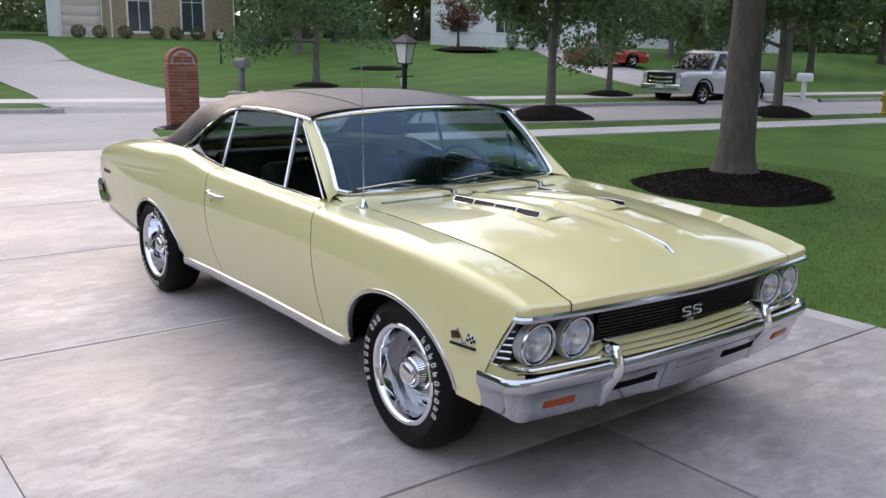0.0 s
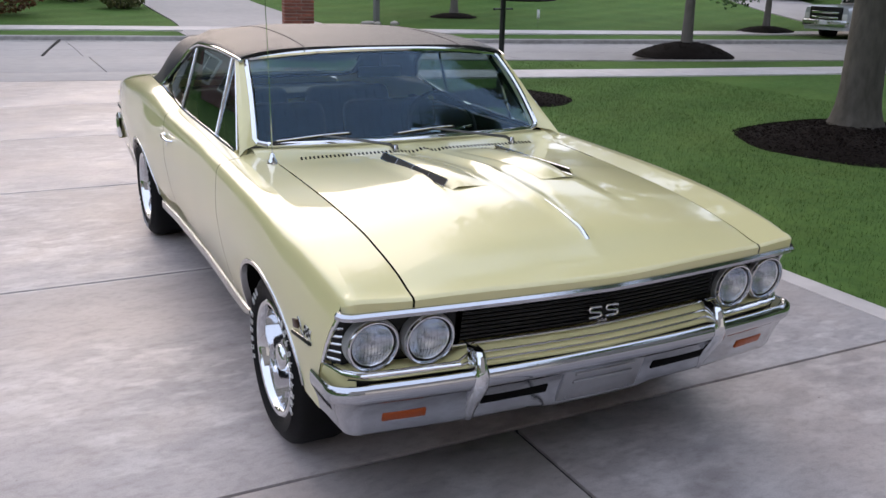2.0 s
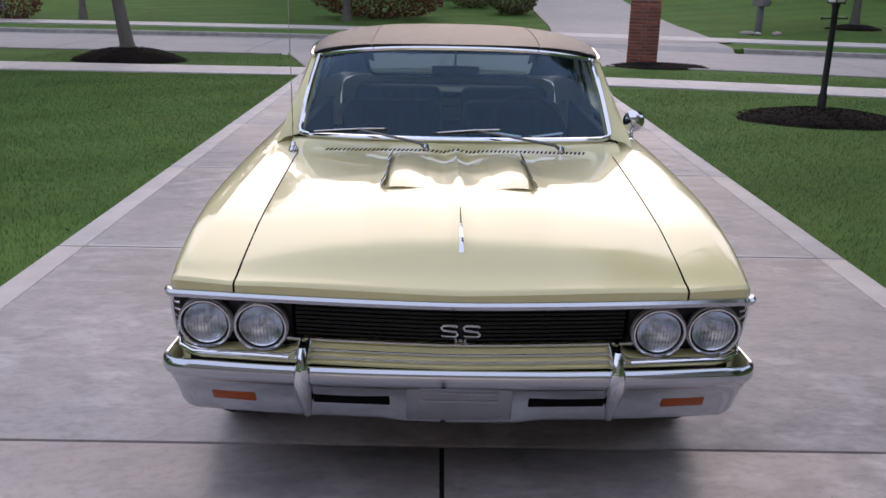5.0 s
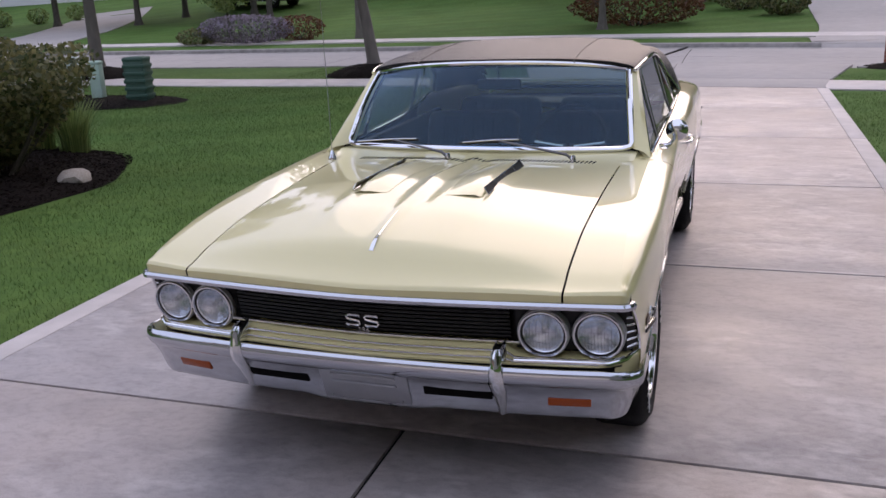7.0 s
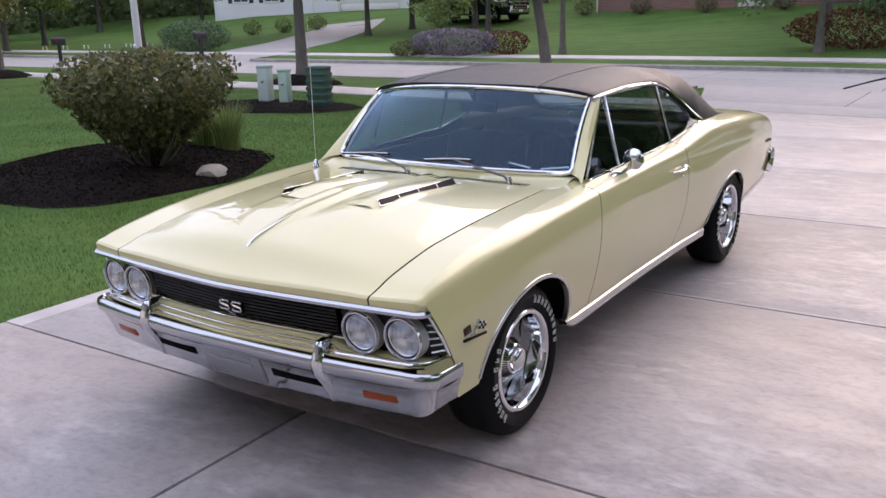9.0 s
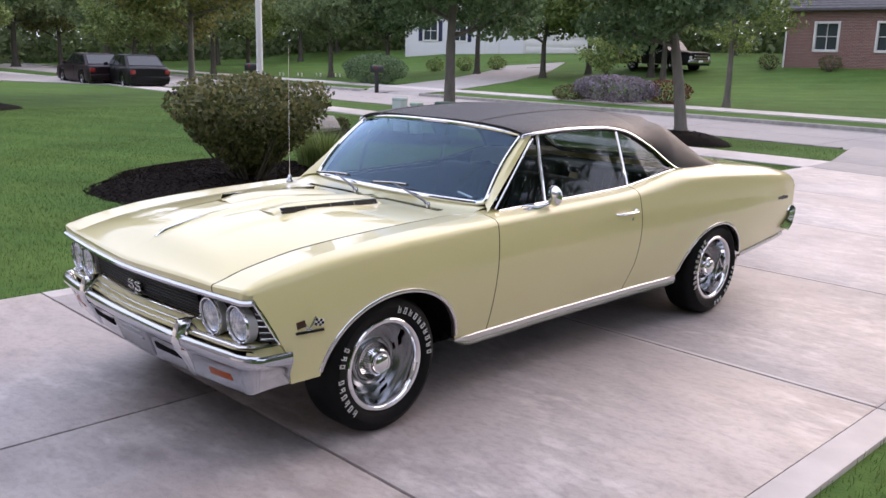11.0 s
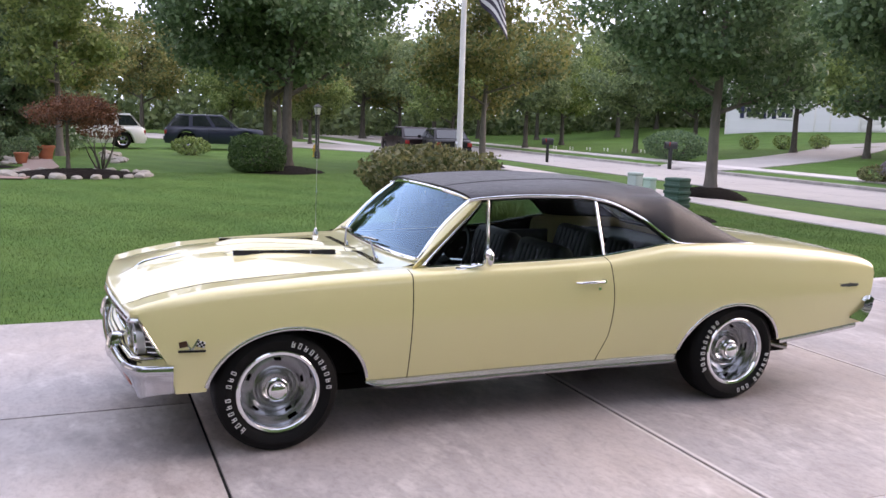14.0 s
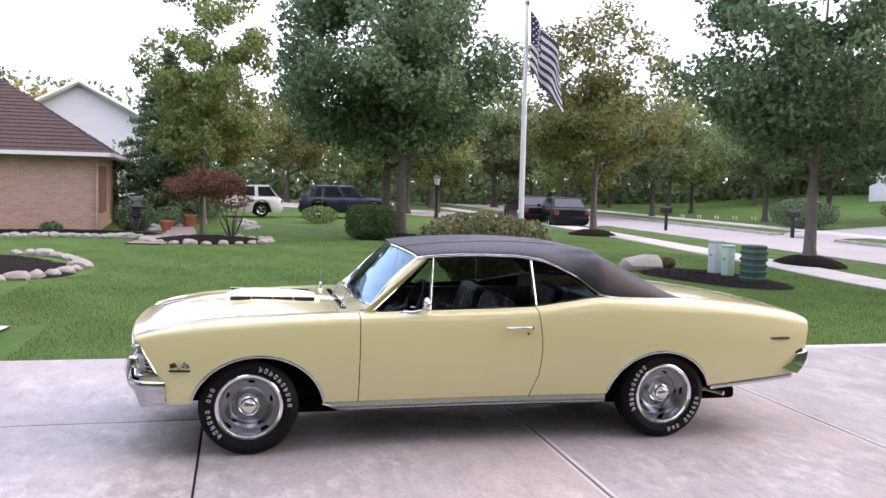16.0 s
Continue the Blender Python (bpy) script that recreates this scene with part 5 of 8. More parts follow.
# ---- wheels ----
def wheel(x, y, s, z, spin):
    w = part("wheel", lathe([(0.203, 0.078), (0.197, 0.0), (0.19, -0.09), (0.0, -0.09)], 32, None, "x"), M_DARK, car, m=pose(x, y, z, spin, 0, 0 if s > 0 else 180))
    R = z - 0.019
    # outer face towards +x
    prof = [(0.205, 0.078), (0.215, 0.100), (0.235, 0.114), (0.27, 0.118), (R - 0.045, 0.112), (R - 0.022, 0.100), (R - 0.007, 0.085), (R, 0.06), (R, -0.06), (R - 0.007, -0.085), (R - 0.025, -0.102), (0.26, -0.118), (0.205, -0.09)]
    tyre = part("tyre", lathe(prof, 64, None, "x"), M_RUBBER, w, "black tyre with raised white marks")
    # raised white marks on the sidewall: two arcs of plain bars
    for start, count in ((62, 10), (212, 10)):
        for k in range(count):
            if start == 212 and k == 6:
                continue
            a = radians(start - k * 8.0)
            h, bw = (0.031 - 0.0005 * k, 0.017)
            marks = bmesh.new()
            m = Matrix.Rotation(a - math.pi / 2, 4, "X") @ Matrix.Translation((0.1165, 0, 0.259))
            for lo, hi in (((-0.002, -bw / 2, -h / 2), (0.003, -bw / 2 + 0.0042, h / 2)), ((-0.002, bw / 2 - 0.0042, -h / 2), (0.003, bw / 2, h / 2 * (1 if k % 2 else 0.6))), ((-0.002, -bw / 2, -h / 2), (0.003, bw / 2, -h / 2 + 0.0042)), ((-0.002, -bw / 2, h / 2 - 0.006 if k % 2 else -0.003), (0.003, bw / 2, h / 2 if k % 2 else 0.003))):
                box(marks, lo, hi, 0, m)
            part("sidewall_bar", marks, M_WHITE, w, "raised white bar")
    part("rim", lathe([(0.205, 0.088), (0.2165, 0.101), (0.217, 0.106), (0.211, 0.110), (0.198, 0.108), (0.191, 0.100), (0.187, 0.082), (0.182, 0.045), (0.176, 0.012), (0.168, -0.014)], 64, None, "x"), M_CHROME, w, "polished trim ring")
    # pressed disc with five open slots
    disc = bmesh.new()
    n = 100
    prof = ((0.172, -0.016), (0.166, -0.012), (0.158, -0.008), (0.155, -0.0065), (0.139, -0.001), (0.136, 0.001), (0.128, 0.012), (0.118, 0.022), (0.110, 0.024), (0.102, 0.020), (0.096, 0.013), (0.086, 0.011))
    rows = [[disc.verts.new((h, r * math.cos(2 * math.pi * i / n), r * math.sin(2 * math.pi * i / n))) for i in range(n)] for r, h in prof]
    for j, (p, q) in enumerate(zip(rows, rows[1:])):
        for i in range(n):
            off = (i + 10) % 20 - 9.5
            if j != 3 or abs(off) > 2.3:
                disc.faces.new((p[i], p[(i + 1) % n], q[(i + 1) % n], q[i]))
    part("disc", disc, M_WHEEL, w, "silver wheel disc with five slots")
    cap = lathe([(0.090, 0.008), (0.089, 0.022), (0.086, 0.028), (0.062, 0.064), (0.054, 0.068)], 48, None, "x")
    collar = part("hub_collar", cap, M_CHROME, w, "chrome collar with dark ribs")
    part("centre_cap", lathe([(0.053, 0.060), (0.052, 0.078), (0.047, 0.085), (0.041, 0.084), (0.038, 0.087), (0.026, 0.091), (0.012, 0.093), (0.0, 0.0935)], 40, None, "x"), M_CHROME, w, "domed chrome centre cap")
    ribs = bmesh.new()
    for k in range(44):
        a = 2 * math.pi * k / 44
        tube([(0.0305, 0.0852 * math.cos(a), 0.0852 * math.sin(a)), (0.0625, 0.0638 * math.cos(a), 0.0638 * math.sin(a))], 0.0024, 4, ribs)
    part("ribs", ribs, M_BLACK, collar, "dark rib")
    return w


for s in (1, -1):
    wheel(s * 0.788, 0.0, s, 0.34, 12 * s)
    wheel(s * 0.785, 2.92, s, 0.34, 140 * s)
# ---- interior ----
for s in (1, -1):
    for y0, h, nm in ((1.62, 0.30, "front_seat"), (2.30, 0.28, "rear_seat")):
        bm = bmesh.new()
        box(bm, (s * 0.34 - 0.29, y0 - 0.42, 0.42), (s * 0.34 + 0.29, y0 + 0.08, 0.60), 0.06, segments=3)
        box(bm, (s * 0.34 - 0.28, -0.07, 0.0), (s * 0.34 + 0.28, 0.07, 0.50), 0.06, pose(0, y0 + 0.06, 0.52, -18, 0, 0), 3)
        for k in range(7):
            box(bm, (s * 0.34 - 0.20 + k * 0.06, -0.074, 0.05), (s * 0.34 - 0.155 + k * 0.06, 0.0, 0.45), 0.003, pose(0, y0 + 0.06, 0.52, -18, 0, 0))
        part(nm, bm, M_SEAT, car, "black ribbed vinyl seat")
part("dashboard", boxed((-0.72, 0.72, 0.70), (0.72, 1.0, 0.945), 0.05), M_SEAT, car, "black dashboard")
part("package_shelf", boxed((-0.62, 2.5, 0.92), (0.62, 2.98, 0.96), 0.01), M_SEAT, car)
for s in (1, -1):
    part("door_trim", boxed((s * 0.77 - 0.02, 0.8, 0.4), (s * 0.77 + 0.02, 2.45, 0.93), 0.01), M_SEAT, car)
ring = [(0.36 + 0.19 * math.cos(a), 1.16 + 0.19 * math.sin(a) * 0.42, 0.93 + 0.19 * math.sin(a) * 0.9) for a in [2 * math.pi * k / 32 for k in range(33)]]
sw = part("steering_wheel", tube(ring, 0.012, 8), M_BLACK, car, "thin-rimmed black steering wheel")
part("spoke", tube([(0.18, 1.16, 0.93), (0.36, 1.13, 0.91), (0.54, 1.16, 0.93)], 0.01, 6), M_CHROME, sw)
part("column", tube([(0.36, 1.13, 0.91), (0.36, 0.85, 0.80)], 0.03, 10), M_BLACK, sw)
part("rear_view_mirror", boxed((-0.115, 1.135, 1.20), (0.115, 1.15, 1.255), 0.012), M_BLACK, car, "interior rear-view mirror")
part("mirror_bracket", tube([(0, 1.14, 1.25), (0, 1.10, 1.33)], 0.006, 6), M_CHROME, car)
part("headliner", boxed((-0.55, 1.25, 1.30), (0.55, 2.40, 1.315), 0.005), M_SEAT, car)


# ---- trees and shrubs ----
M_BARK = material("grey_bark", (0.098, 0.088, 0.070), 0.95, vary=0.7, scale=14, bump=1.0, bump_scale=30, stretch=(1, 1, 0.4), colour2=(0.045, 0.038, 0.03))
M_BARK2 = material("pale_smooth_bark", (0.17, 0.15, 0.13), 0.9, vary=0.6, scale=10, bump=0.6, bump_scale=35, stretch=(1, 1, 0.3), colour2=(0.09, 0.08, 0.07))
M_LEAF = leafy("dark_green_leaves", (0.050, 0.104, 0.044), (0.172, 0.265, 0.125))
M_LEAF2 = leafy("fresh_green_leaves", (0.085, 0.145, 0.04), (0.27, 0.34, 0.11))
# green to amber: sun glow on the street tree put into leaf colour
M_LEAF3 = leafy("amber_lit_leaves", (0.056, 0.104, 0.036), (0.29, 0.265, 0.085))
M_NEEDLE = leafy("spruce_green", (0.055, 0.115, 0.056), (0.18, 0.27, 0.125))
M_HEDGE = leafy("hedge_green", (0.025, 0.065, 0.018), (0.085, 0.16, 0.045))
M_RUST = leafy("rust_red_leaves", (0.08, 0.034, 0.018), (0.21, 0.09, 0.045))
# distance haze put into the leaf colour: paler, greyer than near greens
M_FARLEAF = leafy("haze_toned_far_leaves", (0.085, 0.130, 0.058), (0.23, 0.30, 0.13))
M_SHRUB = leafy("shrub_leaves", (0.040, 0.064, 0.020), (0.22, 0.205, 0.085))
M_LAVENDER = leafy("lavender_bloom", (0.12, 0.12, 0.10), (0.33, 0.27, 0.36))


def leaf_cloud(points, size, seed, squash=0.6):
    """Small folded leaves at the points, as one mesh."""
    rnd = np.random.RandomState(seed)
    p = np.asarray(points, float)
    n = len(p)
    a = rnd.normal(size=(n, 3))
    a /= np.linalg.norm(a, axis=1)[:, None]
    b = rnd.normal(size=(n, 3))
    b -= a * (a * b).sum(1)[:, None]
    b /= np.linalg.norm(b, axis=1)[:, None]
    s = size * rnd.uniform(0.6, 1.25, (n, 1))
    q = np.stack([p - a * s, p + b * s * squash, p + a * s, p - b * s * squash], 1).reshape(-1, 3)
    f = np.arange(4 * n).reshape(n, 4)
    return q.tolist(), [], f.tolist()


def limb(bm, a, b, r0, r1, rnd, bend=0.08, n=6):
    a, b = Vector(a), Vector(b)
    l = (b - a).length
    off = Vector((rnd.uniform(-1, 1), rnd.uniform(-1, 1), rnd.uniform(-0.3, 0.6))) * bend * l
    pts = [a.lerp(b, t) + off * math.sin(math.pi * t) for t in steps(0, 1, 5)]
    tube(pts, [r0 + (r1 - r0) * t for t in steps(0, 1, 5)], n, bm)
    return pts


def tree(name, at, height, crown, clear, trunk_r, seed, leaf=M_LEAF, bark=M_BARK2, leaves=9000, size=0.075, label="", lean=0.0, forks=1, crown_h=None, droop=0.25):
    """A broadleaf tree: trunk, limbs, a crown of leaf clumps with gaps."""
    rnd = random.Random(seed)
    nr = np.random.RandomState(seed)
    base = thing(name, (at[0], at[1], ground_z(*at)), rnd.uniform(0, 360), label, "tree")
    bm = bmesh.new()
    top = crown_h or height - clear
    tips = []
    for f in range(forks):
        bx = (f - (forks - 1) / 2) * trunk_r * 2.2
        fork = Vector((bx + lean, 0.1 * lean, clear))
        flare = [(bx, 0, -0.08), (bx, 0, 0.08), (bx + lean * 0.1, 0, 0.35), (bx + lean * 0.5, 0, clear * 0.6), tuple(fork)]
        tube(flare, [trunk_r * 2.0, trunk_r * 1.5, trunk_r * 1.1, trunk_r * 0.92, trunk_r * 0.82], 14, bm)
        lead = fork + Vector((rnd.uniform(-0.3, 0.3), rnd.uniform(-0.3, 0.3), top * 0.72))
        spine = limb(bm, fork, lead, trunk_r * 0.8, trunk_r * 0.15, rnd, 0.05, 8)
        n = 9
        for i in range(n):
            t = 0.02 + 0.8 * i / n
            p = fork.lerp(lead, t)
            a = i * 2.4 + rnd.uniform(-0.4, 0.4) + f
            reach = crown * (0.85 - 0.45 * t) * rnd.uniform(0.75, 1.05)
            e = p + Vector((math.cos(a) * reach, math.sin(a) * reach, reach * (rnd.uniform(0.35, 0.75) - droop * (1 - t))))
            r0 = trunk_r * (0.5 - 0.3 * t)
            pts = limb(bm, p, e, r0, r0 * 0.25, rnd, 0.1)
            tips += [pts[2], pts[3], pts[4]]
            for k in range(3):
                q = pts[1 + k]
                e2 = q + Vector((rnd.uniform(-1, 1), rnd.uniform(-1, 1), rnd.uniform(-0.15, 0.8))) * reach * 0.45
                limb(bm, q, e2, r0 * 0.35, r0 * 0.1, rnd, 0.1, 4)
                tips.append(e2)
        tips += [spine[3], spine[4]]
    part("trunk", bm, bark, base)
    # clumps round the limb ends plus a loose shell
    centre = Vector((lean, 0, clear + top * 0.5))
    clumps = [(t, rnd.uniform(0.35, 0.75) * crown * 0.36) for t in tips]
    for _ in range(int(len(tips) * 0.9)):
        d = Vector(nr.normal(size=3)).normalized()
        rr = rnd.uniform(0.72, 0.98)
        low = 0.75 if d.z < 0 else 1.0
        c = centre + Vector((d.x * crown * rr, d.y * crown * rr, d.z * top * 0.5 * rr * low))
        clumps.append((c, rnd.uniform(0.14, 0.32) * crown))
    w = np.array([r ** 2 for _, r in clumps])
    pick = nr.choice(len(clumps), leaves, p=w / w.sum())
    cs = np.array([tuple(c) for c, _ in clumps])[pick]
    rs = np.array([r for _, r in clumps])[pick][:, None]
    d = nr.normal(size=(leaves, 3))
    d /= np.linalg.norm(d, axis=1)[:, None]
    pts = cs + d * rs * nr.rand(leaves, 1) ** 0.45 * np.array([1, 1, 0.72])
    part("crown", leaf_cloud(pts, size, seed + 1), leaf, base, smooth=False)
    return base


def shrub(name, at, rx, ry, h, seed, leaf=M_SHRUB, n=5000, size=0.035, label="", square=0.0, clear=0.0, category="shrub", z=None, bowl=0.0):
    """A clipped or loose shrub: stems and a dense skin of small leaves."""
    nr, rnd = np.random.RandomState(seed), random.Random(seed)
    ob = thing(name, (at[0], at[1], ground_z(*at) if z is None else z), 0, label, category)
    bm = bmesh.new()
    for k in range(26 if bowl else 9):
        a = k * 0.7 + rnd.uniform(-0.2, 0.2)
        limb(bm, (0.08 * rx * math.cos(a), 0.08 * ry * math.sin(a), -0.05), (rx * 0.7 * math.cos(a), ry * 0.7 * math.sin(a), h * rnd.uniform(0.5, 0.8)), 0.022 * h * (0.6 if bowl else 1) + 0.004, 0.006, rnd, 0.12, 5)
    part("stem_clump", bm, M_BARK, ob)
    d = nr.normal(size=(n, 3))
    d /= np.linalg.norm(d, axis=1)[:, None]
    if square:
        k = np.abs(d).max(1)[:, None]
        d = d * (1 - square) + d / k * square
    r = 1 - (0.28 + 0.2 * (bowl > 0)) * nr.rand(n, 1) ** 1.6
    lump = np.array([noise.noise((p[0] * 2.2 + seed, p[1] * 2.2, p[2] * 2.2)) for p in d])[:, None]
    p = d * r * (1 + (0.10 + 0.08 * (bowl > 0)) * lump)
    p = p * np.array([rx, ry, (h - clear) / 2]) + np.array([0, 0, (h + clear) / 2])
    if bowl:
        k = 1 - bowl * np.clip(1 - p[:, 2] / (h * 0.72), 0, 1) ** 0.9
        p[:, :2] *= k[:, None]
    p = p[p[:, 2] > 0.01]
    part("foliage", leaf_cloud(p, size, seed + 3, 0.7), leaf, ob, smooth=False)
    return ob

# ---- yard beside the driveway ----
STREET = tree("street_tree", (12.8, 13.3), 7.6, 2.8, 1.75, 0.125, 21, M_LEAF, M_BARK2, 32000, 0.075, "slim street tree with green rounded crown in a mulch mound")
STREET["group"] = "street trees"
OAK = tree("lawn_tree", (6.8, 3.75), 11.5, 4.3, 3.6, 0.205, 3, M_LEAF, M_BARK, 46000, 0.085, "tall lawn tree with thick grey trunk in a mulch ring")
mulch_bed(ellipse(1.3, 1.2, 0.4), (6.75, 3.7), 0.2, 5200, 5)
part("root_flare", lathe([(0.40, 0.06), (0.33, 0.17), (0.275, 0.28), (0.24, 0.42), (0.218, 0.62), (0.20, 0.85)], 22), M_BARK, OAK)
mulch_bed(ellipse(1.25, 1.0), (12.8, 13.3), 0.30, 900, 6)


def another(ob, at, rz, scale=1.0, label="", dz=0.0):
    c = copy_thing(ob, pose(at[0], at[1], ground_z(*at) + dz, 0, 0, rz))
    c.scale = (scale, scale, scale * (1.0 if scale < 1.2 else 0.95))
    if label:
        c["label"] = label
    return c


another(STREET, (19.41, 11.17), 140, 1.0)
mulch_bed(ellipse(1.2, 0.9), (19.41, 11.17), 0.26, 500, 7)
mulch_bed(ellipse(1.7, 1.0), (17.39, 3.63), 0.08, 500, 8, "flat dark mulch bed in the lawn")
tree("street_tree", (-6.0, 13.95), 6.4, 2.4, 1.9, 0.12, 34, M_LEAF, M_BARK2, 28000, 0.073, "slim street tree leaning slightly in a mulch mound", lean=0.25)
mulch_bed(ellipse(1.1, 0.72), (-6.0, 13.95), 0.24, 700, 9)
another(STREET, (-12.95, 14.0), 60, 1.15, "street tree with broad green crown beside the sidewalk")
mulch_bed(ellipse(1.15, 0.75), (-12.95, 14.0), 0.24, 500, 10)
tree("street_tree", (-25.2, 13.25), 8.6, 3.2, 1.8, 0.125, 41, M_LEAF3, M_BARK2, 19000, 0.09, "street tree with amber-lit leaves beside the road")
mulch_bed(ellipse(1.1, 0.9), (-25.2, 13.25), 0.22, 200, 12)
TWIN = tree("lawn_tree", (-22.6, 5.22), 9.7, 3.95, 2.2, 0.17, 51, M_LEAF, M_BARK, 27000, 0.10, "big twin-limbed lawn tree with dense green crown")
another(TWIN, (-25.0, 5.1), 100, 0.98, "big lawn tree with dense green crown")
mulch_bed(ellipse(1.9, 1.3), (-22.2, 4.9), 0.14, 300, 13)
shrub("clipped_hedge", (-21.5, 4.07), 0.95, 0.82, 1.12, 14, M_HEDGE, 9000, 0.035, "rounded clipped green hedge at the tree's foot", square=0.5, category="hedge")

# big shrub, ornamental grass and rock in their bed by the lawn
mulch_bed(ellipse(2.1, 1.66, radians(135)), (-6.45, 3.6), 0.2, 9000, 15, "dark mulch bed round a large shrub")
shrub("round_shrub", (-5.6, 3.35), 1.0, 0.97, 1.28, 11, M_SHRUB, 12000, 0.034, "large flat-topped clipped shrub in a mulch bed", square=0.3, clear=0.12, z=0.10, bowl=0.8)


def grass_clump(at, n, h, seed, label):
    rnd = np.random.RandomState(seed)
    vs, fs = [], []
    for _ in range(n):
        a, r = rnd.rand() * 6.283, rnd.rand() * 0.16
        x, y = r * math.cos(a), r * math.sin(a)
        hh, out = h * rnd.uniform(0.6, 1.0), rnd.uniform(0.08, 0.34)
        w = 0.008
        pts = [(x + math.cos(a) * out * t ** 2, y + math.sin(a) * out * t ** 2, hh * (t - 0.18 * t * t)) for t in (0, 0.35, 0.7, 1)]
        k = len(vs)
        tx, ty = -math.sin(a) * w, math.cos(a) * w
        for i, p in enumerate(pts):
            q = 1 - i / 3.2
            vs += [(p[0] - tx * q, p[1] - ty * q, p[2]), (p[0] + tx * q, p[1] + ty * q, p[2])]
        fs += [(k + 2 * i, k + 2 * i + 1, k + 2 * i + 3, k + 2 * i + 2) for i in range(3)]
    ob = part("ornamental_grass", (vs, [], fs), M_LEAF2, m=pose(at[0], at[1], ground_z(*at) + 0.08), smooth=False)
    return tagged(ob, label, "grass clump")


grass_clump((-5.85, 4.72), 420, 0.82, 3, "upright clump of long green ornamental grass")
grass_clump((-6.3, 4.75), 300, 0.78, 4, "upright clump of long green ornamental grass")
stone(-4.95, 3.62, 0.17, 6, 0.0, "flat grey-brown rock lying in mulch", "")
mulch_bed(ellipse(2.1, 1.0, 0.2), (-9.9, 9.45), 0.10, 1500, 16, "dark mulch bed round utility boxes")
stone(-11.5, 8.75, 0.36, 8, 0.0, "large pale boulder beside utility boxes", "")
shrub("small_shrub", (-11.55, 9.35), 0.18, 0.18, 0.3, 17, M_SHRUB, 500, 0.03, "small green shrub beside a boulder")

M_PED = material("pale_grey_green_plastic", (0.42, 0.50, 0.46), 0.5, vary=0.2, scale=6, bump=0.05)
M_PED2 = material("pale_green_plastic", (0.36, 0.50, 0.41), 0.5, vary=0.2, scale=6)
M_PED3 = material("dark_green_plastic", (0.03, 0.085, 0.06), 0.55, vary=0.3, scale=8)
for name, at, w, h, mat, lab in (("utility_box", (-9.95, 9.62), 0.24, 0.88, M_PED, "pale grey utility pedestal with lid"), ("utility_box", (-9.42, 9.6), 0.20, 0.80, M_PED2, "pale green utility pedestal with lid"), ("utility_box", (-8.60, 9.65), 0.36, 0.86, M_PED3, "dark green ribbed utility cabinet")):
    h *= 0.86
    b = thing(name, (at[0], at[1], 0.02), 12, lab, "utility box", "utility boxes")
    part("body", boxed((-w / 2, -w * 0.45, -0.1), (w / 2, w * 0.45, h * 0.93), 0.02), mat, b)
    part("lid", boxed((-w / 2 - 0.012, -w * 0.45 - 0.012, h * 0.90), (w / 2 + 0.012, w * 0.45 + 0.012, h), 0.035), mat, b)
    if w > 0.35:
        for k in range(5):
            part("rib", boxed((-w / 2 - 0.015, -w * 0.45 - 0.015, 0.06 + k * 0.125), (w / 2 + 0.015, w * 0.45 + 0.015, 0.12 + k * 0.125), 0.01), mat, b)
    else:
        part("latch", boxed((-0.03, -w * 0.45 - 0.02, h * 0.55), (0.03, -w * 0.45, h * 0.62), 0.006), M_DULL, b)

# flagpole with a hanging striped flag
M_POLE = material("white_painted_pole", (0.72, 0.72, 0.70), 0.4, vary=0.1, scale=5)
pole = thing("flagpole", (-6.86, 4.33, 0), 0, "white metal flagpole standing behind the shrub", "flagpole")
part("shaft", tube([(0, 0, -0.1), (0, 0, 3), (0, 0, 4.62)], [0.048, 0.042, 0.03], 14), M_POLE, pole)
part("finial", lathe([(0, 0.06), (0.04, 0.03), (0.045, 0), (0.03, -0.04), (0.02, -0.06)], 16, None, "z", Matrix.Translation((0, 0, 4.68))), M_DULL, pole)
part("cleat", boxed((-0.02, -0.07, 1.2), (0.02, -0.03, 1.4), 0.008), M_DULL, pole)
part("halyard", tube([(0.055, -0.02, 1.3), (0.05, -0.02, 4.55)], 0.004, 5), M_WHITE, pole)
M_NAVY = material("navy_cloth", (0.03, 0.035, 0.075), 0.9, bump=0.3, bump_scale=150)
M_FLAGW = material("white_cloth", (0.68, 0.67, 0.68), 0.9, bump=0.3, bump_scale=150)
M_FLAGD = material("dark_stripe_cloth", (0.06, 0.05, 0.075), 0.9, bump=0.3, bump_scale=150)
flag = thing("flag", (-6.86, 4.33, 0), 42, "dark and white striped flag hanging in folds", "flag")


def flag_point(u, v):
    """u from the pole outwards, v from the top down; it droops with folds."""
    out = 0.70 * u + 0.05 * math.sin(u * 9) * (0.4 + v)
    drop = 0.85 * u ** 1.1
    return (0.06 + out * 0.85, 0.12 * math.sin(u * 11 + v * 2) * (0.3 + 0.7 * u), 4.55 - drop - v * (0.92 - 0.12 * u) - 0.05 * math.sin(u * 7))


for k in range(13):
    v0, v1 = k / 13, (k + 1) / 13
    u0 = 0.42 if k < 7 else 0.0
    rows = [[flag_point(u, v) for v in steps(v0, v1, 3)] for u in steps(u0, 1, 26)]
    part("stripe", grid(rows), M_FLAGD if k % 2 == 0 else M_FLAGW, flag)
part("canton", grid([[flag_point(u, v) for v in steps(0, 7 / 13, 10)] for u in steps(0, 0.42, 14)]), M_NAVY, flag, "dark starred corner")
stars = bmesh.new()
for i in range(5):
    for j in range(6):
        p = Vector(flag_point(0.05 + 0.32 * j / 5, (0.06 + 0.42 * i / 4)))
        box(stars, (-0.012, -0.006, -0.012), (0.012, 0.006, 0.012), 0, Matrix.Translation(p))
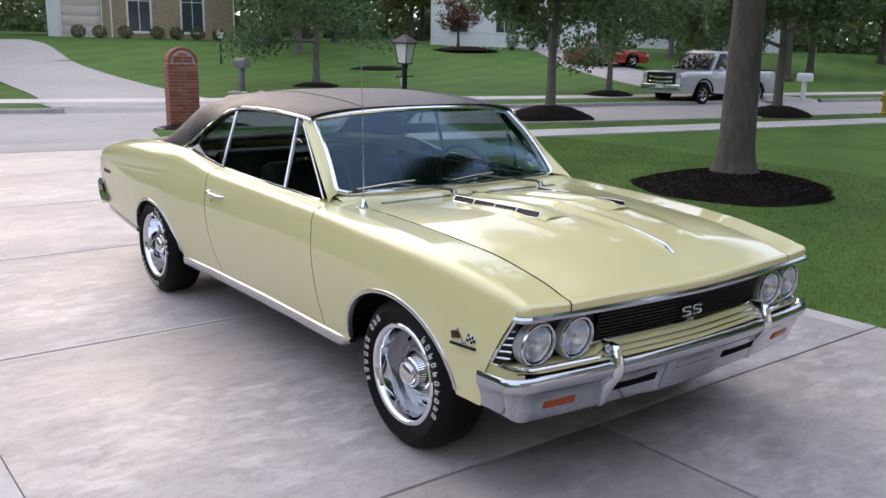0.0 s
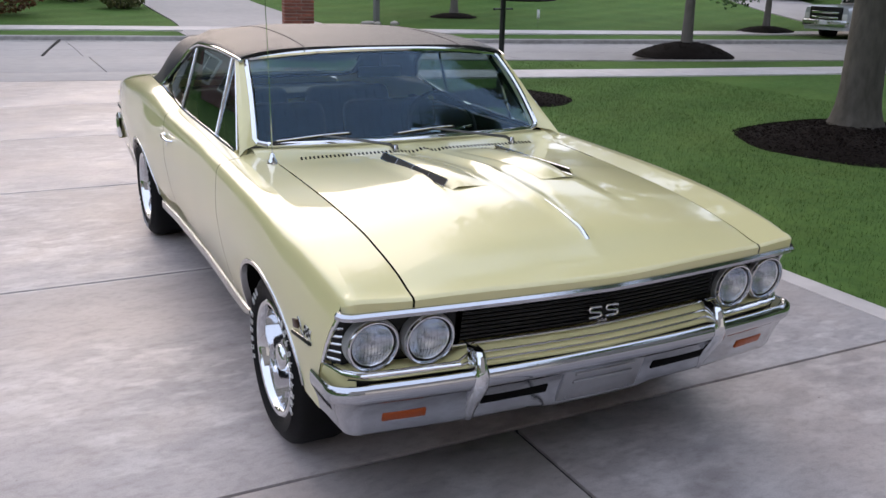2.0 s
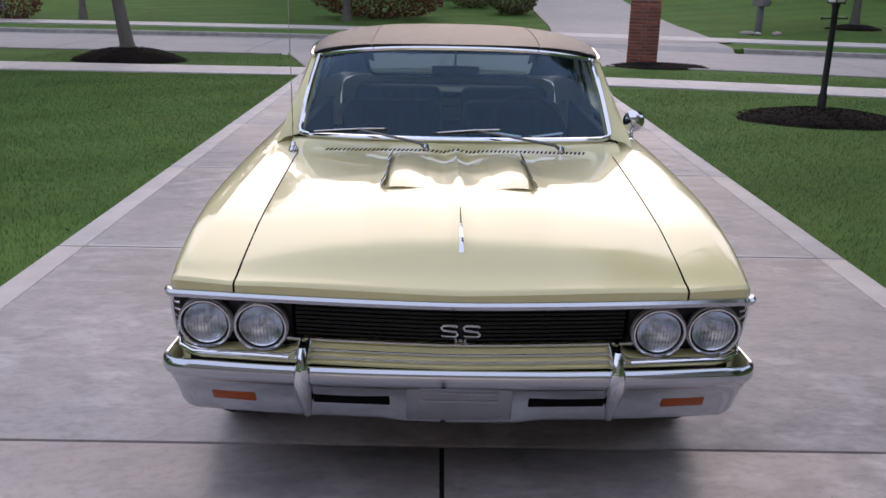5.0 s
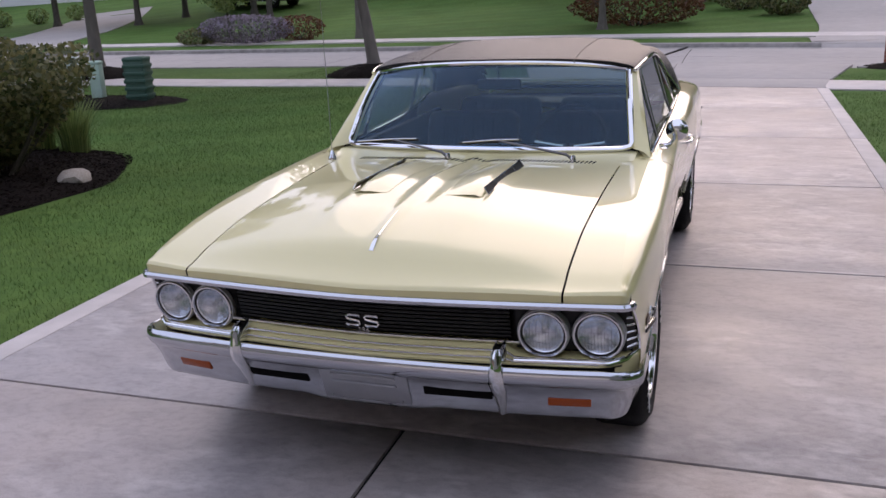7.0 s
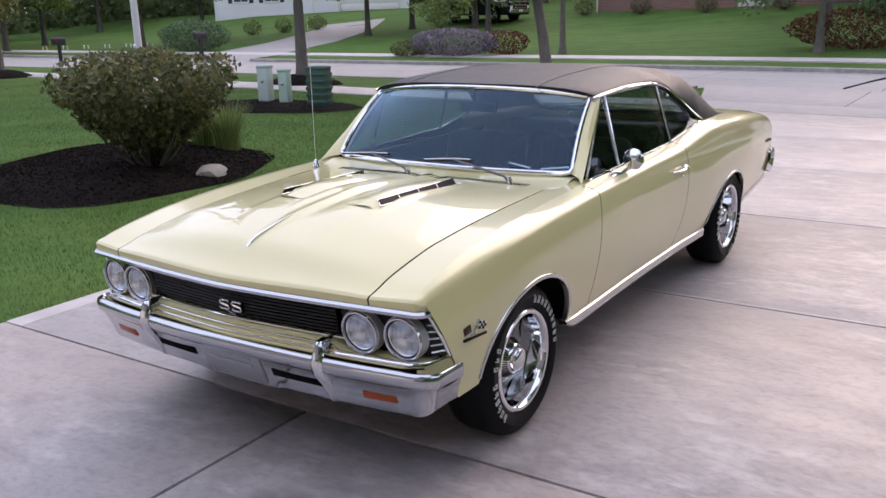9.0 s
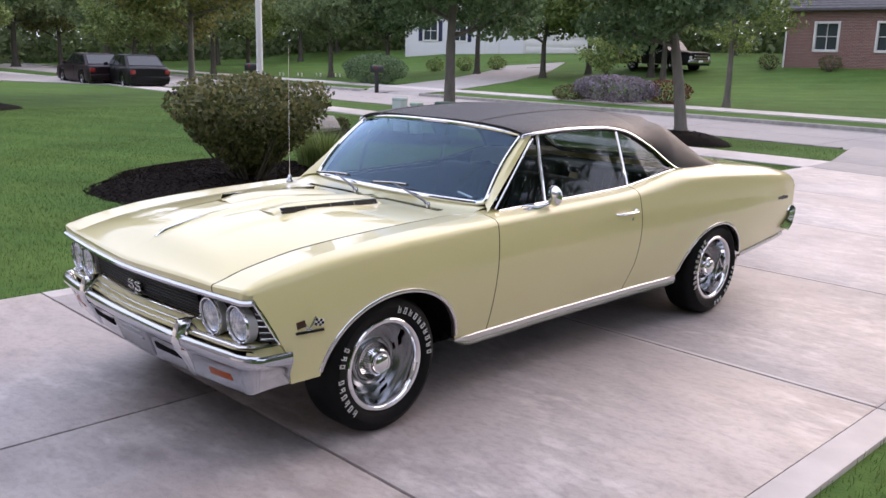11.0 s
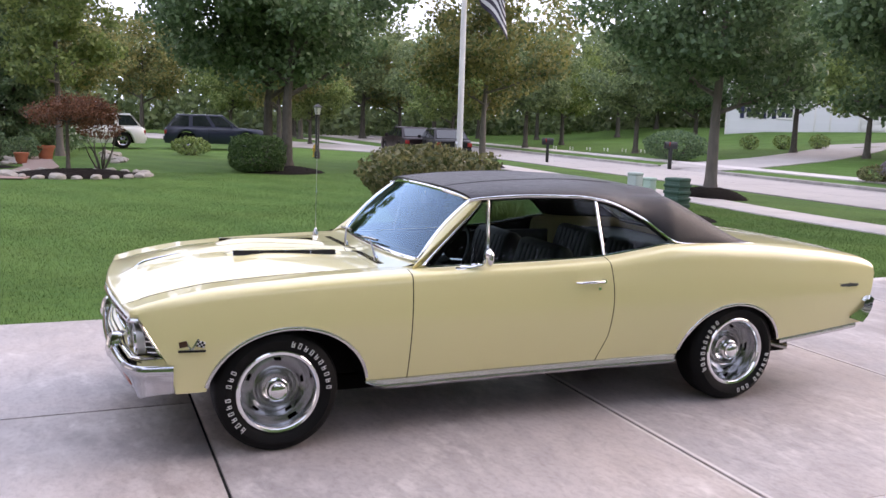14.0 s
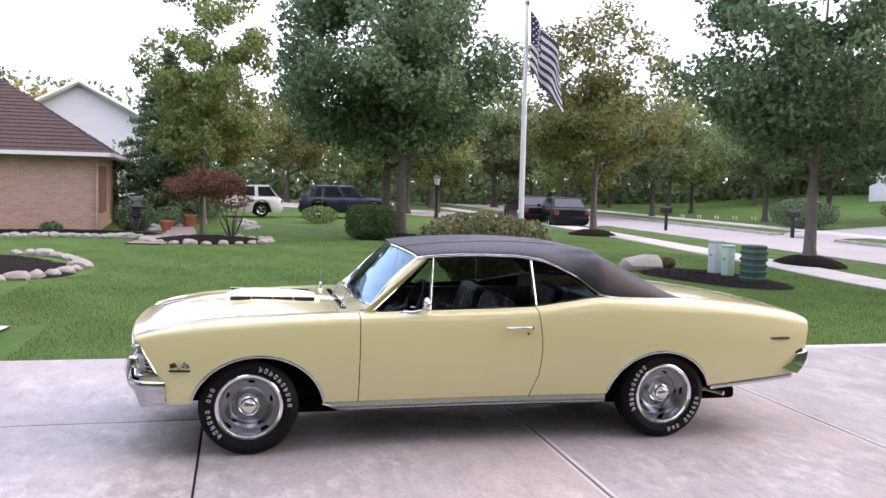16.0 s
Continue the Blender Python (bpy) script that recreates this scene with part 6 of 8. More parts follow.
part("stars", stars, M_FLAGW, flag)

# lamp posts
M_IRON = material("black_iron", (0.012, 0.013, 0.012), 0.5, vary=0.3, scale=10)
M_FROST = material("frosted_lamp_glass", (0.72, 0.72, 0.68), 0.35, vary=0.1, scale=5)


def lamp_post(at, h, label, w=0.04):
    z = ground_z(*at)
    l = thing("lamp_post", (at[0], at[1], z), 20, label, "lamp post")
    part("post", lathe([(w * 1.4, -0.1), (w * 1.4, 0.25), (w, 0.30), (w, h - 0.5), (w * 1.35, h - 0.47), (w * 1.2, h - 0.43)], 18), M_IRON, l)
    part("crossbar", tube([(-0.2, 0, h - 0.62), (0.2, 0, h - 0.62)], 0.012, 8), M_IRON, l)
    for s in (-1, 1):
        part("bar_end", lathe([(0, 0.02), (0.02, 0), (0, -0.02)], 10, None, "x", Matrix.Translation((s * 0.2, 0, h - 0.62))), M_IRON, l)
    a, b, z0, z1 = 0.07, 0.115, h - 0.42, h - 0.12
    for k in range(4):
        r = Matrix.Rotation(k * math.pi / 2, 4, "Z")
        pane = bmesh.new()
        pane.faces.new([pane.verts.new(p) for p in ((-a, -a, z0), (a, -a, z0), (b, -b, z1), (-b, -b, z1))])
        bmesh.ops.transform(pane, matrix=r, verts=pane.verts)
        part("pane", pane, M_FROST, l, "frosted lantern pane", smooth=False)
        part("corner_bar", tube([r @ Vector((a, a, z0)), r @ Vector((b, b, z1))], 0.009, 6), M_IRON, l)
    roof = bmesh.new()
    grid([[(s * q, t * q, zz) for s, t in ((-1, -1), (1, -1), (1, 1), (-1, 1))] for q, zz in ((0.145, z1 - 0.015), (0.15, z1 + 0.005), (0.07, z1 + 0.075), (0.05, z1 + 0.10), (0.02, z1 + 0.115))], True, roof)
    part("lantern_roof", roof, M_IRON, l, smooth=False)
    part("lantern_floor", boxed((-a - 0.01, -a - 0.01, z0 - 0.02), (a + 0.01, a + 0.01, z0), 0.004), M_IRON, l)
    part("finial", lathe([(0.012, z1 + 0.11), (0.02, z1 + 0.135), (0.008, z1 + 0.15), (0, z1 + 0.165)], 12), M_IRON, l)
    return l


lamp_post((4.96, 8.42), 1.86, "black iron lamp post with frosted lantern in mulch")
mulch_bed(ellipse(1.05, 0.85), (4.8, 8.05), 0.10, 1600, 18)
lamp_post((-30.2, 8.15), 2.2, "black iron lamp post by the side street", 0.085)
lamp_post((13.82, 35.74), 1.55, "slim black lamp post in the far lawn")

# brick letterbox pillar with an arched head, each brick laid
M_BRICK = material("red_brick", (0.24, 0.075, 0.05), 0.9, vary=0.6, scale=20, bump=0.5, bump_scale=60, colour2=(0.33, 0.12, 0.08))
obi = M_BRICK.node_tree.nodes.new("ShaderNodeObjectInfo")
hsv = M_BRICK.node_tree.nodes.new("ShaderNodeHueSaturation")
rng = M_BRICK.node_tree.nodes.new("ShaderNodeMapRange")
rng.inputs[3].default_value, rng.inputs[4].default_value = 0.65, 1.3
pb = M_BRICK.node_tree.nodes["Principled BSDF"]
src = pb.inputs["Base Color"].links[0].from_socket
M_BRICK.node_tree.links.new(obi.outputs["Random"], rng.inputs[0])
M_BRICK.node_tree.links.new(rng.outputs[0], hsv.inputs["Value"])
M_BRICK.node_tree.links.new(src, hsv.inputs["Color"])
M_BRICK.node_tree.links.new(hsv.outputs[0], pb.inputs["Base Color"])
M_MORTAR = material("pale_mortar", (0.42, 0.38, 0.34), 0.95, vary=0.5, scale=20, bump=0.3)
PW, SPRING = 0.30, 1.30
pillar = thing("brick_pillar", (4.09, 15.3, -0.04), -12, "red brick letterbox pillar with arched top", "letterbox pillar")
core = bmesh.new()
box(core, (-PW + 0.008, -PW + 0.008, -0.1), (PW - 0.008, PW - 0.008, SPRING))
arch = [(PW - 0.01) * Vector((math.cos(a), 0, math.sin(a))) for a in steps(0, math.pi, 17)]
grid([[(p.x, y, SPRING + p.z) for p in arch] for y in (-PW + 0.008, PW - 0.008)], bm=core)
for y in (-PW + 0.008, PW - 0.008):
    core.faces.new([core.verts.new((p.x, y, SPRING + p.z)) for p in arch])
part("core", core, M_MORTAR, pillar, "pale mortar", smooth=False)
BRICK = part("brick", boxed((-0.095, -0.045, -0.0285), (0.095, 0.045, 0.0285), 0.004), M_BRICK, pillar)
HALF = part("brick", boxed((-0.045, -0.045, -0.0285), (0.045, 0.045, 0.0285), 0.004), M_BRICK, pillar)
rb = random.Random(4)
for c in range(19):
    z = 0.03 + c * 0.0675
    for side in range(4):
        r = Matrix.Rotation(side * math.pi / 2, 4, "Z")
        shift = 0 if c % 2 == 0 else -0.10
        for k in range(3):
            x = -0.2 + 0.2 * k + (0.05 if c % 2 else -0.05)
            x = max(-PW + 0.095, min(PW - 0.195 if False else PW - 0.095, x))
            again(BRICK, r @ pose(x + 0.0, -PW + 0.043 + rb.uniform(-0.002, 0.002), z, 0, 0, rb.uniform(-0.6, 0.6)))
for k in range(15):
    a = math.pi * (k + 0.5) / 15
    for y in (-0.2, 0.0, 0.2):
        again(BRICK, Matrix.Translation((math.cos(a) * (PW - 0.0285), y, SPRING + math.sin(a) * (PW - 0.0285))) @ Matrix.Rotation(math.pi / 2 - a, 4, "Y") @ Matrix.Rotation(math.pi / 2, 4, "Z"))
for c in range(4):
    z = SPRING + 0.03 + c * 0.0675
    half = math.sqrt(max(0.0, (PW - 0.07) ** 2 - (z + 0.03 - SPRING) ** 2))
    for s in (-1, 1):
        for x in ([-0.1, 0.1] if half > 0.19 else [0.0]) if half > 0.09 else []:
            again(BRICK if half > 0.1 else HALF, pose(x, s * (PW - 0.046), z))
BRICK.matrix_basis, HALF.matrix_basis = pose(-0.2, -PW + 0.043, 0.0), pose(0, -PW + 0.043, 0.0)
part("letterbox_door", boxed((-0.09, PW - 0.01, 0.95), (0.09, PW + 0.012, 1.2), 0.01), M_IRON, pillar)
mulch_bed(ellipse(1.0, 0.6), (4.3, 14.6), 0.06, 400, 19)


def letterbox(at, h, mat, label, rz=0):
    l = thing("letterbox", (at[0], at[1], ground_z(*at)), rz, label, "letterbox")
    part("post", boxed((-0.09, -0.07, -0.1), (0.09, 0.07, h - 0.3), 0.02), mat, l)
    rows = []
    for y in (-0.26, 0.26):
        rows.append([(-0.13, y, h - 0.32)] + [(-0.13 * math.cos(a), y, h - 0.14 + 0.13 * math.sin(a)) for a in steps(0, math.pi, 11)] + [(0.13, y, h - 0.32)])
    bm = grid(rows, True)
    for r in rows:
        bm.faces.new([bm.verts.new(p) for p in r])
    part("box", bm, mat, l)
    part("door", boxed((-0.11, -0.275, h - 0.30), (0.11, -0.26, h - 0.06), 0.02), mat, l)
    part("signal_arm", boxed((0.13, -0.1, h - 0.2), (0.142, -0.06, h - 0.02), 0.004), M_RED, l)
    return l


M_GREYPL = material("grey_plastic", (0.17, 0.165, 0.16), 0.55, vary=0.2)
letterbox((9.64, 24.46), 1.12, M_GREYPL, "grey plastic letterbox on a wide post", 15)
stone(9.12, 23.87, 0.16, 2), stone(9.37, 23.67, 0.12, 3), stone(9.97, 23.75, 0.14, 1)
letterbox((28.3, 15.72), 1.0, M_WHITE, "white letterbox on a post by a driveway", 10)
letterbox((-31.0, 19.3), 1.05, M_IRON, "black letterbox on a post", -30)
letterbox((-26.7, 23.0), 1.1, M_IRON, "black letterbox on a post", -20)
M_YEL = material("yellow_hydrant_paint", (0.55, 0.36, 0.03), 0.5, vary=0.3, scale=8)


def hydrant(at, label):
    h = thing("fire_hydrant", (at[0], at[1], ground_z(*at)), 30, label, "fire hydrant")
    part("barrel", lathe([(0.15, -0.05), (0.15, 0.05), (0.10, 0.07), (0.10, 0.50), (0.14, 0.52), (0.14, 0.56), (0.11, 0.58), (0.10, 0.66), (0.05, 0.72), (0.03, 0.73), (0.03, 0.78), (0, 0.78)], 20), M_YEL, h)
    for a in (0, 90, 180):
        part("outlet", lathe([(0.055, 0.10), (0.055, 0.17), (0.03, 0.18), (0.0, 0.18)], 14, None, "x", Matrix.Rotation(radians(a), 4, "Z") @ Matrix.Translation((0, 0, 0.42))), M_YEL, h)
    return h


hydrant((23.13, 10.01), "yellow fire hydrant on the grass strip")
hydrant((-31.6, 8.4), "yellow fire hydrant near a lamp post").scale = (0.7, 0.7, 0.7)
sg = thing("yard_sign", (13.9, 21.43, ground_z(13.9, 21.43)), 20, "small white yard sign on a stake", "yard sign")
part("board", boxed((-0.07, -0.005, 0.35), (0.07, 0.005, 0.62), 0.003), M_WHITE, sg)
part("stake", boxed((-0.01, -0.006, -0.1), (0.01, 0.006, 0.36)), M_DULL, sg)

# ---- vehicles in the street ----
M_SILVER = material("silver_truck_paint", (0.52, 0.53, 0.55), 0.3, 0.4, coat=0.8)
M_NAVYP = material("dark_blue_car_paint", (0.008, 0.013, 0.032), 0.35, coat=0.3)
M_WHITEP = material("white_car_paint", (0.7, 0.7, 0.68), 0.3, coat=0.8)
M_BLACKP = material("black_car_paint", (0.004, 0.004, 0.005), 0.4, spec=0.3)
M_REDP = material("red_car_paint", (0.35, 0.025, 0.02), 0.3, coat=1.0)
M_DGLASS = material("dark_vehicle_glass", (0.015, 0.02, 0.022), 0.05, spec=0.8)


def vehicle(name, at, rz, L, W, belt, H, cabin, mat, label, clear=0.22, wr=0.33, bed=None, z=None):
    """A road vehicle: body, glasshouse (front foot, front top, rear top, rear foot along its length), wheels, lamps."""
    v = thing(name, (at[0], at[1], ground_z(*at) if z is None else z), rz, label, "vehicle")
    hw, wb = W / 2, L * 0.29
    top = curve_of((-L / 2, belt * (0.93 if bed else 0.80)), (-L / 2 + 0.25, belt * (0.98 if bed else 0.93)), (cabin[0], belt), (cabin[3], belt * 1.0), (L / 2 - 0.1, belt * 0.98), (L / 2, belt * 0.9))
    rows = []
    for y in steps(-L / 2, L / 2, 60):
        e = max(0.0, (abs(y) - L / 2 + 0.5) / 0.5)
        w = hw * (1 - 0.10 * e ** 2)
        zt = top(y)
        arch = clear
        for wy in (-wb, wb):
            d = abs(y - wy)
            if d < wr + 0.07:
                arch = max(arch, wr + math.sqrt((wr + 0.07) ** 2 - d * d))
        arch = min(arch, zt - 0.1)
        half = [(w * 0.94, arch), (w, arch + (zt - arch) * 0.25), (w, arch + (zt - arch) * 0.6), (w * 0.975, zt - 0.06), (w * 0.93, zt - 0.01), (w * 0.6, zt + 0.012), (0, zt + 0.02)]
        rows.append([(x, y, zz) for x, zz in half] + [(-x, y, zz) for x, zz in half[-2::-1]])
    bm = grid(rows)
    for r in (rows[0], rows[-1]):
        bm.faces.new([bm.verts.new(p) for p in r])
    part("body", bm, mat, v)
    part("underbody", boxed((-hw * 0.85, -L / 2 + 0.2, clear), (hw * 0.85, L / 2 - 0.2, belt * 0.7)), M_DARK, v)
    a, b, c, d = cabin
    tw = hw * 0.76
    rows = []
    for t in steps(0, 1, 7):
        q = t if t < 0.99 else 1
        w = hw * 0.94 + (tw - hw * 0.94) * q
        rows.append([(s * w * k, y0 + (y1 - y0) * q, belt - 0.02 + (H - belt + 0.02) * q - (0.03 * q if abs(k) == 1 else 0)) for s, k, y0, y1 in ((1, 1, a, b), (1, 0.5, a - 0.06, b - 0.04), (-1, 0.5, a - 0.06, b - 0.04), (-1, 1, a, b), (-1, 1, d, c), (-1, 0.5, d + 0.03, c + 0.02), (1, 0.5, d + 0.03, c + 0.02), (1, 1, d, c))])
    bm = grid(rows, True)
    bm.faces.new([bm.verts.new(p) for p in rows[-1]])
    part("cabin", bm, mat, v)

    def pane(nm, pts, parent=v):
        bm = bmesh.new()
        bm.faces.new([bm.verts.new(p) for p in pts])
        part(nm, bm, M_DGLASS, parent, "dark glass", smooth=False)
    lo, hi = 0.12, 0.86
    def cab(y0, y1, q, s, off=0.012):
        w = hw * 0.94 + (tw - hw * 0.94) * q + off
        return (s * w, y0 + (y1 - y0) * q, belt - 0.02 + (H - belt + 0.02) * q)
    for s in (1, -1):
        n = 3 if (d - a) > 2.6 else 2
        fy = [k / n for k in range(n + 1)]
        for k in range(n):
            def col(f, q):
                return cab(a + (d - a) * f, b + (c - b) * f, q, s)
            f0, f1 = fy[k] + 0.035, fy[k + 1] - 0.02
            pane("side_window", [col(f0, lo), col(f1, lo), col(f1, hi), col(f0 + 0.02, hi)])
        for wy in (-wb, wb):
            w = part("wheel", lathe([(0.0, -0.1), (wr * 0.6, -0.1), (wr * 0.95, -0.1), (wr, -0.07), (wr, 0.07), (wr * 0.95, 0.1), (wr * 0.64, 0.1), (wr * 0.6, 0.06)], 28, None, "x"), M_RUBBER, v, m=pose(s * (hw - 0.12), wy, wr, 0, 0, 0 if s > 0 else 180))
            part("rim", lathe([(wr * 0.62, 0.085), (wr * 0.58, 0.07), (wr * 0.45, 0.05), (wr * 0.2, 0.075), (0, 0.08)], 20, None, "x"), M_WHEEL, w)
            # dark blocks laid on the closed rim stand in for shaded spoke openings
            for k in range(5):
                part("spoke_gap", boxed((0.066, -0.035, wr * 0.26), (0.07, 0.035, wr * 0.5), 0.0, Matrix.Rotation(k * 1.2566, 4, "X")), M_DARK, w)
        part("wing_mirror", boxed((s * (hw + 0.02) - 0.02, a + 0.28, belt - 0.02), (s * (hw + 0.16), a + 0.38, belt + 0.14), 0.03), mat, v)
        part("headlight", boxed((s * hw * 0.72 - 0.17, -L / 2 - 0.012, belt * 0.62), (s * hw * 0.72 + 0.13, -L / 2 + 0.2, belt * 0.78), 0.03), M_FROST, v)
        part("tail_lamp", boxed((s * hw * 0.80 - 0.12, L / 2 - 0.12, belt * 0.66), (s * hw * 0.80 + 0.10, L / 2 + 0.015, belt * 0.86), 0.02), M_RED, v)
        part("door_handle", boxed((s * hw - 0.01, a + 1.1, belt * 0.88), (s * hw + 0.025, a + 1.28, belt * 0.91), 0.008), mat, v)
        part("door_seam", tube([(s * (hw + 0.001), a + 1.35, clear + 0.15), (s * (hw + 0.001), a + 1.35, belt - 0.05)], 0.006, 4), M_DARK, v)
    def fore(q, k, y0, y1, off):
        w = (hw * 0.94 + (tw - hw * 0.94) * q) * k
        return (w, y0 + (y1 - y0) * q + off, belt - 0.02 + (H - belt + 0.02) * q)
    pane("windscreen", [fore(0.1, -0.9, a, b, -0.10), fore(0.1, 0.9, a, b, -0.10), fore(0.88, 0.9, a, b, -0.09), fore(0.88, -0.9, a, b, -0.09)])
    pane("rear_screen", [fore(0.14, -0.86, d, c, 0.06), fore(0.14, 0.86, d, c, 0.06), fore(0.85, 0.86, d, c, 0.05), fore(0.85, -0.86, d, c, 0.05)])
    part("grille", boxed((-hw * (0.66 if bed else 0.52), -L / 2 - (0.05 if bed else 0.01), belt * 0.52), (hw * (0.66 if bed else 0.52), -L / 2 + 0.1, belt * (0.95 if bed else 0.76)), 0.03), M_BLACK, v)
    part("front_bumper", boxed((-hw * 0.92, -L / 2 - 0.08, clear + 0.1), (hw * 0.92, -L / 2 + 0.2, clear + 0.32), 0.05), M_DULL if bed else mat, v)
    part("rear_bumper", boxed((-hw * 0.92, L / 2 - 0.2, clear + 0.1), (hw * 0.92, L / 2 + 0.06, clear + 0.34), 0.05), M_DULL if bed else mat, v)
    part("plate", boxed((-0.16, -L / 2 - 0.09, clear + 0.17), (0.16, -L / 2 - 0.07, clear + 0.28)), M_WHITE, v)
    if bed:
        for z0, z1 in ((0.64, 0.70), (0.77, 0.83)):
            part("grille_bar", boxed((-hw * 0.55, -L / 2 - 0.065, belt * z0), (hw * 0.55, -L / 2, belt * z1), 0.01), M_CHROME, v)
        part("bed_floor", boxed((-hw * 0.85, bed, belt + 0.012), (hw * 0.85, L / 2 - 0.12, belt + 0.03)), M_DARK, v)
        for s in (1, -1):
            part("running_board", boxed((s * hw - 0.06, -wb + 0.6, 0.36), (s * hw + 0.06, wb - 0.6, 0.41), 0.015), M_CHROME, v)
            part("flare", tube([(s * hw * 0.995, -wb + 0.48 * math.cos(t), 0.42 + 0.46 * math.sin(t)) for t in steps(0, math.pi, 12)], 0.03, 6), M_DARK, v)
    return v


vehicle("pickup_truck", (24.6, 17.2), -92.0, 5.3, 1.92, 1.15, 1.84, (-1.13, -0.55, 0.6, 0.72), M_SILVER, "silver extended-cab pickup truck parked at the kerb", 0.39, 0.36, 0.78, -0.13)
vehicle("parked_suv", (-37.6, 5.15), 174, 4.6, 1.9, 0.98, 1.58, (-1.0, -0.25, 1.75, 2.2), M_NAVYP, "dark blue sport utility car on a side street", 0.24, 0.36, z=0.02)
vehicle("parked_suv", (-37.2, -0.45), 4, 4.62, 1.86, 0.96, 1.55, (-1.0, -0.25, 1.7, 2.15), M_WHITEP, "white sport utility car parked behind small trees", 0.24, 0.36, z=0.0)
vehicle("parked_sedan", (-37.0, 14.6), 266, 4.6, 1.8, 0.92, 1.42, (-0.95, -0.2, 1.1, 1.85), material("dark_maroon_paint", (0.014, 0.006, 0.008), 0.4, spec=0.3), "dark maroon sedan parked on the side street", 0.2, 0.32, z=-0.12)
vehicle("parked_sedan", (-34.2, 15.3), 262, 4.6, 1.8, 0.92, 1.42, (-0.95, -0.2, 1.1, 1.85), M_BLACKP, "glossy black sedan parked on the side street", 0.2, 0.32, z=-0.12)
vehicle("parked_pickup", (-24.2, 42.0), 80, 5.2, 1.9, 1.1, 1.78, (-1.0, -0.45, 0.9, 1.1), M_BLACKP, "black pickup parked by a far house", 0.36, 0.38, 1.2)
vehicle("parked_sedan", (35.63, 32.51), 62, 4.5, 1.8, 0.9, 1.36, (-0.9, -0.2, 1.0, 1.7), M_REDP, "red coupe parked on a far driveway", 0.2, 0.32)

# ---- houses ----
M_SIDING = material("white_siding", (0.72, 0.72, 0.72), 0.6, vary=0.12, scale=2, bump=0.25, bump_scale=6, stretch=(0.02, 0.02, 1))
M_STONEW = material("tan_ledge_stone", (0.40, 0.31, 0.20), 0.9, vary=0.9, scale=3.2, bump=0.8, bump_scale=5, stretch=(1, 1, 4.5), colour2=(0.22, 0.165, 0.11))
def brick_wall(name, one, two, mortar):
    """Running-bond brickwork for walls that stay far off: courses along x + y, height z."""
    m = material(name, one, 0.9, bump=0.4, bump_scale=40)
    nt, bs = m.node_tree, m.node_tree.nodes["Principled BSDF"]
    tc, sp, ad, cb, br = (nt.nodes.new(k) for k in ("ShaderNodeTexCoord", "ShaderNodeSeparateXYZ", "ShaderNodeMath", "ShaderNodeCombineXYZ", "ShaderNodeTexBrick"))
    nt.links.new(tc.outputs["Object"], sp.inputs[0])
    nt.links.new(sp.outputs[0], ad.inputs[0])
    nt.links.new(sp.outputs[1], ad.inputs[1])
    nt.links.new(ad.outputs[0], cb.inputs[0])
    nt.links.new(sp.outputs[2], cb.inputs[1])
    nt.links.new(cb.outputs[0], br.inputs["Vector"])
    for key, col in (("Color1", one), ("Color2", two), ("Mortar", mortar)):
        br.inputs[key].default_value = (*col, 1)
    for key, v in (("Scale", 1.0), ("Mortar Size", 0.008), ("Brick Width", 0.22), ("Row Height", 0.075)):
        br.inputs[key].default_value = v
    nt.links.new(br.outputs["Color"], bs.inputs["Base Color"])
    return m


M_TAN = brick_wall("tan_brick_wall", (0.50, 0.30, 0.205), (0.39, 0.23, 0.155), (0.48, 0.40, 0.34))
M_REDW = brick_wall("red_brick_wall", (0.27, 0.125, 0.10), (0.20, 0.085, 0.07), (0.36, 0.30, 0.27))
M_SHINGLE = material("brown_shingles", (0.085, 0.048, 0.04), 0.95, vary=0.8, scale=4, bump=0.9, bump_scale=7, stretch=(1, 1, 5), colour2=(0.05, 0.03, 0.026))
M_SHINGLE2 = material("grey_shingles", (0.13, 0.125, 0.13), 0.95, vary=0.6, scale=4, bump=0.7, bump_scale=7, stretch=(1, 1, 5))
M_TRIM = material("white_trim_paint", (0.74, 0.72, 0.68), 0.5, vary=0.1, scale=3)
M_DOORP = material("cream_garage_door", (0.60, 0.52, 0.45), 0.5, vary=0.1, scale=2)
M_PANE = material("house_window_glass", (0.05, 0.065, 0.07), 0.05, spec=0.8)
M_CURTAIN = material("grey_curtain", (0.22, 0.25, 0.26), 0.8, vary=0.5, scale=6, stretch=(6, 6, 0.1))


def courses(bm, x0, x1, y, z0, z1, step, proud=0.014):
    """Lapped boards on a wall face."""
    z = z0
    while z < z1 - 0.01:
        t = min(step, z1 - z)
        for p in (((x0, y - proud, z), (x1, y - proud, z), (x1, y - 0.002, z + t), (x0, y - 0.002, z + t)),):
            bm.faces.new([bm.verts.new(q) for q in p])
        bm.faces.new([bm.verts.new(q) for q in ((x0, y - proud, z), (x0, y, z), (x1, y, z), (x1, y - proud, z))])
        z += step


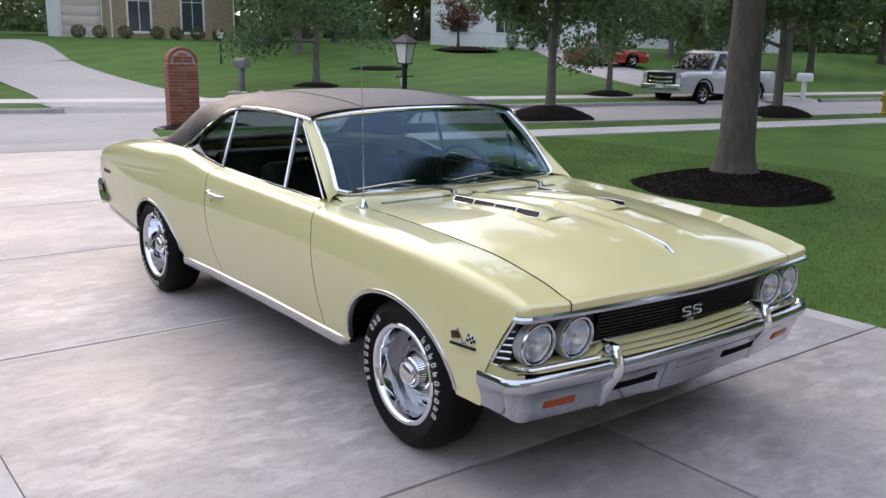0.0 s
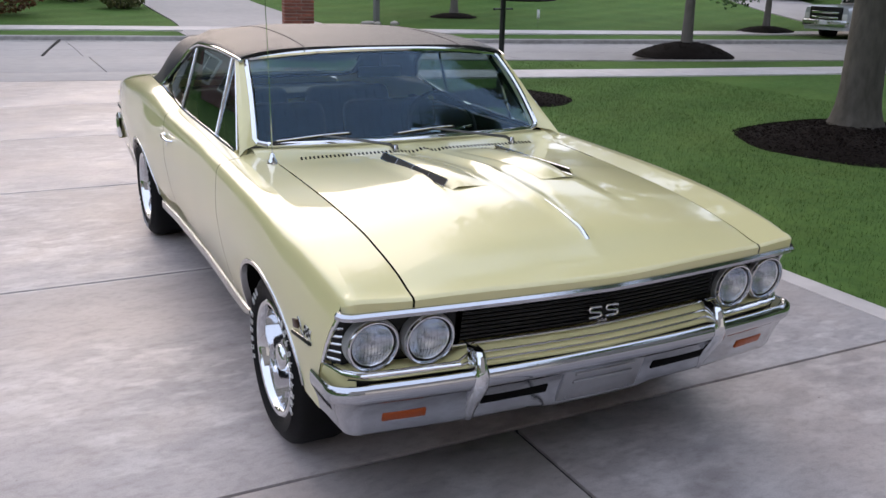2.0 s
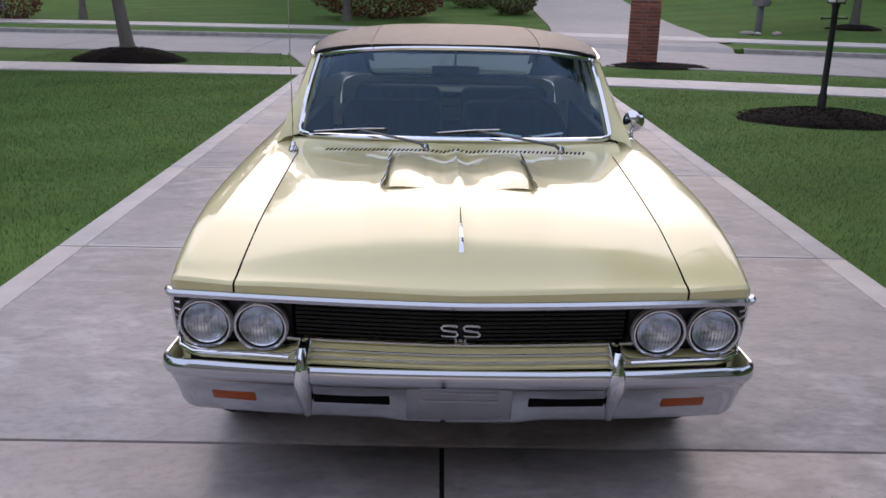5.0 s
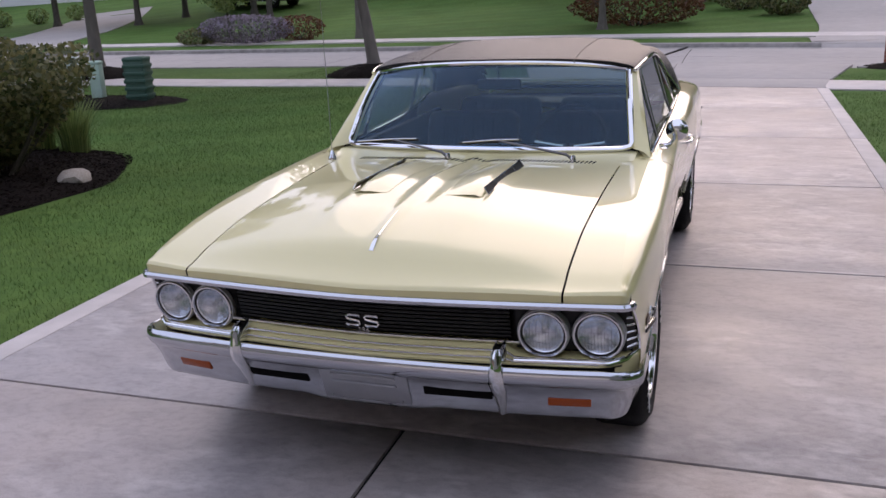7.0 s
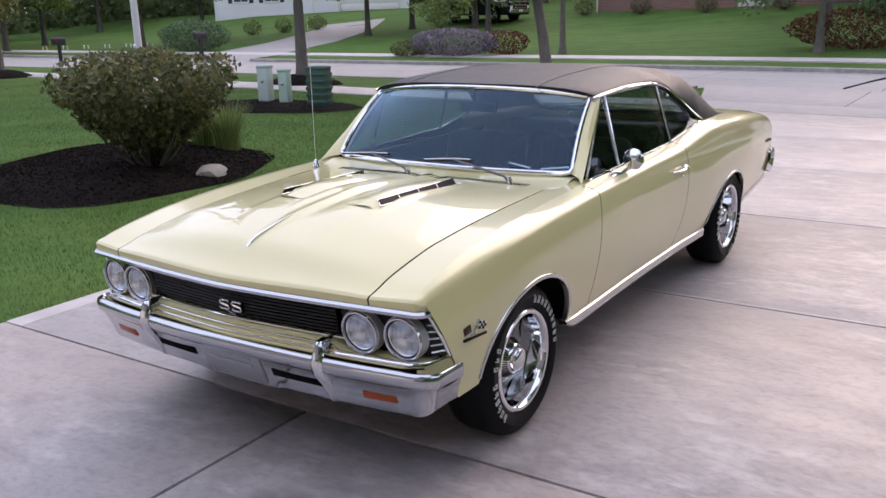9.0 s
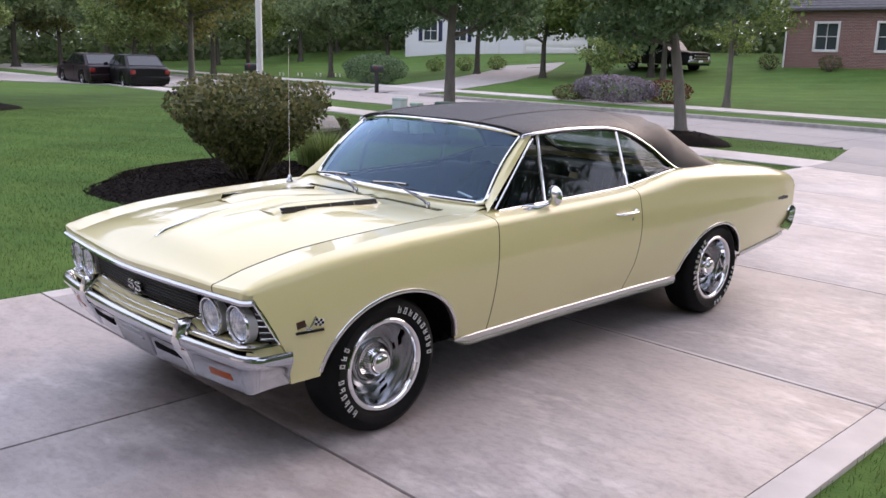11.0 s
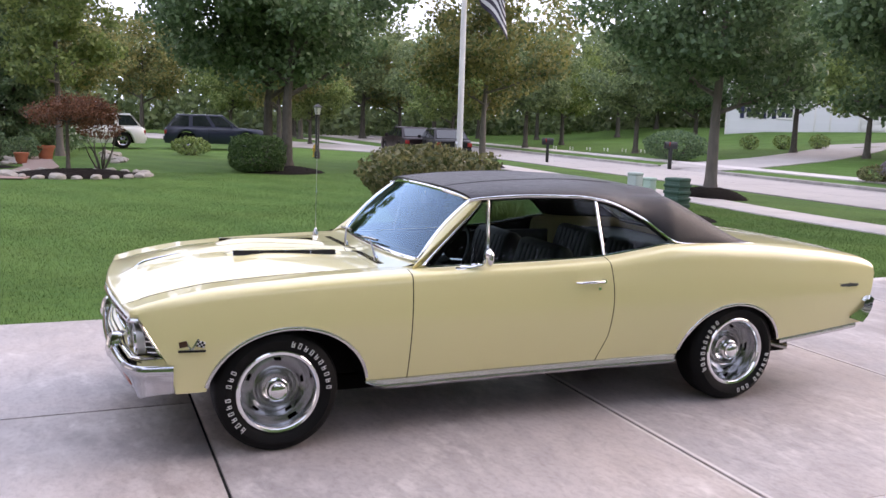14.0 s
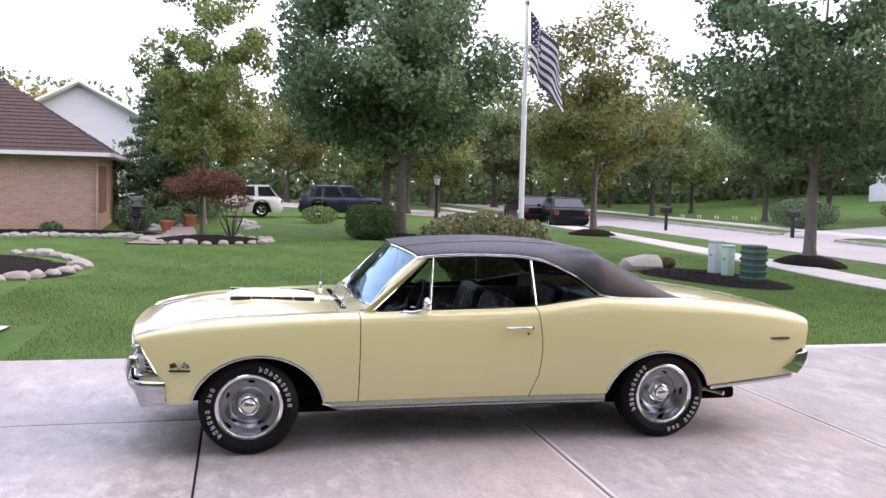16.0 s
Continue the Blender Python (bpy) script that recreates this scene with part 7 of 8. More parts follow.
def house(at, rz, w, d, h, rise, wall, roof_mat, label, windows=(), doors=(), z=None, hip=0.0, siding=False, overhang=0.45, ridge_x=True, shutters=None):
    """A house whose front faces its own -y; x from -w/2 to w/2. windows: (x, z0, width, height); doors: (x, width, height, material)."""
    ho = thing("house", (at[0], at[1], ground_z(*at) if z is None else z), rz, label, "house")
    bm = bmesh.new()
    cuts = sorted([(x - ww / 2, x + ww / 2, z0, z0 + hh) for x, z0, ww, hh in windows] + [(x - ww / 2, x + ww / 2, 0.02, hh) for x, ww, hh, _ in doors])
    # front wall with real openings: strips between and above them
    edge = -w / 2
    t = 0.2
    for a, b, lo, hi in cuts:
        a, b = max(a, edge), b
        if a > edge + 0.005:
            box(bm, (edge, 0, -0.6), (a, t, h))
        box(bm, (a, 0, -0.6), (b, t, lo))
        box(bm, (a, 0, hi), (b, t, h))
        edge = b
    box(bm, (edge, 0, -0.6), (w / 2, t, h))
    for x in (-w / 2, w / 2 - t):
        box(bm, (x, t, -0.6), (x + t, d - t, h))
    box(bm, (-w / 2, d - t, -0.6), (w / 2, d, h))
    if siding:
        edge = -w / 2
        for a, b, lo, hi in cuts + [(w / 2, w / 2, 0, 0)]:
            if a > edge:
                courses(bm, edge, a, 0, -0.1, h, 0.2)
            if b > a:
                courses(bm, a, b, 0, hi, h, 0.2)
            edge = b
    if not hip:
        for x in ((-w / 2, w / 2 - 0.2) if ridge_x else ()):
            g = bmesh.new()
            f = g.faces.new([g.verts.new(p) for p in ((x, 0, h), (x, d, h), (x, d / 2, h + rise))])
            e = bmesh.ops.extrude_face_region(g, geom=[f])
            bmesh.ops.translate(g, vec=(0.2, 0, 0), verts=[q for q in e["geom"] if isinstance(q, bmesh.types.BMVert)])
            merge(bm, g)
        if not ridge_x:
            for y in (0.0, d - 0.2):
                g = bmesh.new()
                f = g.faces.new([g.verts.new(p) for p in ((-w / 2, y, h), (w / 2, y, h), (0, y, h + rise))])
                e = bmesh.ops.extrude_face_region(g, geom=[f])
                bmesh.ops.translate(g, vec=(0, 0.2, 0), verts=[q for q in e["geom"] if isinstance(q, bmesh.types.BMVert)])
                merge(bm, g)
            if siding:
                zz = h
                while zz < h + rise - 0.15:
                    half = w / 2 * (1 - (zz + 0.2 - h) / rise)
                    courses(bm, -half, half, 0, zz, zz + 0.2, 0.2)
                    zz += 0.2
    part("wall", bm, wall, ho, smooth=False)
    o = overhang
    k = rise / (d / 2 if ridge_x else w / 2)
    zl = h - k * o
    rows = []
    if hip:
        ring0 = [(-w / 2 - o, -o, h), (w / 2 + o, -o, h), (w / 2 + o, d + o, h), (-w / 2 - o, d + o, h)]
        ring1 = [(-w / 2 + hip, d / 2, h + rise), (w / 2 - hip, d / 2, h + rise), (w / 2 - hip, d / 2, h + rise), (-w / 2 + hip, d / 2, h + rise)]
        bm = bmesh.new()
        n = 22
        for i in range(n):
            a0 = [Vector(p).lerp(Vector(q), i / n) for p, q in zip(ring0, ring1)]
            a1 = [Vector(p).lerp(Vector(q), (i + 1) / n) for p, q in zip(ring0, ring1)]
            for j in range(4):
                p, q, r, s2 = a0[j], a0[(j + 1) % 4], a1[(j + 1) % 4], a1[j]
                up = Vector((0, 0, 0.025))
                bm.faces.new([bm.verts.new(v) for v in (p + up, q + up, r, s2)])
                bm.faces.new([bm.verts.new(v) for v in (p, q, q + up, p + up)])
        bmesh.ops.remove_doubles(bm, verts=bm.verts, dist=0.0005)
        part("roof", bm, roof_mat, ho, smooth=False)
        part("soffit", boxed((-w / 2 - o, -o, h - 0.04), (w / 2 + o, d + o, h - 0.01)), M_TRIM, ho)
        gut = [(-w / 2 - o, -o), (w / 2 + o, -o), (w / 2 + o, d + o), (-w / 2 - o, d + o)]
        for i in range(4):
            (x0, y0), (x1, y1) = gut[i], gut[(i + 1) % 4]
            part("gutter", boxed((min(x0, x1) - 0.06, min(y0, y1) - 0.06, h - 0.09), (max(x0, x1) + 0.06, max(y0, y1) + 0.06, h + 0.03)) if (x0 == x1 or y0 == y1) else bmesh.new(), M_TRIM, ho)
    else:
        bm = bmesh.new()
        for s in (0, 1):
            n = 24
            for i in range(n):
                f0, f1 = i / n, (i + 1) / n
                def pt(f, e, lift):
                    if ridge_x:
                        y = -o + (d / 2 + o) * f if s == 0 else d + o - (d / 2 + o) * f
                        return (e * (w / 2 + o), y, zl + (h + rise - zl) * f + lift)
                    x = -w / 2 - o + (w / 2 + o) * f if s == 0 else w / 2 + o - (w / 2 + o) * f
                    return (x, -o if e < 0 else d + o, zl + (h + rise - zl) * f + lift)
                bm.faces.new([bm.verts.new(v) for v in (pt(f0, -1, 0.13), pt(f0, 1, 0.13), pt(f1, 1, 0.1), pt(f1, -1, 0.1))])
                bm.faces.new([bm.verts.new(v) for v in (pt(f0, -1, 0.1), pt(f0, 1, 0.1), pt(f0, 1, 0.13), pt(f0, -1, 0.13))])
            bm.faces.new([bm.verts.new(v) for v in (pt(0, -1, 0.0), pt(0, 1, 0.0), pt(1, 1, 0.0), pt(1, -1, 0.0))])
            bm.faces.new([bm.verts.new(v) for v in (pt(0, -1, 0.0), pt(0, 1, 0.0), pt(0, 1, 0.1), pt(0, -1, 0.1))])
        bmesh.ops.remove_doubles(bm, verts=bm.verts, dist=0.0005)
        part("roof", bm, roof_mat, ho, smooth=False)
        for s in (0, 1):
            for e in (-1, 1):
                p0, p1 = ((e * (w / 2 + o), -o if s == 0 else d + o, zl + 0.03), (e * (w / 2 + o), d / 2, h + rise + 0.03)) if ridge_x else (((-1 if s == 0 else 1) * (w / 2 + o), -o if e < 0 else d + o, zl + 0.03), (0, -o if e < 0 else d + o, h + rise + 0.03))
                part("fascia", tube([p0, p1], 0.11, 4), M_TRIM, ho)
    for x, z0, ww, hh in windows:
        win = part("window", boxed((x - ww / 2 + 0.05, 0.10, z0 + 0.05), (x + ww / 2 - 0.05, 0.12, z0 + hh - 0.05)), M_PANE, ho)
        fr = bmesh.new()
        for lo, hi in (((x - ww / 2 - 0.07, -0.03, z0 - 0.07), (x - ww / 2 + 0.05, 0.12, z0 + hh + 0.07)), ((x + ww / 2 - 0.05, -0.03, z0 - 0.07), (x + ww / 2 + 0.07, 0.12, z0 + hh + 0.07)), ((x - ww / 2 + 0.05, -0.03, z0 + hh - 0.05), (x + ww / 2 - 0.05, 0.12, z0 + hh + 0.07)), ((x - ww / 2 + 0.05, -0.05, z0 - 0.09), (x + ww / 2 - 0.05, 0.12, z0 + 0.05))):
            box(fr, lo, hi, 0.01)
        part("window_frame", fr, M_TRIM, win)
        part("mullion", boxed((x - 0.02, 0.06, z0 + 0.05), (x + 0.02, 0.11, z0 + hh - 0.05)), M_TRIM, win)
        part("mullion", boxed((x - ww / 2 + 0.05, 0.06, z0 + hh * 0.5 - 0.02), (x + ww / 2 - 0.05, 0.10, z0 + hh * 0.5 + 0.02)), M_TRIM, win)
        part("curtain", boxed((x - ww / 2 + 0.05, 0.15, z0), (x + ww / 2 - 0.05, 0.18, z0 + hh)), M_CURTAIN, win)
        if shutters:
            for s in (-1, 1):
                part("shutter", boxed((x + s * (ww / 2 + 0.24) - 0.15, -0.05, z0 - 0.05), (x + s * (ww / 2 + 0.24) + 0.15, -0.004, z0 + hh + 0.05), 0.01), shutters, win)
    for x, ww, hh, mt in doors:
        dr = part("door", boxed((x - ww / 2 + 0.03, 0.08, 0.02), (x + ww / 2 - 0.03, 0.14, hh - 0.03), 0.01), mt, ho)
        nrow = max(3, int(hh / 0.5))
        for i in range(nrow):
            z0 = 0.08 + i * (hh - 0.15) / nrow
            part("panel", boxed((x - ww / 2 + 0.12, 0.06, z0 + 0.05), (x + ww / 2 - 0.12, 0.085, z0 + (hh - 0.15) / nrow - 0.05), 0.008), mt, dr)
        fr = bmesh.new()
        for lo, hi in (((x - ww / 2 - 0.10, -0.03, 0.0), (x - ww / 2 + 0.03, 0.12, hh + 0.1)), ((x + ww / 2 - 0.03, -0.03, 0.0), (x + ww / 2 + 0.10, 0.12, hh + 0.1)), ((x - ww / 2 + 0.03, -0.03, hh - 0.03), (x + ww / 2 - 0.03, 0.12, hh + 0.1))):
            box(fr, lo, hi, 0.01)
        part("door_frame", fr, M_TRIM, dr)
    for x in (-w / 2 - 0.05, w / 2 + 0.05):
        part("downspout", tube([(x * 0.985, -0.06, -0.3), (x * 0.985, -0.06, h - 0.1)], 0.045, 6), wall if "bungalow" in label else M_TRIM, ho)
    return ho


# tan stone house with garage wing across the road
house((17.04, 50.56), -17, 7.6, 9, 5.2, 2.2, M_STONEW, M_SHINGLE2, "tan ledge-stone house with tall curtained windows", ((-1.7, 0.35, 1.3, 3.6), (1.35, 0.35, 1.3, 3.6)))
house((12.29, 52.09), -17, 3.4, 9, 3.0, 1.4, M_SIDING, M_SHINGLE2, "white sided garage wing with cream door", (), ((0.1, 2.3, 2.35, M_DOORP),), siding=True)
house((37.32, 42.37), -38, 11.0, 9, 4.6, 3.0, M_SIDING, M_SHINGLE2, "white sided house with grey roof behind trees", ((-3.6, 0.9, 1.2, 1.5), (-0.6, 0.9, 1.2, 1.5), (2.6, 0.9, 1.4, 1.6), (-2.0, 3.0, 1.1, 1.2), (2.0, 3.0, 1.1, 1.2)), (), siding=True, ridge_x=False)
house((56.29, 41.32), -55, 12, 9, 5.2, 2.6, M_SIDING, M_SHINGLE2, "pale two-storey house behind hedges", ((-3.6, 0.8, 1.3, 1.6), (0.0, 0.8, 1.3, 1.6), (3.6, 0.8, 1.3, 1.6), (-3.6, 3.2, 1.2, 1.4), (0, 3.2, 1.2, 1.4), (3.6, 3.2, 1.2, 1.4)), (), siding=True, shutters=M_NAVY)
# left end: tan brick house, white gabled house behind, white house and red brick house over the road
BUNGALOW = house((-23.0, -9.0), 94, 9.0, 11, 2.42, 2.95, M_TAN, M_SHINGLE, "tan brick bungalow with brown hipped roof", (), (), z=0.06, hip=4.0, overhang=0.5, shutters=None)
house((-42.0, -8.1), 95, 8.2, 10, 4.3, 2.2, M_SIDING, M_SHINGLE2, "white sided gabled house behind evergreens", ((1.0, 0.8, 1.0, 1.4), (-2.0, 0.8, 1.0, 1.4)), (), z=0.0, siding=True, ridge_x=False)
house((-44.0, 50.0), 40, 15, 9, 4.9, 2.4, M_SIDING, M_SHINGLE2, "white sided two-storey house with shutters and garage", ((-5.5, 0.9, 1.1, 1.5), (-3.2, 0.9, 1.1, 1.5), (-5.5, 3.1, 1.1, 1.3), (-3.2, 3.1, 1.1, 1.3), (-0.6, 3.1, 1.1, 1.3)), ((4.2, 4.6, 2.3, M_TRIM), (-0.6, 1.0, 2.1, M_NAVY)), siding=True, shutters=M_NAVY)
house((-11.5, 44.5), 2, 13.5, 9, 3.1, 3.0, M_REDW, M_SHINGLE2, "red brick house with white-framed windows", ((-4.6, 0.8, 1.2, 1.4), (-1.5, 0.8, 1.2, 1.4), (4.4, 0.8, 1.3, 1.4)), ((1.6, 1.1, 2.1, M_TRIM),))
# plain house front, unseen behind the viewer; closes the drive and shades its head
house((0.5, -6.6), 180, 15, 9, 5.6, 2.8, material("grey_siding", (0.27, 0.275, 0.285), 0.7, vary=0.2, scale=2, bump=0.2, bump_scale=6, stretch=(0.02, 0.02, 1)), M_SHINGLE, "unseen plain grey siding house that closes and shades the driveway", (), ((0.0, 4.9, 2.2, M_TRIM),), z=0.0)

for y in (1.2, 2.6):
    rows = []
    win = part("window", boxed((4.49, y - 0.28, 0.55), (4.52, y + 0.28, 1.75), 0.01), M_PANE, BUNGALOW)
    rim = [(4.525, y - 0.3, 0.5), (4.525, y - 0.3, 1.7)] + [(4.525, y - 0.3 * math.cos(a), 1.7 + 0.3 * math.sin(a)) for a in steps(0, math.pi, 9)] + [(4.525, y + 0.3, 1.7), (4.525, y + 0.3, 0.5)]
    part("brick_arch", tube(rim, 0.07, 6), M_REDW, win)
# ---- planting round the houses ----
for k, (x, y) in enumerate(((11.63, 50.21), (12.72, 49.88), (14.01, 49.44), (15.7, 48.99), (16.69, 48.57), (17.78, 48.13), (18.86, 47.6))):
    shrub("ball_shrub", (x, y), 0.42, 0.42, 0.72, 60 + k, M_SHRUB, 700, 0.045, "small clipped ball shrub before a house")["group"] = "ball shrubs"
for k, (x, y) in enumerate(((34.42, 39.15), (35.4, 38.42), (36.28, 37.5), (38.66, 36.83))):
    shrub("upright_shrub", (x, y), 0.45, 0.45, 1.25, 80 + k, M_NEEDLE, 700, 0.05, "small upright evergreen shrub before a white house")["group"] = "upright shrubs"
for k, (x, y, r) in enumerate(((2.6, 30.6, 0.9), (1.2, 33.5, 1.2), (-0.5, 37, 1.6))):
    shrub("dark_shrub", (x, y), r, r, r * 1.2, 90 + k, M_SHRUB, 2200, 0.06, "dark loose shrub in the far lawn")
shrub("hedge", (50.62, 35.48), 5.0, 0.9, 1.3, 97, M_NEEDLE, 3500, 0.08, "long dark hedge before a house", square=0.6, category="hedge")
mulch_bed(ellipse(2.2, 1.4), (30.2, 38.57), 0.2, 100, 23)
mulch_bed(ellipse(1.6, 0.8), (20.54, 32.85), 0.15, 60, 24)
rail = thing("white_railing", (32.25, 40.21, ground_z(32.25, 40.21)), -38, "white porch railing before a house", "railing")
for x in steps(-1.6, 1.6, 9):
    part("baluster", boxed((x - 0.025, -0.025, 0), (x + 0.025, 0.025, 0.95)), M_TRIM, rail)
part("handrail", boxed((-1.7, -0.05, 0.92), (1.7, 0.05, 1.0), 0.01), M_TRIM, rail)
part("bottom_rail", boxed((-1.7, -0.03, 0.15), (1.7, 0.03, 0.2), 0.01), M_TRIM, rail)

FARLAWN = tree("lawn_tree", (13.29, 26.05), 9.2, 4.0, 1.5, 0.13, 61, M_LEAF, M_BARK2, 20000, 0.085, "lawn tree with broad low green crown", droop=0.6)
mulch_bed(ellipse(0.9, 0.7), (13.29, 26.05), 0.14, 150, 25)
another(FARLAWN, (21.65, 19.41), 80, 0.86, "small lawn tree with green crown in mulch")
mulch_bed(ellipse(1.1, 0.8), (21.65, 19.41), 0.2, 200, 26)
tree("red_maple", (30.85, 40.05), 3.6, 1.5, 1.0, 0.08, 65, M_RUST, M_BARK, 3500, 0.07, "small dark red ornamental maple by a house")
another(STREET, (26.83, 18.66), 200, 1.0, "lawn tree with green crown")
another(OAK, (39.68, 23.59), 40, 1.05, "tall lawn tree with green crown in the distance")
another(FARLAWN, (44.1, 34.67), 10, 1.25, "lawn tree with broad green crown")
another(FARLAWN, (19.2, 38.39), 300, 1.2, "lawn tree with broad green crown")
tree("lawn_tree", (-11.6, 26.2), 6.8, 2.5, 1.9, 0.10, 71, M_LEAF2, M_BARK2, 8000, 0.075, "young lawn tree with light green leaves")
another(FARLAWN, (-3.2, 27.2), 33, 0.95, "lawn tree with a broad dark crown over a red shrub")
shrub("red_shrub", (-2.2, 28.4), 2.3, 1.4, 1.3, 101, M_RUST, 3500, 0.06, "broad low dark red shrub in the far lawn")
shrub("flower_bed", (-15.4, 24.9), 1.9, 1.0, 1.0, 102, M_LAVENDER, 3000, 0.06, "grey-violet flowering perennials in a bed")
shrub("small_shrub", (-13.6, 25.6), 0.9, 0.8, 0.9, 103, M_RUST, 1200, 0.05, "dark reddish shrub beside flowers")
shrub("small_shrub", (-17.2, 24.7), 0.8, 0.7, 0.6, 104, M_SHRUB, 1000, 0.05, "low grey-green shrub beside flowers")
tree("small_tree", (-17.3, 27.0), 3.0, 1.3, 1.0, 0.07, 105, M_LEAF2, M_BARK, 3500, 0.06, "small round-headed green tree in a bed")
shrub("round_shrub", (-31.2, 26.6), 2.0, 1.3, 1.5, 106, M_NEEDLE, 3500, 0.07, "broad dark rounded shrub in a lawn")
for k, (x, y) in enumerate(((-36.5, 38.5), (-38.0, 37.3), (-40.5, 35.0), (-34.9, 39.8))):
    shrub("ball_shrub", (x, y), 0.6, 0.6, 0.9, 110 + k, M_LEAF2, 500, 0.06, "clipped shrub before the white house")["group"] = "ball shrubs"
for k, (x, y) in enumerate(((-18.5, 43.2), (-15.2, 43.1), (-11.8, 43.2), (-8.0, 43.3))):
    shrub("ball_shrub", (x, y), 0.6, 0.5, 0.8, 120 + k, M_SHRUB, 600, 0.05, "clipped shrub before the brick house")["group"] = "ball shrubs"
for k in range(14):
    o = part("path_light", lathe([(0.035, -0.05), (0.035, 0.14), (0.06, 0.16), (0.0, 0.2)], 8), M_FROST, m=pose(-37.0 - k * 0.6, 30.3 - 0.25 * k + 0.4 * (k % 2), ground_z(-37.0 - k * 0.6, 30.3 - 0.25 * k)))
    tagged(o, "small white path light in the grass", "garden light", "path lights")

# beds by the bungalow
mulch_bed(ellipse(2.7, 1.5, 0.5), (-12.0, -4.9), 0.14, 500, 30)
rs = random.Random(8)
for k in range(22):
    a = radians(-60 + k * 11)
    stone(-12.0 + 2.75 * math.cos(a) * 1.0 - 0.1, -4.9 + 1.75 * math.sin(a) + 0.35 * math.cos(a), rs.uniform(0.12, 0.2), k)
mulch_bed(ellipse(1.3, 1.7), (-19.7, -0.95), 0.16, 400, 31)
for k in range(24):
    a = 2 * math.pi * k / 24
    stone(-19.7 + 1.35 * math.cos(a), -0.95 + 1.75 * math.sin(a), rs.uniform(0.10, 0.17), k + 1)
mulch_bed(ellipse(1.4, 3.6, 0.15), (-22.6, -6.0), 0.10, 300, 32)
for k in range(26):
    y = -9.0 + k * 0.24
    stone(-20.9 - 0.25 * math.sin(k * 0.5) - 0.05 * (y + 6), y, rs.uniform(0.12, 0.2), k + 2)
for k in range(20):
    stone(-24.2 - k * 0.35, -2.9 + 0.15 * math.sin(k), rs.uniform(0.12, 0.2), k)
for k in range(16):
    stone(-25.5 - k * 0.4, 0.2 + 0.25 * math.sin(k * 0.7), rs.uniform(0.12, 0.22), k + 3)
tree("red_maple", (-20.0, -1.15), 2.3, 1.25, 1.3, 0.05, 131, M_RUST, M_BARK, 9000, 0.035, "low weeping red maple over a stone-edged bed", crown_h=0.62)
shrub("weeping_shrub", (-21.6, -0.3), 0.65, 0.65, 1.4, 132, M_RUST, 900, 0.035, "wispy reddish ornamental shrub", clear=0.9)
for k, (x, y, r, h) in enumerate(((-23.6, -3.6, 0.42, 1.1), (-24.6, -3.3, 0.42, 1.1), (-26.8, -2.6, 0.6, 0.8), (-28.0, -3.2, 0.5, 0.6), (-21.6, -7.4, 0.3, 0.4), (-21.9, -5.6, 0.32, 0.4))):
    shrub("ball_shrub", (x, y), r, r, h, 140 + k, M_NEEDLE, 900, 0.045, "rounded evergreen shrub beside the bungalow")
shrub("small_shrub", (-31.5, 3.3), 0.9, 0.8, 0.75, 150, M_LEAF2, 1200, 0.05, "low light green shrub near the side street")
M_CLAY = material("terracotta", (0.42, 0.13, 0.06), 0.8, vary=0.3, scale=8)
pot = tagged(part("flower_pot", lathe([(0.0, 0.02), (0.2, 0.0), (0.27, 0.38), (0.3, 0.38), (0.3, 0.46), (0.25, 0.46), (0.22, 0.2), (0.0, 0.2)], 20), M_CLAY, m=pose(-27.2, -1.9, -0.02)), "orange terracotta flower pot by the path", "flower pot")
tagged(part("flower_pot", lathe([(0.0, 0.02), (0.14, 0.0), (0.2, 0.28), (0.22, 0.28), (0.22, 0.34), (0.18, 0.34), (0.0, 0.3)], 20), M_CLAY, m=pose(-24.6, -2.5, -0.02)), "small terracotta flower pot", "flower pot")
lan = thing("stone_lantern", (-22.2, -3.2, 0.0), 0, "dark stone garden lantern in the bed", "garden lantern")
part("base", lathe([(0.2, -0.05), (0.2, 0.08), (0.09, 0.12), (0.08, 0.5), (0.18, 0.56), (0.18, 0.62)], 12), M_IRON, lan)
part("lantern_head", lathe([(0.14, 0.62), (0.14, 0.82), (0.26, 0.86), (0.08, 1.0), (0.03, 1.08), (0, 1.1)], 8), M_IRON, lan)
part("utility_meter", boxed((-31.6, -4.4, 0), (-30.9, -3.9, 1.0), 0.03), M_PED)
tagged(bpy.data.objects["utility_meter"], "pale grey air-conditioning cabinet beside a wall", "cabinet")


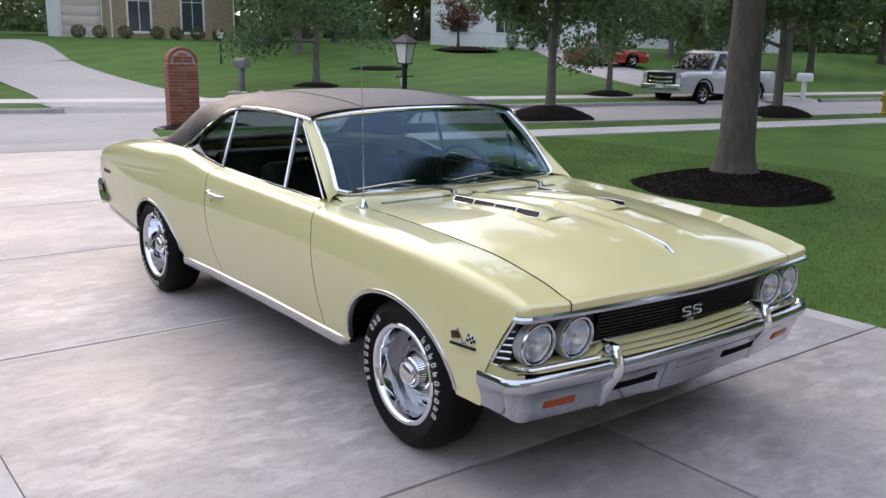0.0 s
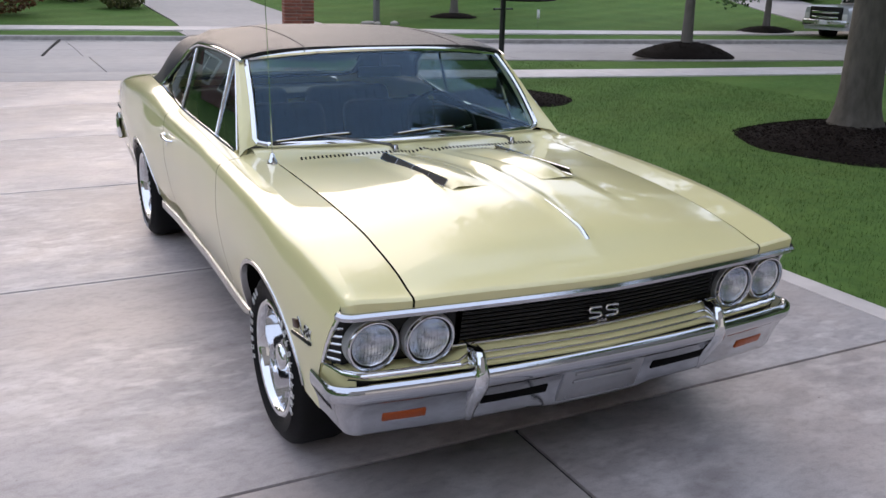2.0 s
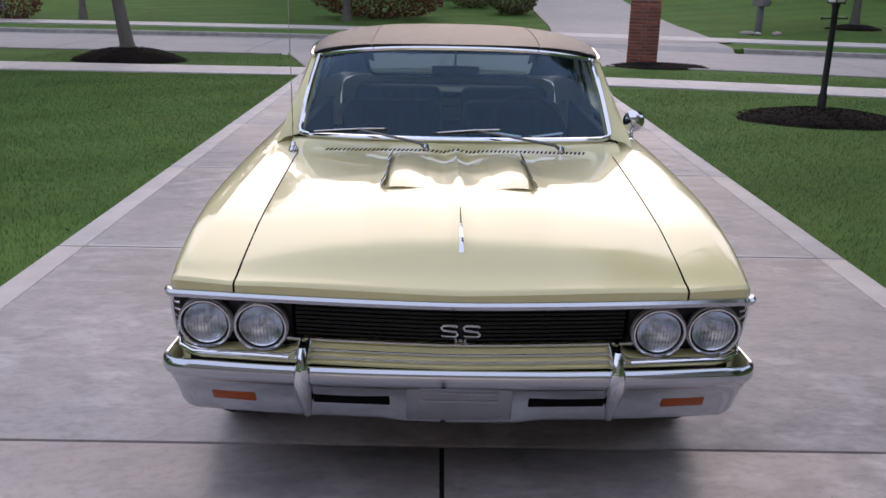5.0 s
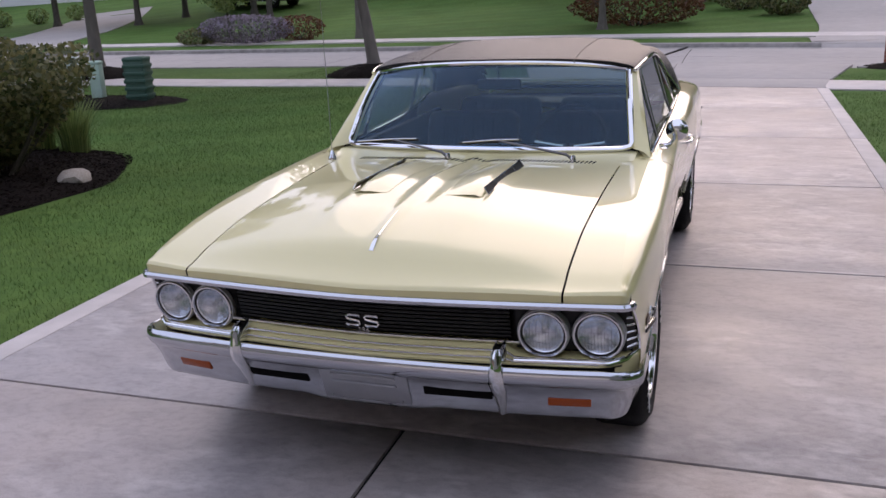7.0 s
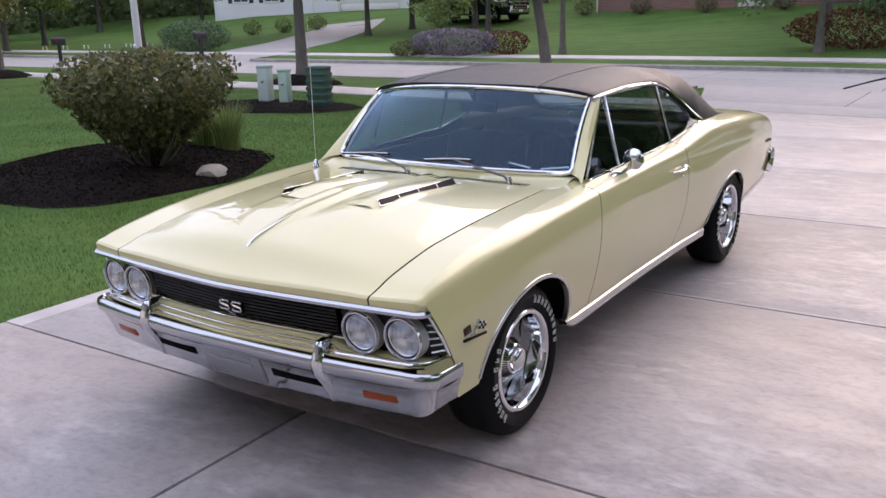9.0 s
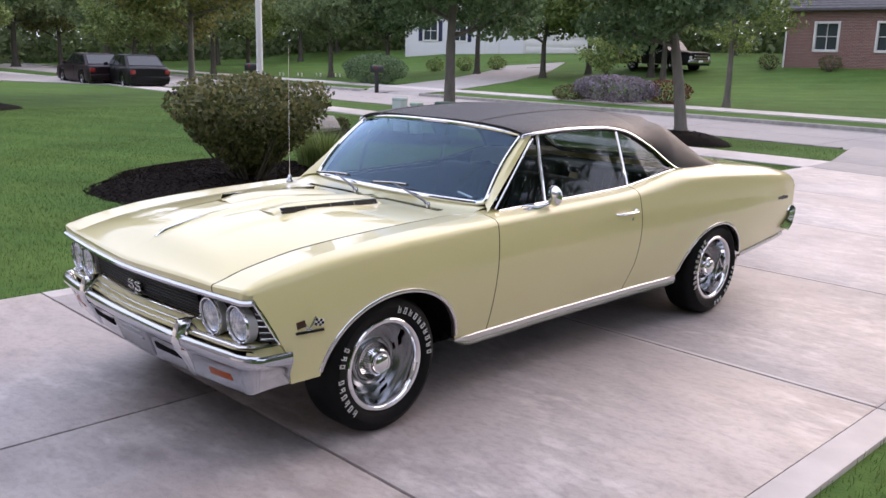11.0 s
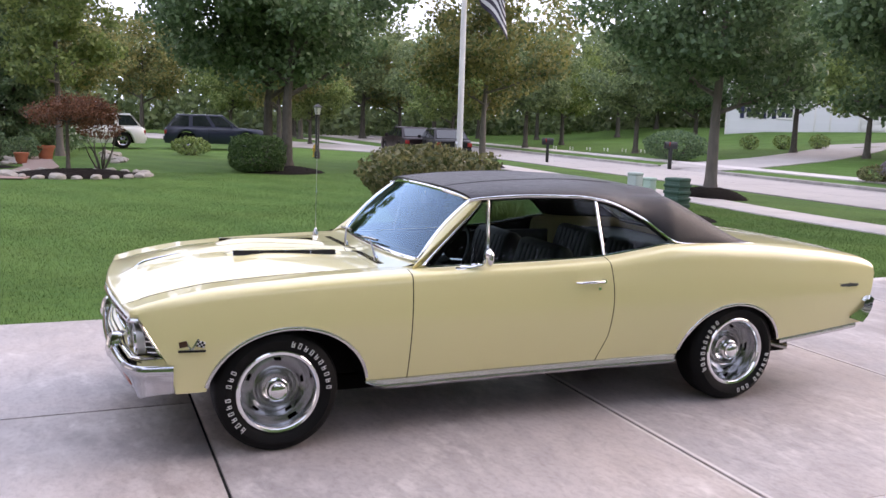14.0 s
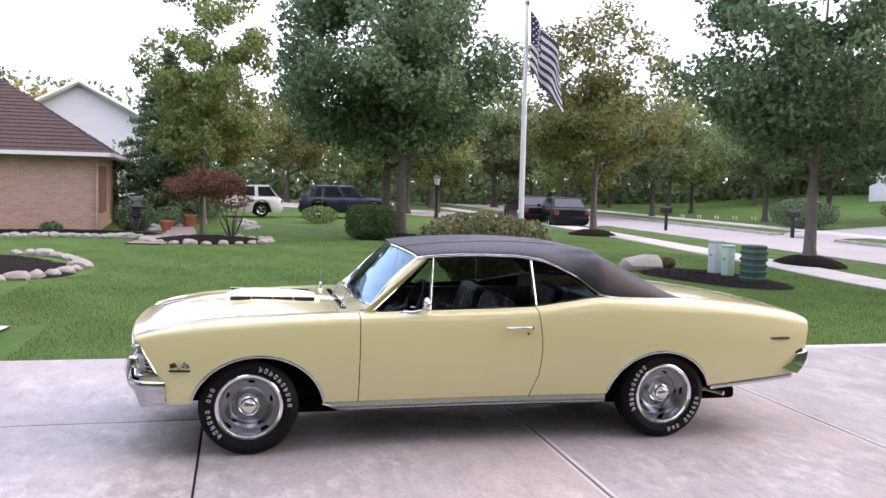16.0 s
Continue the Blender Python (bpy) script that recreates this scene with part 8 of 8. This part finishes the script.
def conifer(at, h, r, seed, label):
    rnd, nr = random.Random(seed), np.random.RandomState(seed)
    ob = thing("spruce_tree", (at[0], at[1], ground_z(*at)), 0, label, "tree")
    bm = bmesh.new()
    tube([(0, 0, -0.1), (0, 0, h * 0.5), (0, 0, h)], [r * 0.07, r * 0.045, 0.01], 10, bm)
    pts = []
    n = int(h * 14)
    for i in range(n):
        t = 0.06 + 0.94 * (i / n)
        a = i * 2.399
        reach = r * (1 - t) ** 0.85 * rnd.uniform(0.75, 1.1) + 0.12
        z = h * t
        e = Vector((math.cos(a) * reach, math.sin(a) * reach, z - reach * 0.12))
        limb(bm, (0, 0, z), e, 0.02 * r, 0.004, rnd, 0.05, 4)
        k = int(330 * (reach / r) + 40)
        u = nr.rand(k) ** 0.7
        side = nr.normal(size=(k, 3)) * np.array([0.14, 0.14, 0.06]) * (0.4 + reach * 0.5)
        line_p = np.outer(u, np.array(e)) + np.outer(1 - u, np.array([0, 0, z]))
        pts.append(line_p + side)
    part("trunk", bm, M_BARK, ob)
    part("needles", leaf_cloud(np.concatenate(pts), 0.11, seed, 0.4), M_NEEDLE, ob, smooth=False)
    return ob


conifer((-32.5, -3.0), 7.2, 2.9, 5, "tall loose evergreen beside the houses")
tree("lawn_tree", (-29.8, -1.5), 10.6, 2.5, 1.9, 0.12, 161, M_LEAF2, M_BARK2, 15000, 0.10, "light green tree beside the evergreen")

for x, y, rz, s in ((-33.5, 36.5, 40, 0.95), (-27.5, 39.5, 160, 0.9), (-36.5, 32.0, 250, 0.85)):
    another(TWIN, (x, y), rz, s, "big yard tree with dense green crown before a house")

for x, y, rz, s in ((13.0, -8.5, 30, 1.6), (22.0, 0.5, 120, 0.95), (19.5, -13.0, 200, 1.05)):
    another(TWIN, (x, y), rz, s, "big shade tree with dense green crown in the next yard")

# low sun on this crown is put into its golden leaf colour
tree("yard_tree", (-58.0, -14.3), 8.0, 3.6, 2.4, 0.16, 191, leafy("sunlit_golden_leaves", (0.24, 0.19, 0.035), (0.46, 0.36, 0.08)), M_BARK, 9000, 0.12, "yard tree with sunlit golden leaf colour behind the bungalow")

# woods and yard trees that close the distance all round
FAR = [tree("distant_tree", (-52, 22), 8.0, 3.4, 2.0, 0.16, 171, M_FARLEAF, M_BARK, 13000, 0.12, "distant green broadleaf yard tree"), tree("distant_tree", (-50, 31), 7.4, 3.2, 1.8, 0.15, 172, M_LEAF2, M_BARK, 13000, 0.12, "distant light green yard tree"), tree("distant_tree", (-58, 14), 8.6, 3.6, 2.0, 0.17, 173, M_LEAF3, M_BARK, 13000, 0.12, "distant tree with amber-toned leaves")]
for o in FAR:
    o["group"] = "distant trees"
rf = random.Random(12)
spots = []
for k in range(16):
    spot = (-62 + rf.uniform(-6, 6), -30 + k * 5.5 + rf.uniform(-2, 2), rf.uniform(0.9, 1.35))
    if not -24 < spot[1] < -4:
        spots.append(spot)
for k in range(22):
    spots.append((-56 + k * 5.6 + rf.uniform(-2, 2), 58 + rf.uniform(-3, 6), rf.uniform(1.0, 1.6)))
for x, y, s in ((-46, 26, 0.95), (-44, 20, 0.8), (-38, 29, 0.9), (-47, 12, 0.7), (-44, 9.5, 0.85), (-28, 36, 1.0), (-23, 39, 1.0), (-21, 37, 0.9), (-5, 38, 1.05), (-1, 46, 1.2), (3, 47, 1.1), (22, 47, 1.1), (27, 48, 1.2), (44, 45, 1.1), (47, 33, 1.0), (46, 26, 1.1), (50, 18, 1.1), (58, 22, 1.2), (30, 8, 1.0), (38, 12, 1.0), (52, 8, 1.2), (30, 22, 0.8), (62, 30, 1.3), (66, 14, 1.3), (-48, -2, 1.0), (-36, -14, 1.0), (-30, -20, 1.1), (22, -3, 1.0), (25, 3, 1.05), (24, -11, 1.1), (19, -17, 1.1), (28, -8, 1.1), (-14, -18, 1.0), (-20, -22, 1.1), (14, -28, 1.2), (-4, -34, 1.2), (33, -2, 1.2)):
    spots.append((x, y, s))
for k, (x, y, s) in enumerate(spots):
    another(FAR[(k * 7 + k // 3) % 3 if k % 4 else 0], (x, y), rf.uniform(0, 360), s)
nr = np.random.RandomState(5)
far_wood = []
for ring_r, n, tall in ((84, 150000, 9.0), (104, 110000, 13.0)):
    a = nr.rand(n) * 6.283
    r = ring_r + np.clip(nr.normal(size=n), -1.3, 1.3) * 4
    top = np.array([tall + 2.2 * noise.noise((math.cos(t) * 9, math.sin(t) * 9, tall)) + 1.2 * noise.noise((math.cos(t) * 40, math.sin(t) * 40, 3)) for t in a])
    x, y = r * np.cos(a), r * np.sin(a)
    z = nr.rand(n) ** 1.6 * top + np.array([ground_z(p, q) for p, q in zip(x, y)])
    far_wood.append(np.stack([x, y, z], 1))
far_wood = np.concatenate(far_wood)
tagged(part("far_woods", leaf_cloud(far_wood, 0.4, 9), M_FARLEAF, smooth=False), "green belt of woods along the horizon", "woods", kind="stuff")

# ---- loose grass blades on the near lawns ----
def blades():
    rnd = np.random.RandomState(2)
    out = []
    for x0, x1, y0, y1, n in ((-8.5, -2.45, -3.5, 12.4, 130000), (2.46, 9.5, -3.0, 10.8, 110000), (-12, -8.5, -3.5, 12.4, 60000), (-16, -12, -4, 12.4, 40000), (-21, -16, -4, 12, 25000), (-8, -2.6, 13.1, 15.7, 9000), (2.8, 9, 11.6, 13.4, 8000)):
        out.append(np.stack([rnd.uniform(x0, x1, n), rnd.uniform(y0, y1, n)], 1))
    p = np.concatenate(out)
    wk = np.interp(p[:, 0], [-22, -9, -2.5, 2.5, 8.3, 10], [13.55, 12.1, 11.9, 11.2, 9.95, 9.6])
    nk = np.interp(p[:, 0], [-9, -3, 3, 9], [15.95, 15.7, 14.5, 12.9])
    ok = ~((p[:, 0] > -4.65) & (p[:, 1] < -2.3) & (p[:, 0] < 0)) & ((p[:, 1] < wk - 0.02) | (p[:, 1] > wk + 1.22)) & (p[:, 1] < nk)
    for cx, cy, rx, ry, t in ((6.75, 3.7, 1.3, 1.2, 0.4), (-6.45, 3.6, 2.1, 1.66, radians(135)), (4.8, 8.05, 1.05, 0.85, 0), (4.0, 14.5, 0.9, 0.6, 0), (-6.0, 13.95, 1.1, 0.72, 0), (-9.9, 9.45, 2.1, 1.0, 0.2), (-12.0, -4.9, 2.9, 1.9, 0.5)):
        dx, dy = p[:, 0] - cx, p[:, 1] - cy
        u, v = dx * math.cos(t) + dy * math.sin(t), -dx * math.sin(t) + dy * math.cos(t)
        ok &= (u / rx) ** 2 + (v / ry) ** 2 > 1.0
    p = p[ok]
    n = len(p)
    a = rnd.rand(n) * 6.283
    h = rnd.uniform(0.02, 0.045, n)
    lean = rnd.uniform(0.0, 0.035, n)
    w = 0.0024
    d = np.stack([np.cos(a), np.sin(a)], 1)
    q = np.stack([-d[:, 1], d[:, 0]], 1) * w
    base = np.full(n, -0.032)
    v0 = np.column_stack([p - q, base])
    v1 = np.column_stack([p + q, base])
    v2 = np.column_stack([p + d * lean[:, None], base + h])
    return np.stack([v0, v1, v2], 1).reshape(-1, 3).tolist(), [], np.arange(3 * n).reshape(n, 3).tolist()


tagged(part("grass_blades", blades(), M_BLADE, smooth=False), "short mown grass blades", "grass", kind="stuff")

# small marks: green survey paint by the far kerb, tar along a road joint
squiggle = part("paint_mark", tube([(1.45 + 0.06 * k, 23.05 + 0.11 * math.sin(k * 1.9), -0.122) for k in range(8)], 0.025, 6), material("green_survey_paint", (0.03, 0.5, 0.18), 0.8), m=Matrix.Scale(1, 4))
tagged(squiggle, "green survey paint mark on the road", "paint mark", kind="structure")
tar = part("tar_joint", tube([(-0.75, 17.2, -0.113), (-0.45, 19.2, -0.098), (-0.1, 21.6, -0.113), (0.1, 22.6, -0.122)], 0.03, 6), M_JOINT)
tagged(tar, "black tar seam across the road", "tar seam", kind="structure")
